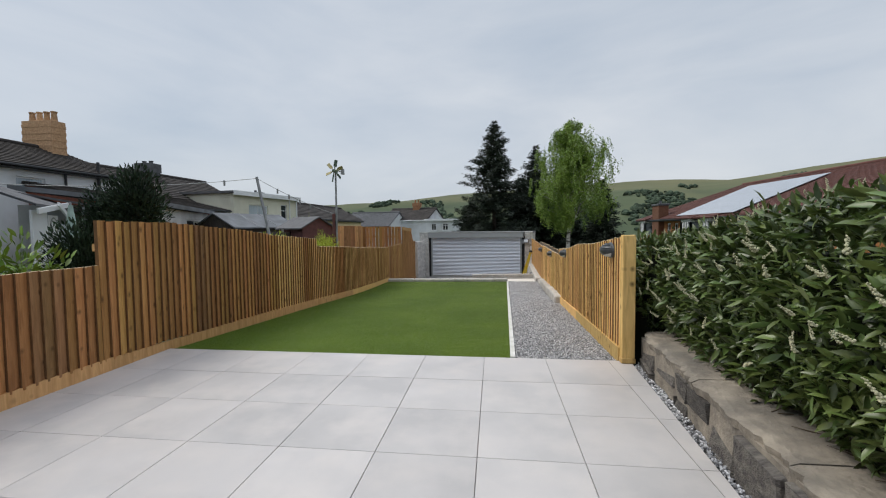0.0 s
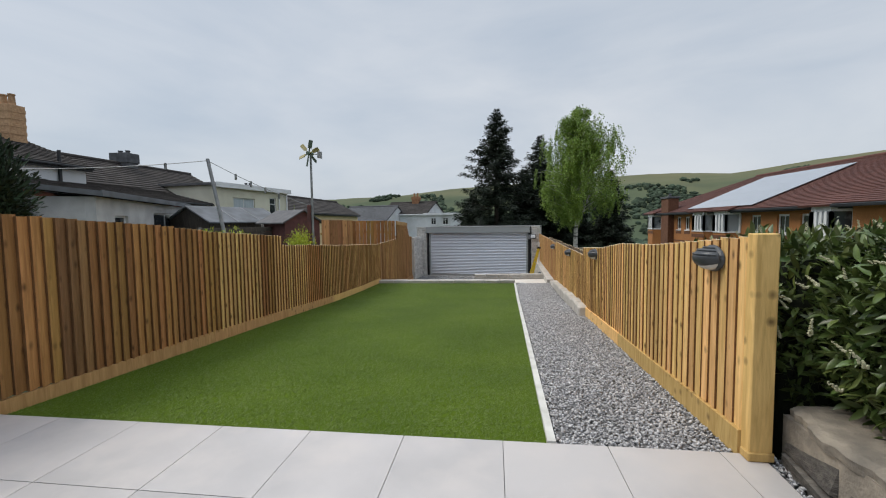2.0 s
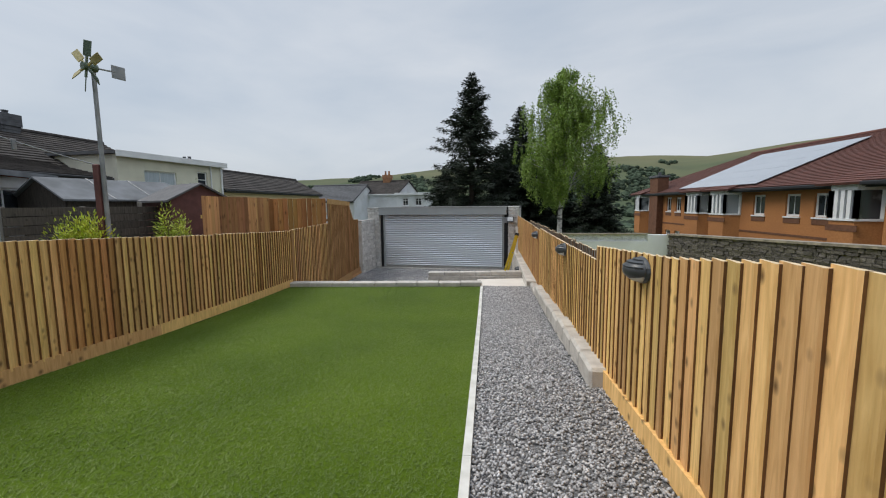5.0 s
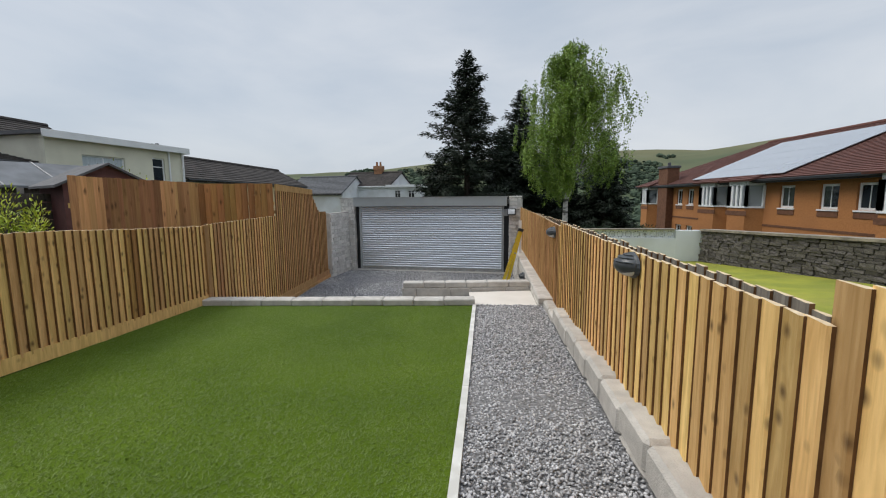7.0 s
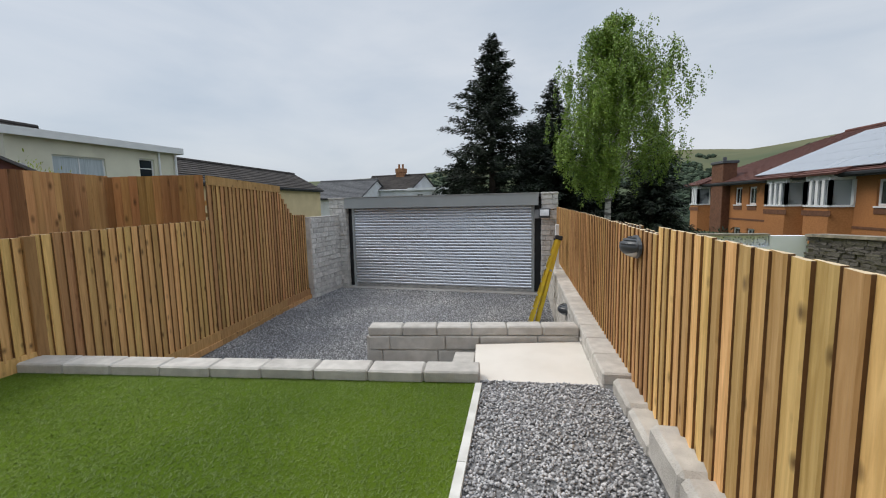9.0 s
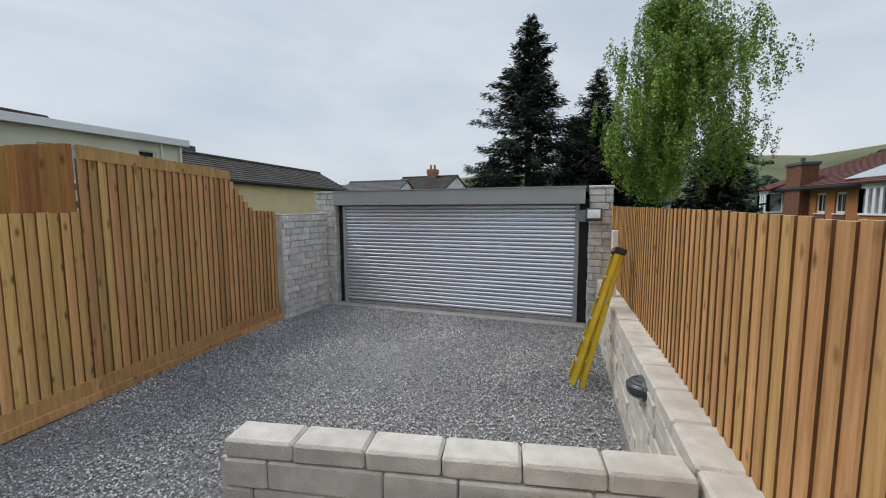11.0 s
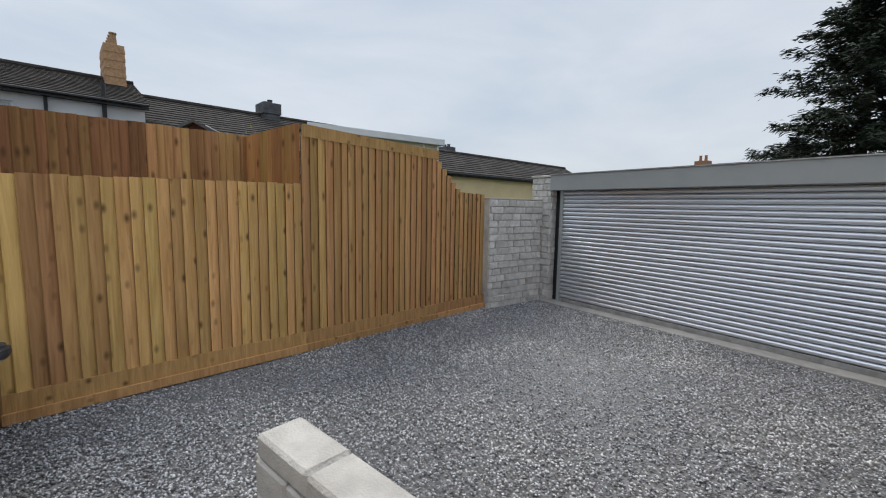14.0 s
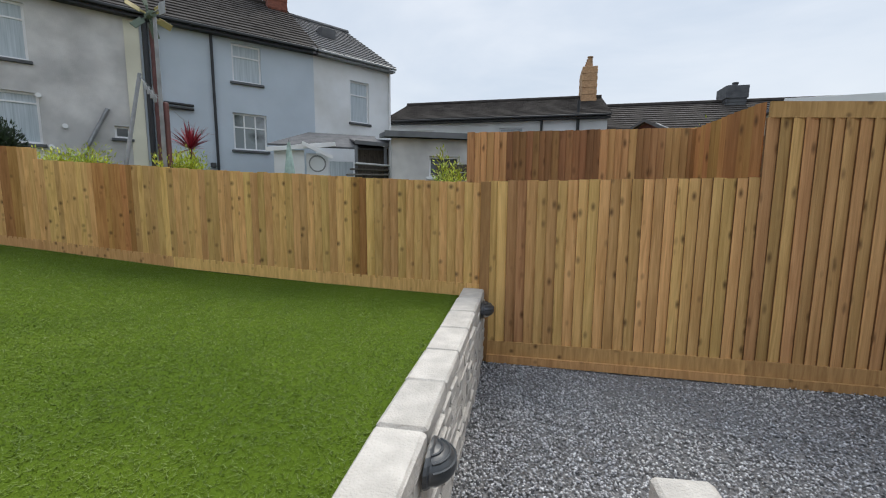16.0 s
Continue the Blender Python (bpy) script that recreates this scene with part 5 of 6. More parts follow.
# ---- care home beyond the rubble wall ----
def care_home():
    """Long two-storey brick building: x runs from the far end to the near end."""
    Y0 = 50.5
    h = thing("care_home", "long orange brick building with red-brown tiles and white windows", "building", m=frame_of((17.2, Y0), (17.2, 23.0)))
    L, eave = 27.5, 2.0
    X = lambda y: Y0 - y  # noqa: E731
    wins = []
    for y, w in ((31.6, 1.05), (28.95, 1.05), (27.0, 1.05), (41.5, 0.9), (43.2, 0.9)):
        wins.append((X(y) - w / 2, 0.36, X(y) + w / 2, 1.55, dict(bars=1, transom=0)))
    for y, w in ((31.6, 1.05), (28.95, 1.05), (41.5, 0.9), (43.2, 0.9), (38.2, 1.1)):
        wins.append((X(y) - w / 2, -2.35, X(y) + w / 2, -1.25, dict(bars=1, transom=0)))
    part("wall", wall_face(L, -4.5, eave, [w[:4] for w in wins], 0.3), M_ORANGE, h)
    for w in wins:
        window(h, *w[:4], sill=M_WHITE, y=0.1, w=0.11, **w[4])
        bm = bmesh.new()
        box(bm, w[0] - 0.06, -0.03, w[1] - 0.36, w[2] + 0.06, 0.0, w[1] - 0.085)
        part("brick_panel", bm, M_ORANGE_DARK, h)
    bm = bmesh.new()
    box(bm, 0.01, -0.02, -0.72, L, -0.002, -0.60)
    part("string_course", bm, M_ORANGE_DARK, h)
    for nm, b6 in (("inner_wall", (0.3, 0.9, -4, L - 0.3, 1.0, 1.9)), ("end_wall", (0.0, 0.31, -4.5, 0.3, 15, 1.95)), ("end_wall", (L - 0.3, 0.31, -4.5, L, 15, 1.95))):
        bm = bmesh.new()
        box(bm, *b6)
        part(nm, bm, M_ORANGE, h)
    for y0, y1 in ((23.9, 26.1), (33.3, 35.9), (36.5, 39.2), (47.2, 49.4)):
        a, b = X(y1), X(y0)
        bay = new("bay_window")
        bay.parent = h
        d = 0.75
        for lo, hi, mat, nm in ((-4.5, 0.30, M_ORANGE, "bay_wall"), (1.62, 1.98, M_WHITE, "bay_head")):
            bm = bmesh.new()
            prism(bm, [(a, -0.004), (a + 0.45, -d), (b - 0.45, -d), (b, -0.004)], lo, hi)
            part(nm, bm, mat, bay)
        bm = bmesh.new()
        prism(bm, [(a - 0.06, -0.002), (a + 0.43, -d - 0.06), (b - 0.43, -d - 0.06), (b + 0.06, -0.002)], 0.304, 0.40)
        part("sill", bm, M_WHITE, bay)
        bm = bmesh.new()
        prism(bm, [(a + 0.05, -0.004), (a + 0.48, -d + 0.06), (b - 0.48, -d + 0.06), (b - 0.05, -0.004)], 0.404, 1.616)
        part("pane", bm, M_NETGLASS, bay)
        corners = [(a + 0.02, -0.05), (a + 0.45, -d), (b - 0.45, -d), (b - 0.02, -0.05)]
        for (x0, y0_), (x1, y1_), n in ((corners[0], corners[1], 1), (corners[1], corners[2], 4), (corners[2], corners[3], 1)):
            for i in range(n + 1):
                px, py = x0 + (x1 - x0) * i / n, y0_ + (y1_ - y0_) * i / n
                bm = bmesh.new()
                box(bm, px - 0.095, py - 0.03, 0.404, px + 0.095, py + 0.08, 1.616)
                part("mullion", bm, M_WHITE, bay)
        roof_slope("bay_roof", bay, (a - 0.2, -d - 0.25, 1.93), (b + 0.2, -d - 0.25, 1.93), (a - 0.1, 0.4, 2.45), (b + 0.1, 0.4, 2.45), M_TILE_RED, 0.28)
        bm = bmesh.new()
        box(bm, a + 0.3, -d - 0.02, -0.15, b - 0.3, -d - 0.002, 0.12)
        part("brick_panel", bm, M_ORANGE_DARK, bay)
    rx, rz = 7.4, 5.3
    e0, e1, r0, r1 = (-0.6, -0.55, 1.98), (30.2, -0.55, 1.98), (6.0, rx, rz), (23.7, rx, rz)
    roof_slope("roof_slope", h, e0, e1, r0, r1, M_TILE_RED, 0.3)
    roof_slope("roof_slope", h, (30.2, 15.3, 1.98), (-0.6, 15.3, 1.98), r1, r0, M_TILE_RED, 0.3)
    roof_slope("roof_hip", h, e1, (30.2, 15.3, 1.98), r1, r1, M_TILE_RED, 0.3)
    roof_slope("roof_hip", h, (-0.6, 15.3, 1.98), e0, r0, r0, M_TILE_RED, 0.3)
    bm = bmesh.new()
    cyl(bm, e1, r1, 0.13, n=8)
    cyl(bm, r0, r1, 0.13, n=8)
    part("ridge_tiles", bm, M_TILE_RED, h)
    bm = bmesh.new()
    box(bm, -0.6, -0.66, 1.80, 30.2, -0.56, 1.95, 0.02)
    box(bm, -0.6, -0.555, 1.74, 30.2, -0.004, 1.80)
    part("gutter", bm, M_BLACKPIPE, h)
    ch = new("chimney")
    ch.parent = h
    bm = bmesh.new()
    box(bm, X(46.0), -0.55, -4.5, X(44.3), 0.4, 3.35, 0.02)
    part("brick_breast", bm, M_ORANGE_DARK, ch)
    bm = bmesh.new()
    box(bm, X(46.0) - 0.08, -0.63, 3.354, X(44.3) + 0.08, 0.48, 3.55, 0.02)
    part("cap_slab", bm, M_SLATE, ch)
    bm = bmesh.new()
    cyl(bm, (X(45.1), -0.1, 3.55), (X(45.1), -0.1, 3.85), 0.13, n=12)
    part("chimney_pot", bm, M_SLATE, ch)
    # solar panels lying on the tiles
    slope = Vector((0, rx + 0.55, rz - 1.98)).normalized()
    up = Vector((0, -slope.z, slope.y))
    pv = thing("solar_array", "large pale roof-mounted solar panel array", "solar panels", m=h.matrix_basis.copy())
    cols, rows = 9, 5
    xa, xb = X(40.9), X(31.6)
    for i in range(cols):
        for j in range(rows):
            t0, t1 = 0.35 + j * 1.38, 0.35 + (j + 1) * 1.38 - 0.02
            x0, x1 = xa + (xb - xa) * i / cols, xa + (xb - xa) * (i + 1) / cols - 0.02
            o = Vector((0, -0.55, 1.98)) + up * 0.09
            vs = []
            for lift in (0, 0.04):
                for x, t in ((x0, t0), (x1, t0), (x1, t1), (x0, t1)):
                    vs.append(Vector((x - t * 0.03, 0, 0)) + o + slope * t + up * lift)
            part("solar_panel", mesh("solar_panel", vs, [(3, 2, 1, 0), (4, 5, 6, 7), (0, 1, 5, 4), (1, 2, 6, 5), (2, 3, 7, 6), (3, 0, 4, 7)], M_SOLAR), None, pv)
    # near wing
    w = thing("care_home_wing", "projecting orange brick wing with a red-brown roof", "building", m=frame_of((16.3, 22.9), (16.3, 8.0)))
    bm = bmesh.new()
    box(bm, 0, 0, -4.5, 15, 14, 1.95)
    part("wall", bm, M_ORANGE, w)
    roof_slope("roof_slope", w, (-0.4, -0.6, 1.98), (15.4, -0.6, 1.98), (-0.4, 8, 5.0), (15.4, 8, 5.0), M_TILE_RED, 0.3)
    bm = bmesh.new()
    box(bm, -0.4, -0.7, 1.8, 15.4, -0.605, 1.95, 0.02)
    box(bm, -0.4, -0.6, 1.96, 15.4, -0.004, 1.972)
    part("gutter", bm, M_BLACKPIPE, w)


care_home()


# ---- neighbouring garden: rubble wall, pierced wall, grass ----
bm = bmesh.new()
prism(bm, [(1.72, 4.2), (9.4, 4.2), (7.9, 21.9), (2.4, 22.1)], -1.75, [-0.45, 0.0, -1.0, -1.05])
tagged(part("neighbour_lawn", bm, M_GRASS), "rough yellow-green grass in the neighbouring garden", "grass", kind="structure")
bm = bmesh.new()
prism(bm, [(-19, -6), (-3.75, -6), (-3.8, 14.0), (-4.05, 24.0), (-16, 26.0)], -1.75, -0.42)
tagged(part("neighbour_yard", bm, M_GROUND), "rough green ground of the yards behind the fence", "ground", kind="structure")


def rubble_wall(name, a, b, z0, top, seed, label, thick=0.4):
    """Coursed rubble stones of uneven size set on a dark core."""
    rng = random.Random(seed)
    L = math.dist(a, b)
    m = frame_of(a, b)
    bm = bmesh.new()
    prism(bm, [(0, 0.06), (L, 0.06), (L, thick), (0, thick)], z0, [top(0) - 0.03, top(1) - 0.03, top(1) - 0.03, top(0) - 0.03])
    w = tagged(part(name, bm, M_OLDCONC, m=m), label, "wall", kind="structure")
    kinds = [rough_block("stone", 1.0, 0.16, 1.0, M_FIELDSTONE, seed + k, 0.03) for k in range(6)]
    z = z0
    count = 0
    while z < max(top(0), top(1)) - 0.02:
        ch = rng.uniform(0.05, 0.11)
        x = -rng.uniform(0, 0.2)
        while x < L:
            wd = rng.uniform(0.12, 0.36)
            c = x + wd / 2
            lim = top(0) + (top(1) - top(0)) * c / L
            if 0.03 < c < L - 0.03 and z + ch * 0.7 < lim and count < 300 * 3:
                ob = part("stone", rng.choice(kinds), None, w)
                ob.matrix_basis = pose(c, 0.075 + rng.uniform(-0.015, 0.015), z, 0, rng.uniform(-5, 5), 0) @ Matrix.Diagonal((wd * 0.96, 0.8, min(ch, lim - z) * 0.94, 1))
                count += 1
            x += wd
        z += ch
    return w


rubble_wall("rubble_wall", (7.55, 21.4), (8.75, 14.2), -1.25, lambda s: 0.0 + 0.24 * s, 14, "dark coursed rubble stone garden wall")
bm = bmesh.new()
prism(bm, [(7.5, 21.38), (8.7, 14.2), (9.15, 14.2), (7.95, 21.38)], [-0.03, 0.21, 0.21, -0.03], [0.03, 0.27, 0.27, 0.03])
tagged(part("wall_coping", bm, M_OLDCONC), "thin weathered coping on the rubble wall", "coping", kind="structure")


def pierced_wall():
    a, b = (2.3, 21.75), (7.6, 21.45)
    m = frame_of(a, b)
    L = math.dist(a, b)
    bm = bmesh.new()
    box(bm, 0, 0, -1.6, L, 0.2, -0.27)
    box(bm, L - 0.75, -0.01, -1.6, L, 0.21, -0.02)
    w = tagged(part("rendered_wall", bm, M_WHITEWALL, m=m), "pale rendered wall topped with pierced screen blocks", "wall", kind="structure")
    s = 0.25
    bm = bmesh.new()
    for x0, z0, x1, z1 in ((0, 0, s, 0.022), (0, s - 0.022, s, s), (0, 0.022, 0.022, s - 0.022), (s - 0.022, 0.022, s, s - 0.022)):
        box(bm, x0, 0.05, z0, x1, 0.14, z1)
    for ang in (45, 135, 0, 90):
        mm = pose(s / 2, 0.095, s / 2, 0, ang, 0)
        box(bm, -s * 0.46 if ang not in (45, 135) else -s * 0.6, -0.03, -0.017, s * 0.46 if ang not in (45, 135) else s * 0.6, 0.03, 0.017, 0, mm)
    me = finish(bm, "screen_block", M_WHITEWALL)
    n = int((L - 0.78) / s)
    for i in range(n):
        part("screen_block", me, None, w, m=pose(L - 0.77 - (i + 1) * s, 0, -0.268))
    bm = bmesh.new()
    box(bm, -0.02, -0.02, -0.014, L - 0.76, 0.22, 0.03)
    part("cap", bm, M_OLDCONC, w)


pierced_wall()


# ---- low stone wall and hedge beside the patio ----
def stone_x(y):
    return 1.35 + 0.066 * (y - 2.05)


def patio_wall():
    a, b = (stone_x(3.96), 3.96), (stone_x(-4), -4)
    L = math.dist(a, b)
    m = frame_of(a, b)
    bm = bmesh.new()
    box(bm, 0, 0.0, -0.2, L, 0.5, 0.25)
    w = tagged(part("patio_wall", bm, M_OLDCONC, m=m), "low old stone wall with a worn concrete top", "wall", kind="structure")
    rng = random.Random(77)
    kinds = [rough_block("stone", 1, 0.18, 1, M_FIELDSTONE, 900 + k, 0.035) for k in range(6)]
    x = 0.0
    while x < L:
        wd = rng.uniform(0.2, 0.5)
        if rng.random() < 0.35:
            h = rng.uniform(0.11, 0.16)
            pieces = ((-0.06, h), (h - 0.06, 0.25 - h + 0.06))
        else:
            pieces = ((-0.06, 0.31),)
        for z, h in pieces:
            ob = part("stone", rng.choice(kinds), None, w)
            ob.matrix_basis = pose(x + wd / 2, 0.07 + rng.uniform(-0.02, 0.02), z, rng.uniform(-3, 3), rng.uniform(-3, 3), rng.uniform(-4, 4)) @ Matrix.Diagonal((wd * 0.88, 1, h * 0.9, 1))
        x += wd
    x = 0.0
    while x < L:
        ln = min(rng.uniform(0.7, 1.5), L - x)
        n = max(3, int(ln / 0.035))
        bm = bmesh.new()
        rows = []
        for i in range(n + 1):
            xx = x + ln * i / n + (0.006 if i == 0 else -0.006 if i == n else 0)
            f = noise.noise((xx * 4, 1.3, 0)) * 0.035 + noise.noise((xx * 17, 5.3, 0)) * 0.03
            zt = 0.303 + noise.noise((xx * 2, 9.0, 0)) * 0.012 + noise.noise((xx * 15, 2.0, 0)) * 0.006
            rows.append([bm.verts.new(p) for p in ((xx, 0.0 + f, 0.235), (xx, -0.012 + f * 1.2, 0.285), (xx, 0.03 + f, zt), (xx, 0.28, zt + 0.01), (xx, 0.52, zt), (xx, 0.52, 0.24))])
        for r0, r1 in zip(rows, rows[1:]):
            for k in range(6):
                bm.faces.new((r0[k], r1[k], r1[(k + 1) % 6], r0[(k + 1) % 6]))
        bm.faces.new(rows[0])
        bm.faces.new(rows[-1][::-1])
        part("cap_stone", bm, M_OLDCONC, w)
        x += ln

    def strip(rng, n):
        y = rng.uniform(-2.5, 4.0, n)
        a_ = 1.39 + 0.064 * (y - 4.03) + 0.01
        b_ = 1.32 + 0.066 * (y - 2.05) + 0.03
        return np.stack([a_ + (b_ - a_) * rng.random(n), y, -0.03 + rng.uniform(-0.01, 0.015, n)], 1)

    stones("edge_gravel", 2600, strip, (0.010, 0.019), M_STONE_DARK, "dark gravel in the gap beside the patio", 13)
    bm = bmesh.new()
    prism(bm, [(patio_x(-4), -4), (stone_x(-4) + 0.06, -4), (stone_x(4) + 0.06, 4), (patio_x(4) + 0.002, 4)], -0.2, -0.045)
    tagged(part("edge_bed", bm, M_STONE_BED), "gravel filled gap along the wall", "gravel bed", kind="structure")


patio_wall()

LEAF_V = np.array([(0, 0, 0), (-0.14, 0.35, 0.04), (0, 0.4, 0.0), (0.14, 0.35, 0.04), (-0.115, 0.7, 0.03), (0, 0.75, -0.03), (0.115, 0.7, 0.03), (0, 1, -0.10)])
LEAF_F = np.array([(0, 2, 1), (0, 3, 2), (1, 2, 5), (1, 5, 4), (2, 3, 6), (2, 6, 5), (4, 5, 7), (5, 6, 7)])


def frames(axis, rng, roll=0.6):
    """Frames whose y axis is the given direction, and whose z axis leans up."""
    y = axis / np.linalg.norm(axis, axis=1, keepdims=True)
    up = np.tile((0.0, 0.0, 1.0), (len(y), 1)) + rng.normal(0, roll, y.shape)
    x = np.cross(y, up)
    x /= np.linalg.norm(x, axis=1, keepdims=True)
    return np.stack([x, y, np.cross(x, y)], 2)


def scattered(tv, tf, pos, fr, size):
    v = np.einsum("nij,kj->nki", fr, tv) * size[:, None, None] + pos[:, None]
    f = (tf[None] + len(tv) * np.arange(len(pos))[:, None, None]).reshape(-1, tf.shape[1])
    return v.reshape(-1, 3), f


def hedge():
    rng = np.random.default_rng(17)
    h = thing("laurel_hedge", "dense flowering laurel hedge with cream blossom spikes", "hedge", m=pose(2.2, 1.5, 0.3))

    def top(y):
        return np.interp(y, (-3, 2.0, 3.2, 5.6), (1.48, 1.42, 1.27, 0.98))

    def front(y, z):
        return 1.32 + 0.066 * (y - 2.05) + 0.36 - 0.20 * np.sin(np.clip((z - 0.2) / 1.1, 0, 1) * np.pi) + np.where(y > 4.05, -0.12, 0)

    # near-black filler, painted as the shade behind the leaves
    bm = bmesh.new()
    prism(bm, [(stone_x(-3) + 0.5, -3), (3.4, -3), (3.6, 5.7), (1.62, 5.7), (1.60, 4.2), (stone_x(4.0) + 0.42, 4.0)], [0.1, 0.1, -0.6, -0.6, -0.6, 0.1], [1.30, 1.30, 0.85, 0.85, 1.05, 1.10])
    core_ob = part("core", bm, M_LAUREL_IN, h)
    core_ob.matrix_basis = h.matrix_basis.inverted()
    n = 30000
    y = rng.uniform(-2.6, 5.6, n)
    on_top = rng.random(n) < 0.36
    z = np.where(on_top, top(y) + rng.normal(-0.03, 0.05, n), np.where(y > 4.05, -0.15, 0.27) + (top(y) - np.where(y > 4.05, -0.15, 0.27)) * rng.random(n) ** 0.9)
    lump = np.array([noise.noise((a * 2.1, b * 2.1, 0.0)) for a, b in zip(y, z)])
    x = np.where(on_top, front(y, top(y)) + rng.random(n) * 1.7, front(y, z) + np.abs(rng.normal(0, 0.10, n)) - 0.10 * lump)
    z = np.where(on_top, z + 0.07 * np.array([noise.noise((a * 2.3, b * 2.3, 4.0)) for a, b in zip(x, y)]), z)
    ax = np.where(on_top[:, None], rng.normal(0, 0.6, (n, 3)) + (0, 0, 0.8), rng.normal(0, 0.75, (n, 3)) + (-0.6, 0, 0.3))
    pos = np.stack([x, y, z], 1)
    size = rng.uniform(0.06, 0.13, n)
    fr = frames(ax, rng)
    near = np.flatnonzero((y > 1.6) & (y < 3.6) & (~on_top))[:300]
    rest = np.setdiff1d(np.arange(n), near)
    v, f = scattered(LEAF_V, LEAF_F, pos[rest], fr[rest], size[rest])
    off = np.array(h.location)
    stuff("foliage", v - off, f, M_LAUREL, "", "", h)
    leaf = mesh("leaf", LEAF_V, LEAF_F, M_LAUREL)
    for i in near:
        m = Matrix(fr[i].tolist()).to_4x4()
        m.translation = (pos[i] - off).tolist()
        part("leaf", leaf, None, h, m=m @ Matrix.Scale(float(size[i]), 4))
    # blossom spikes: a stalk thick with small blobs
    bm = bmesh.new()
    r2 = random.Random(9)
    for k in range(26):
        t = k / 25
        r = bmesh.ops.create_icosphere(bm, subdivisions=1, radius=0.085 * (1 - 0.55 * t))
        bmesh.ops.transform(bm, verts=r["verts"], matrix=Matrix.Translation((r2.uniform(-0.11, 0.11) * (1 - 0.6 * t), t, r2.uniform(-0.11, 0.11) * (1 - 0.6 * t))))
    spike = finish(bm, "blossom", M_BLOOM)
    m_ = 298
    ys = rng.uniform(-1.5, 5.4, m_)
    ot = rng.random(m_) < 0.6
    zs = np.where(ot, top(ys) + 0.06, 0.45 + (top(ys) - 0.5) * rng.random(m_) ** 0.7)
    xs = np.where(ot, front(ys, top(ys)) + rng.random(m_) * 0.9, front(ys, zs) - 0.13)
    axs = rng.normal(0, 0.35, (m_, 3)) + np.where(ot[:, None], (-0.2, 0, 1.0), (-0.5, 0, 0.8))
    fr = frames(axs, rng)
    for i in range(m_):
        m = Matrix(fr[i].tolist()).to_4x4()
        m.translation = (np.array((xs[i], ys[i], zs[i])) - off).tolist()
        part("blossom", spike, None, h, "cream blossom spike" if i == 0 else "", m=m @ Matrix.Scale(float(rng.uniform(0.05, 0.095)), 4))
    for i in range(40):
        yy = rng.uniform(0.5, 3.9)
        p0 = np.array((stone_x(yy) + rng.uniform(0.25, 0.45), yy, 0.31))
        d = np.array((rng.uniform(-0.12, 0.0), rng.uniform(-0.12, 0.12), rng.uniform(0.0, 0.015)))
        bm = bmesh.new()
        cyl(bm, p0 - off, p0 + d - off, 0.004, 0.002, 5)
        part("twig", bm, M_TWIG, h)


hedge()


# ---- trees and shrubs ----
def spruce(x, y, z0, top, spread, seed, label, low=0.05, gap=0.5, fine=1.0):
    """A conifer: straight trunk, whorls of drooping limbs, each hung with needle sprays."""
    rng = np.random.default_rng(seed)
    H = top - z0
    t = thing("conifer_tree", label, "tree", m=pose(x, y, z0))
    bm = bmesh.new()
    cyl(bm, (0, 0, 0), (0, 0, H * 0.98), 0.17 + H * 0.008, 0.015, 10)
    limbs = []
    z = H * low
    while z < H * 0.985:
        f = (z - H * low) / (H * (1 - low))
        reach = spread * min(1.0, (1 - f) ** 0.92 * 1.15) * rng.uniform(0.7, 1.12) + 0.12
        k = int(rng.integers(5, 8))
        a0 = rng.uniform(0, 6.28)
        for i in range(k):
            if rng.random() < gap * 0.35:
                continue
            a = a0 + 6.283 * i / k + rng.normal(0, 0.25)
            r = reach * rng.uniform(0.55, 1.12)
            droop = -0.22 * r * (1 - f) + 0.35 * r * f
            limbs.append((np.array((0, 0, z)), np.array((math.cos(a) * r, math.sin(a) * r, z + droop + 0.08 * r))))
        z += H * 0.014 * rng.uniform(0.7, 1.4) + 0.06
    for a, b in limbs:
        cyl(bm, a, b, 0.028, 0.006, 4, False)
    part("trunk", bm, M_BARK, t)
    tv = np.array([(-0.05, 0, 0), (0.05, 0, 0), (0.11, 0.5, -0.05), (0, 1.0, -0.16), (-0.11, 0.5, -0.05)])
    tf = np.array([(0, 1, 2), (0, 2, 4), (4, 2, 3)])
    P, A, S = [], [], []
    for a, b in limbs:
        d = b - a
        ln = np.linalg.norm(d)
        m = int((14 + ln * 62) * fine)
        for s in rng.uniform(0.12, 1.0, m):
            side = rng.choice((-1, 1))
            perp = np.array((-d[1], d[0], 0)) / (ln + 1e-6) * side
            P.append(a + d * s + rng.normal(0, 0.09, 3) * (0.4 + 0.6 * min(1, ln)))
            A.append(perp * rng.uniform(0.2, 1.0) + d / ln * rng.uniform(0.35, 1.0) + (0, 0, rng.uniform(-0.55, 0.15)))
            S.append(rng.uniform(0.18, 0.42) * (0.55 + 0.45 * min(1, ln)) / fine ** 0.5)
    v, f = scattered(tv, tf, np.array(P), frames(np.array(A), rng), np.array(S))
    stuff("crown", v, f, M_CONIFER, "", "", t)


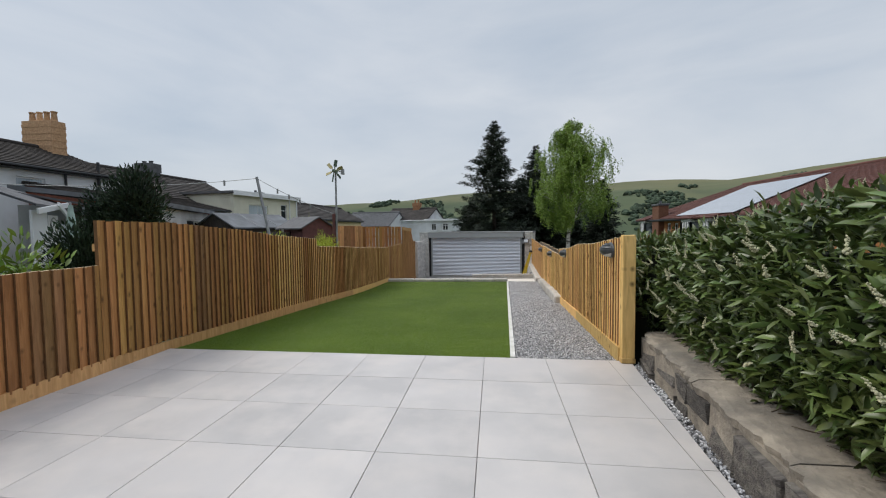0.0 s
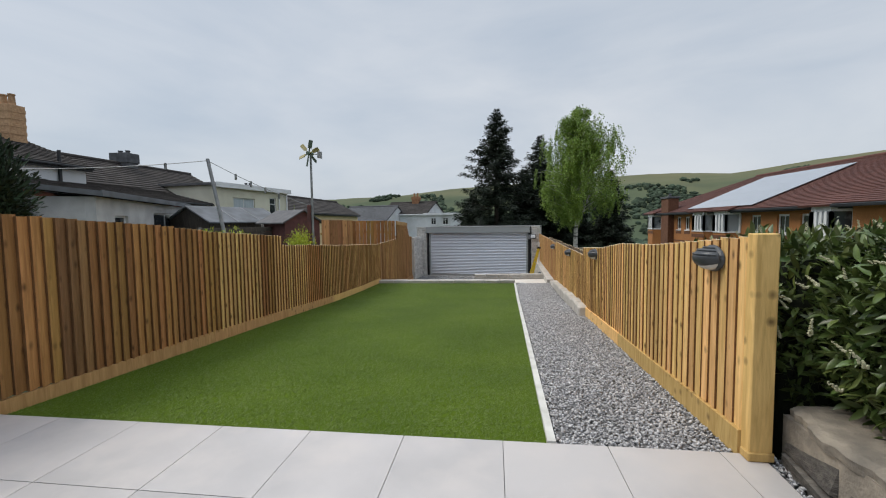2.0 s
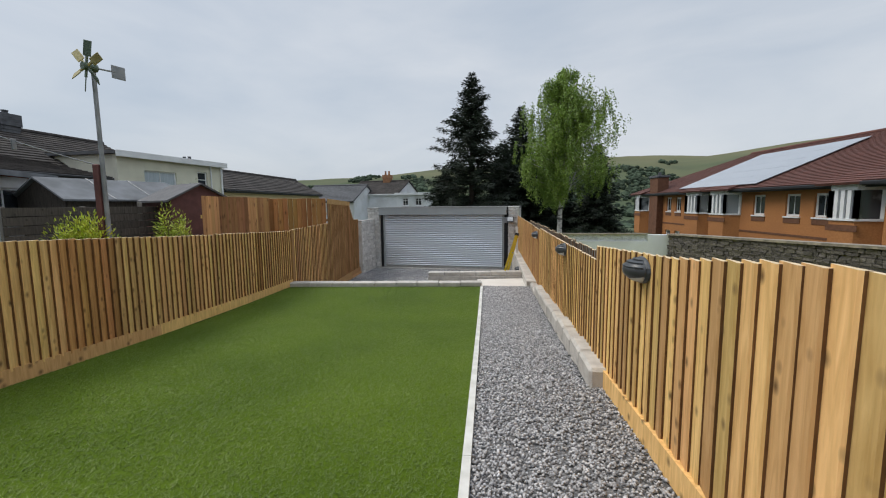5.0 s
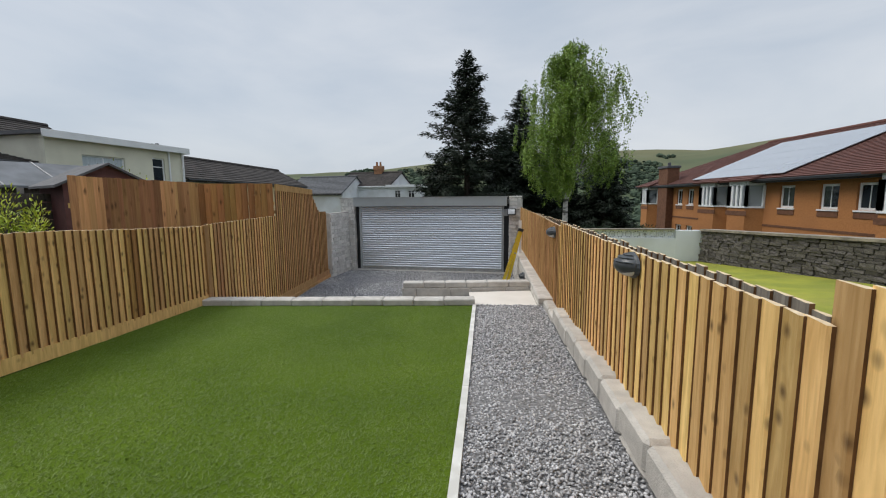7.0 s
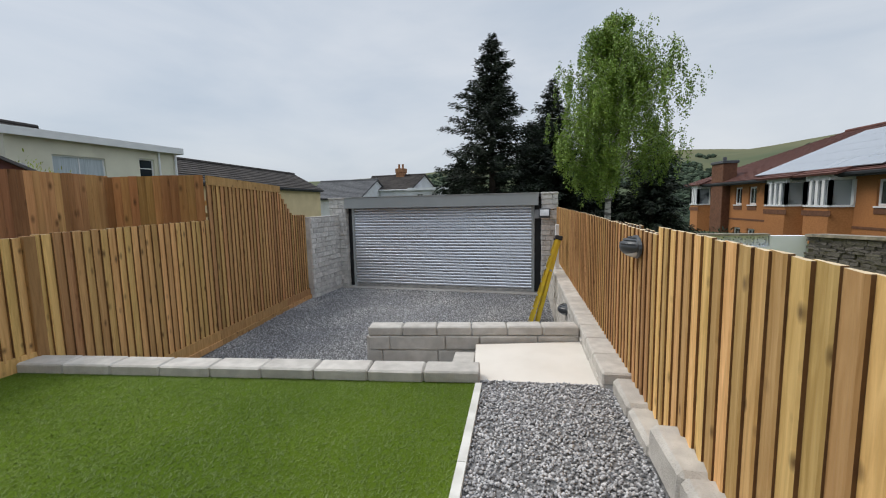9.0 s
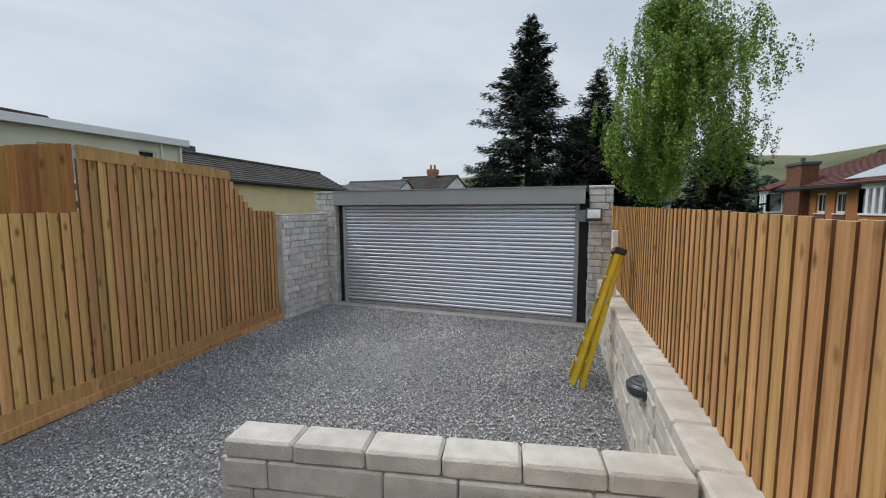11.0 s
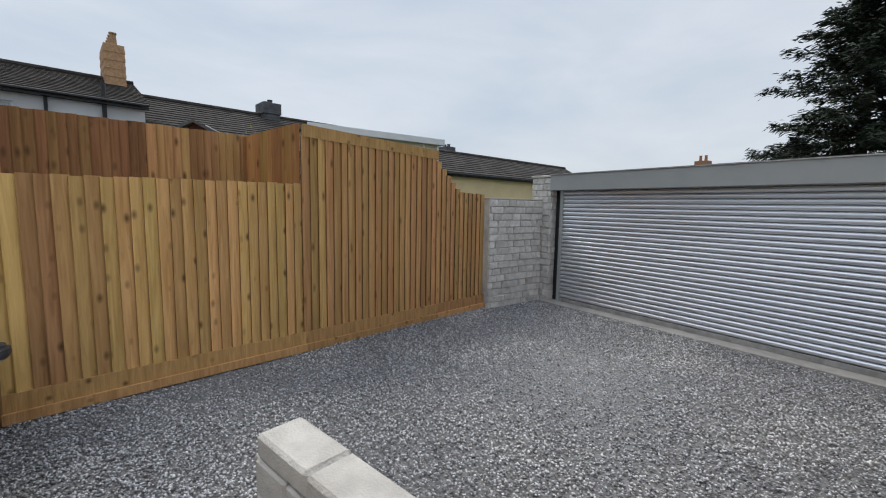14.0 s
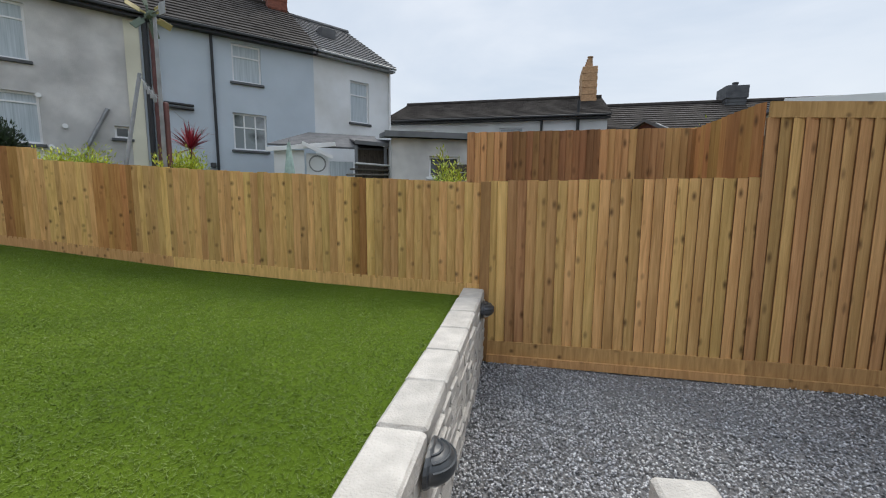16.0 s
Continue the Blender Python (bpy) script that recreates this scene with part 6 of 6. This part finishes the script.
spruce(0.1, 35.6, -1.6, 10.35, 4.15, 1, "tall dark spruce with drooping limbs", gap=0.25, fine=1.8)
spruce(4.1, 41.2, -1.6, 9.2, 3.6, 2, "dark pine behind the birch", gap=0.5, fine=1.5)
spruce(2.6, 39.0, -1.6, 6.0, 2.6, 3, "dark dense conifer between two taller trees", gap=0.1)
spruce(-1.9, 37.5, -1.6, 3.6, 2.4, 4, "short dark conifer beside the spruce", gap=0.1)
spruce(6.5, 38.0, -1.6, 4.8, 3.0, 5, "broad dark conifer behind the birch", gap=0.05)
spruce(9.0, 36.0, -1.6, 5.2, 2.2, 6, "dark conifer partly hidden by the birch", gap=0.1)
spruce(4.4, 36.5, -1.6, 4.2, 3.0, 7, "broad dark conifer behind the garage", gap=0.05)


def birch():
    rng = np.random.default_rng(23)
    x, y, z0 = 5.38, 30.6, -1.6
    t = thing("birch_tree", "fresh green silver birch with weeping branchlets and a white trunk", "tree", m=pose(x, y, z0))
    bm = bmesh.new()
    pts = [(0, 0, 0), (0.02, 0, 2.2), (0.12, 0.05, 4.2), (0.2, 0.1, 6.6), (0.1, 0.1, 9.2), (0.2, 0, 10.6)]
    rs = [0.17, 0.13, 0.10, 0.07, 0.04, 0.012]
    for (a, b), (r0, r1) in zip(zip(pts, pts[1:]), zip(rs, rs[1:])):
        cyl(bm, a, b, r0, r1, 9, False)
    limbs = []
    for i in range(165):
        h = rng.uniform(3.0, 10.2)
        a = rng.uniform(0, 6.283)
        wide = lerp(h, (3.0, 4.5, 6.5, 8.5, 10.4), (2.2, 3.05, 2.65, 1.45, 0.25)) * rng.uniform(0.4, 1.08) * (1.15 if math.cos(a) > 0.4 else 0.92)
        base = np.array([lerp(h, [p[2] for p in pts], [p[0] for p in pts]), 0.05, h])
        tip = base + (math.cos(a) * wide, math.sin(a) * wide, wide * rng.uniform(0.15, 0.75))
        mid = (base + tip) / 2 + (0, 0, 0.12 * wide)
        limbs.append((base, mid, tip))
        cyl(bm, base, mid, 0.03, 0.018, 5, False)
        cyl(bm, mid, tip, 0.018, 0.006, 5, False)
    for b_, tp in (((0.02, 0, 2.2), (0.9, 0.1, 4.6)), ((0.05, 0, 2.8), (-0.7, 0.2, 5.0))):
        cyl(bm, b_, tp, 0.06, 0.03, 7, False)
    part("trunk", bm, M_BIRCHBARK, t)
    lv = np.array([(0, 0, 0), (-0.36, 0.45, 0), (0, 1, 0), (0.36, 0.45, 0)])
    lf = np.array([(0, 1, 2), (0, 2, 3)])
    P, A, S = [], [], []
    for base, mid, tip in limbs:
        for _ in range(int(rng.integers(14, 21))):
            s = rng.uniform(0.3, 1.05)
            o = (base + (mid - base) * s * 2 if s < 0.5 else mid + (tip - mid) * (s - 0.5) * 2) + rng.normal(0, 0.12, 3)
            fall = rng.uniform(0.35, 1.5) * (1.0 if base[2] < 7.5 else 0.55)
            sway = rng.normal(0, 0.16, 2)
            k = int(fall * 58)
            for q in rng.random(k):
                P.append(o + (sway[0] * q, sway[1] * q, -fall * q + 0.15) + rng.normal(0, 0.05, 3))
                A.append(rng.normal(0, 0.6, 3) + (0, 0, -0.7))
                S.append(rng.uniform(0.055, 0.105))
    v, f = scattered(lv, lf, np.array(P), frames(np.array(A), rng, 1.0), np.array(S))
    stuff("crown", v, f, M_BIRCHLEAF, "", "", t)


birch()


def shrub(x, y, z0, rx, ry, h, n, size, mat, seed, label, name="shrub", upright=0.4):
    """A leafy bush: thin stems, and leaves in uneven clumps over a rounded mass."""
    rng = np.random.default_rng(seed)
    t = thing(name, label, "shrub", m=pose(x, y, z0))
    c = rng.normal(0, 1, (14, 3))
    c = c / np.linalg.norm(c, axis=1, keepdims=True) * rng.uniform(0.35, 0.8, (14, 1)) * (rx, ry, h * 0.45) + (0, 0, h * 0.55)
    bm = bmesh.new()
    for p in c:
        cyl(bm, (p[0] * 0.2, p[1] * 0.2, 0), p, 0.02, 0.006, 5, False)
    part("stems", bm, M_TWIG, t)
    k = rng.integers(0, 14, n)
    d = rng.normal(0, 1, (n, 3))
    d /= np.linalg.norm(d, axis=1, keepdims=True)
    pos = c[k] + d * rng.uniform(0.35, 1.0, (n, 1)) * (rx * 0.48, ry * 0.48, h * 0.28)
    v, f = scattered(LEAF_V, LEAF_F, pos, frames(d + (0, 0, upright) + rng.normal(0, 0.4, (n, 3)), rng), rng.uniform(size * 0.6, size * 1.3, n))
    stuff("leaves", v, f, mat, "", "", t)


shrub(-4.75, 4.6, -0.3, 0.7, 0.7, 2.2, 42000, 0.07, M_CYPRESS, 31, "dense dark green cypress bush behind the fence", upright=0.7)
shrub(-4.3, 2.9, 0.0, 0.5, 0.6, 1.42, 2200, 0.10, M_BIRCHLEAF, 32, "yellow-green climber over the low fence")
shrub(-4.35, 2.1, 0.0, 0.5, 0.8, 1.25, 2200, 0.10, M_BIRCHLEAF, 33, "green leafy bush behind the low fence")
shrub(-4.4, 7.6, -0.3, 0.5, 1.0, 1.50, 16000, 0.05, M_LIME, 34, "bright yellow-green shrub showing over the fence")
shrub(-4.1, 9.9, -0.4, 0.36, 0.4, 1.52, 8000, 0.05, M_LIME, 35, "yellow-green bush at the foot of the turbine pole")
shrub(-5.65, 13.25, -0.6, 0.32, 0.32, 1.98, 2600, 0.065, M_LIME, 36, "slender yellow-leaved sapling behind the fence")
shrub(-8.0, 17.75, -0.8, 0.5, 0.5, 2.75, 2600, 0.07, M_LIME, 37, "green tree top showing over the screen fence")


# Bushes are added, unseen, to make the screen block holes look dark.
for sx, sy, k in ((3.2, 23.1, 41), (4.9, 23.0, 42), (6.4, 22.9, 43)):
    shrub(sx, sy, -1.6, 1.0, 0.5, 1.62, 3200, 0.10, M_CYPRESS, k, "added evergreen bush that darkens the holes of the pierced wall")


def cordyline():
    rng = np.random.default_rng(3)
    t = thing("cordyline", "spiky red cordyline plant", "plant", m=pose(-8.9, 5.4, 1.65))
    bm = bmesh.new()
    cyl(bm, (0, 0, -2.1), (0, 0, 0.1), 0.05, 0.04)
    part("stem", bm, M_TWIG, t)
    n = 90
    tv = np.array([(-0.03, 0, 0), (0.03, 0, 0), (0.03, 0.5, 0.02), (0, 1, -0.06), (-0.03, 0.5, 0.02)])
    tf = np.array([(0, 1, 2), (0, 2, 4), (4, 2, 3)])
    ax = rng.normal(0, 0.6, (n, 3)) + (0, 0, 0.75)
    v, f = scattered(tv, tf, np.tile((0, 0, 0.08), (n, 1)), frames(ax, rng, 0.2), rng.uniform(0.55, 0.85, n))
    stuff("leaves", v, f, M_CORDY, "", "", t)


cordyline()


# ---- poles, turbine, sheds and clutter behind the boundary ----
def turbine():
    t = thing("wind_turbine", "home-made windmill with six flat blades on a steel pole", "windmill", m=pose(-3.84, 9.88, -0.4))
    bm = bmesh.new()
    cyl(bm, (0, 0, 0), (0, 0, 3.13), 0.028, 0.022, 10)
    part("pole", bm, M_GALV, t)
    bm = bmesh.new()
    box(bm, -0.10, -0.04, 0, -0.03, 0.03, 2.1, 0.01)
    part("support_post", bm, M_RUST, t, "dark rusty support post")
    hub = new("rotor")
    hub.parent = t
    hub.matrix_basis = pose(0.0, -0.08, 3.15, 0, 0, -18) @ Matrix.Scale(0.82, 4)
    bm = bmesh.new()
    cyl(bm, (0, -0.05, 0), (0, 0.12, 0), 0.05, n=12)
    part("hub", bm, M_GREENFLAP, hub)
    for i in range(6):
        bm = bmesh.new()
        mm = pose(0, 0, 0, 0, 60 * i + 14, 0)
        box(bm, -0.012, -0.012, 0.03, 0.012, 0.012, 0.14, 0, mm)
        box(bm, -0.05, -0.006, 0.13, 0.05, 0.006, 0.33, 0.004, mm @ pose(0, 0, 0, 0, 0, 28))
        part("blade", bm, M_FLAP if i in (1, 4, 5) else M_GREENFLAP, hub)
    bm = bmesh.new()
    cyl(bm, (0, 0.05, 0), (0, 0.34, 0.02), 0.012, n=6)
    box(bm, -0.006, 0.30, -0.07, 0.006, 0.48, 0.11, 0.004)
    part("tail_vane", bm, M_GALV, hub)


turbine()
bm = bmesh.new()
cyl(bm, (-4.35, 8.2, -0.5), (-4.99, 8.29, 2.45), 0.034, 0.028, 10)
tagged(part("washing_line_pole", bm, M_GALV), "leaning grey washing line pole behind the fence", "pole")


def washing_line():
    w = thing("washing_line", "sagging washing line hung with clothes pegs", "washing line", m=pose(-4.99, 8.29, 2.42))
    for end, sag in (((1.07, 1.56, -0.72), 0.05), ((-5.25, -3.3, -0.1), 0.22)):
        pts = [Vector(end) * (i / 14) - Vector((0, 0, sag * 4 * (i / 14) * (1 - i / 14))) for i in range(15)]
        vs, fs = [], []
        side_ = Vector((-end[1], end[0], 0)).normalized() * 0.006
        for q in pts:
            vs += [q + side_, q + Vector((0, 0, 0.006)), q - side_, q - Vector((0, 0, 0.006))]
        for i in range(14):
            fs += [(4 * i + k, 4 * i + (k + 1) % 4, 4 * i + 4 + (k + 1) % 4, 4 * i + 4 + k) for k in range(4)]
        part("cord", mesh("cord", vs, fs, M_GALV), None, w)
        for i in ((3, 5, 7, 9) if end[0] > 0 else (1, 10)):
            bm = bmesh.new()
            box(bm, -0.012, -0.02, -0.09, 0.012, 0.02, 0.02, 0.003, Matrix.Translation(pts[i].lerp(pts[i + 1], 0.4 if i % 2 else 0.1)))
            part("peg", bm, M_GALV, w)


washing_line()
bm = bmesh.new()
box(bm, -0.07, -0.07, 0, 0.07, 0.07, 1.55, 0.015)
tagged(part("weathered_post", bm, M_WOOD_GREY, m=pose(-4.25, 2.75, -0.05, 2, -1, 12)), "weathered grey gate post among climbers", "post")


def slat_fence(a, b, z0, top, label, rows):
    L = math.dist(a, b)
    f = thing("slatted_fence", label, "fence", m=frame_of(a, b))
    rng = random.Random(int(L * 100))
    for i in range(rows):
        z = z0 + (top - z0) * i / rows
        bm = bmesh.new()
        box(bm, 0, rng.uniform(-0.012, 0.012), z + 0.008, L, 0.03, z + (top - z0) / rows - 0.008, 0.004)
        part("slat", bm, M_WOOD_OLD, f)
    for x in np.arange(0.05, L, 1.6):
        bm = bmesh.new()
        box(bm, x - 0.04, 0.034, z0 - 0.3, x + 0.04, 0.11, top + rng.uniform(0.0, 0.12), 0.006)
        part("post", bm, M_WOOD_GREY, f)


slat_fence((-8.3, 12.4), (-8.3, 17.2), -0.4, 1.22, "dark weathered horizontal board fence", 9)


def shed(a, b, depth, z0, eave, ridge, label, roofmat=M_FELT, wall=M_WOOD_DARK):
    L = math.dist(a, b)
    s = thing("shed", label, "shed", m=frame_of(a, b))
    for x in (0, L - 0.05):
        bm = bmesh.new()
        vs = [(x, 0, z0), (x, depth, z0), (x, depth, eave), (x, depth / 2, ridge), (x, 0, eave)]
        p = [bm.verts.new(v) for v in vs]
        q = [bm.verts.new((v[0] + 0.05, v[1], v[2])) for v in vs]
        bm.faces.new(p)
        bm.faces.new(q[::-1])
        for i in range(5):
            bm.faces.new((p[i], p[(i + 1) % 5], q[(i + 1) % 5], q[i]))
        part("gable", bm, wall, s)
    for y0 in (0, depth - 0.05):
        bm = bmesh.new()
        box(bm, 0.052, y0, z0, L - 0.052, y0 + 0.05, eave)
        part("side", bm, wall, s)
    for y0, y1 in ((-0.15, depth / 2), (depth + 0.15, depth / 2)):
        bm = bmesh.new()
        zl = eave - 0.15 * (ridge - eave) / (depth / 2)
        prism(bm, [(-0.12, y0), (L + 0.12, y0), (L + 0.12, y1), (-0.12, y1)] if y0 < y1 else [(-0.12, y1), (L + 0.12, y1), (L + 0.12, y0), (-0.12, y0)],
              [zl, zl, ridge, ridge] if y0 < y1 else [ridge, ridge, zl, zl], [zl + 0.05, zl + 0.05, ridge + 0.05, ridge + 0.05] if y0 < y1 else [ridge + 0.05, ridge + 0.05, zl + 0.05, zl + 0.05])
        part("roof", bm, roofmat, s)
    for x in (L * 0.33, L * 0.66):
        bm = bmesh.new()
        cyl(bm, (x, -0.16, eave - 0.02), (x, depth / 2, ridge + 0.06), 0.016, n=6)
        part("roof_batten", bm, M_GALV, s, "pale roof batten")


shed((-10.4, 15.6), (-9.5, 19.0), 2.2, -0.8, 1.45, 2.0, "weathered timber shed with a grey sheet roof", M_ZINC, M_WOOD_OLD)
shed((-6.83, 17.05), (-8.23, 17.85), 1.5, -0.8, 1.4, 1.8, "small red-brown timber shed with a felt roof", M_FELT, M_RUST)


def yard_clutter():
    """Lean-to covers and the folded parasol behind the fence, before the terrace."""
    s = thing("lean_to_cover", "ramshackle patched lean-to roofs with white barge boards", "lean-to", m=frame_of((-9.3, 7.3), (-12.0, 11.3)))

    def piece(name, x0, y0, z0, x1, y1, z1, mat, rx=0.0, ry=0.0, label=""):
        bm = bmesh.new()
        cx, cy, cz = (x0 + x1) / 2, (y0 + y1) / 2, (z0 + z1) / 2
        box(bm, x0 - cx, y0 - cy, z0 - cz, x1 - cx, y1 - cy, z1 - cz, 0.004, pose(cx, cy, cz, rx, ry, 0))
        part(name, bm, mat, s, label)

    def slope(x0, x1, x2, x3, y0, y1, za, zb, mat, label):
        bm = bmesh.new()
        prism(bm, [(x0, y0), (x1, y0), (x3, y1), (x2, y1)], [za, za, zb, zb], [za + 0.05, za + 0.05, zb + 0.05, zb + 0.05])
        part("cover_sheet", bm, mat, s, label)

    slope(0.15, 3.4, 1.3, 3.4, 0.0, 1.6, 1.86, 2.44, M_SLATE, "dark slate lean-to slope")
    slope(2.5, 5.25, 2.5, 5.1, -0.25, 1.3, 2.0, 2.3, M_FELT, "felted lean-to slope")
    slope(5.3, 6.7, 5.3, 6.7, -0.1, 0.9, 1.78, 1.98, M_WHITEWALL, "pale sheet cover")
    piece("barge_board", 0.1, -0.05, 1.80, 1.95, -0.01, 1.92, M_WHITE, 0, -7)
    piece("barge_board", 1.0, -0.12, 1.72, 1.9, -0.08, 1.82, M_WHITE, 0, 24)
    piece("barge_board", 2.45, -0.31, 1.93, 5.3, -0.27, 2.04, M_ZINC, 0, 2)
    piece("barge_board", 5.25, -0.16, 1.74, 6.75, -0.12, 1.83, M_WHITE, 0, -2)
    for x0, x1, z1, mat in ((0.3, 1.1, 1.78, M_WHITE), (1.15, 1.75, 1.70, M_WHITEWALL), (1.8, 2.45, 1.50, M_CURTAIN), (2.55, 5.1, 1.93, M_WOOD_OLD), (5.3, 5.55, 1.74, M_WHITE)):
        piece("panel", x0, 0.12, -0.42, x1, 0.17, z1, mat)
    for x in (2.5, 3.35, 5.18, 5.75, 6.6):
        piece("prop", x - 0.04, -0.24, -0.42, x + 0.04, -0.17, 1.95 if x < 5.3 else 1.76, M_WHITE if x > 5 else M_ZINC)
    for z, y0 in ((1.12, -0.5), (1.24, -0.42), (1.36, -0.55)):
        piece("stacked_plank", 2.2 + (z - 1.12), y0, z, 4.9, y0 + 0.3, z + 0.04, M_WHITEWALL if z > 1.3 else M_WOOD_GREY, 0, 1.5 * (z - 1.2) * 10)
    for x in (2.7, 4.5):
        piece("trestle", x - 0.05, -0.45, -0.42, x + 0.05, -0.35, 1.14, M_WOOD_OLD)
    win = new("window")
    win.parent = s
    bm = bmesh.new()
    for x0, z0, x1, z1 in ((5.6, 1.55, 6.55, 1.62), (5.6, 0.9, 6.55, 0.97), (5.6, 0.97, 5.67, 1.55), (6.48, 0.97, 6.55, 1.55), (6.03, 0.97, 6.11, 1.55)):
        box(bm, x0, 0.1, z0, x1, 0.17, z1)
    part("window_frame", bm, M_WHITE, win)
    bm = bmesh.new()
    box(bm, 5.66, 0.13, 0.96, 6.49, 0.14, 1.56)
    part("pane", bm, M_GLASS, win)
    bm = bmesh.new()
    bmesh.ops.create_circle(bm, segments=20, radius=0.24)
    bmesh.ops.create_circle(bm, segments=20, radius=0.2)
    bmesh.ops.bridge_loops(bm, edges=bm.edges[:])
    bmesh.ops.transform(bm, verts=bm.verts, matrix=pose(1.45, 0.112, 1.42, 90, 0, 0))
    part("round_trim", bm, M_GALV, s, "grey round trim on the white panel")
    p = thing("parasol", "closed pale green garden parasol", "parasol", m=pose(-9.35, 8.1, -0.42))
    bm = bmesh.new()
    cyl(bm, (0, 0, 0), (0, 0, 2.4), 0.02, n=8)
    part("pole", bm, M_GALV, p)
    bm = bmesh.new()
    cyl(bm, (0, 0, 1.3), (0, 0, 2.33), 0.22, 0.04, 9)
    for i, v in enumerate(bm.verts):
        if v.co.z < 1.6:
            v.co.x *= 1.25 if i % 2 else 0.75
            v.co.y *= 1.25 if i % 2 else 0.75
    part("canopy", bm, M_TEAL, p)


yard_clutter()
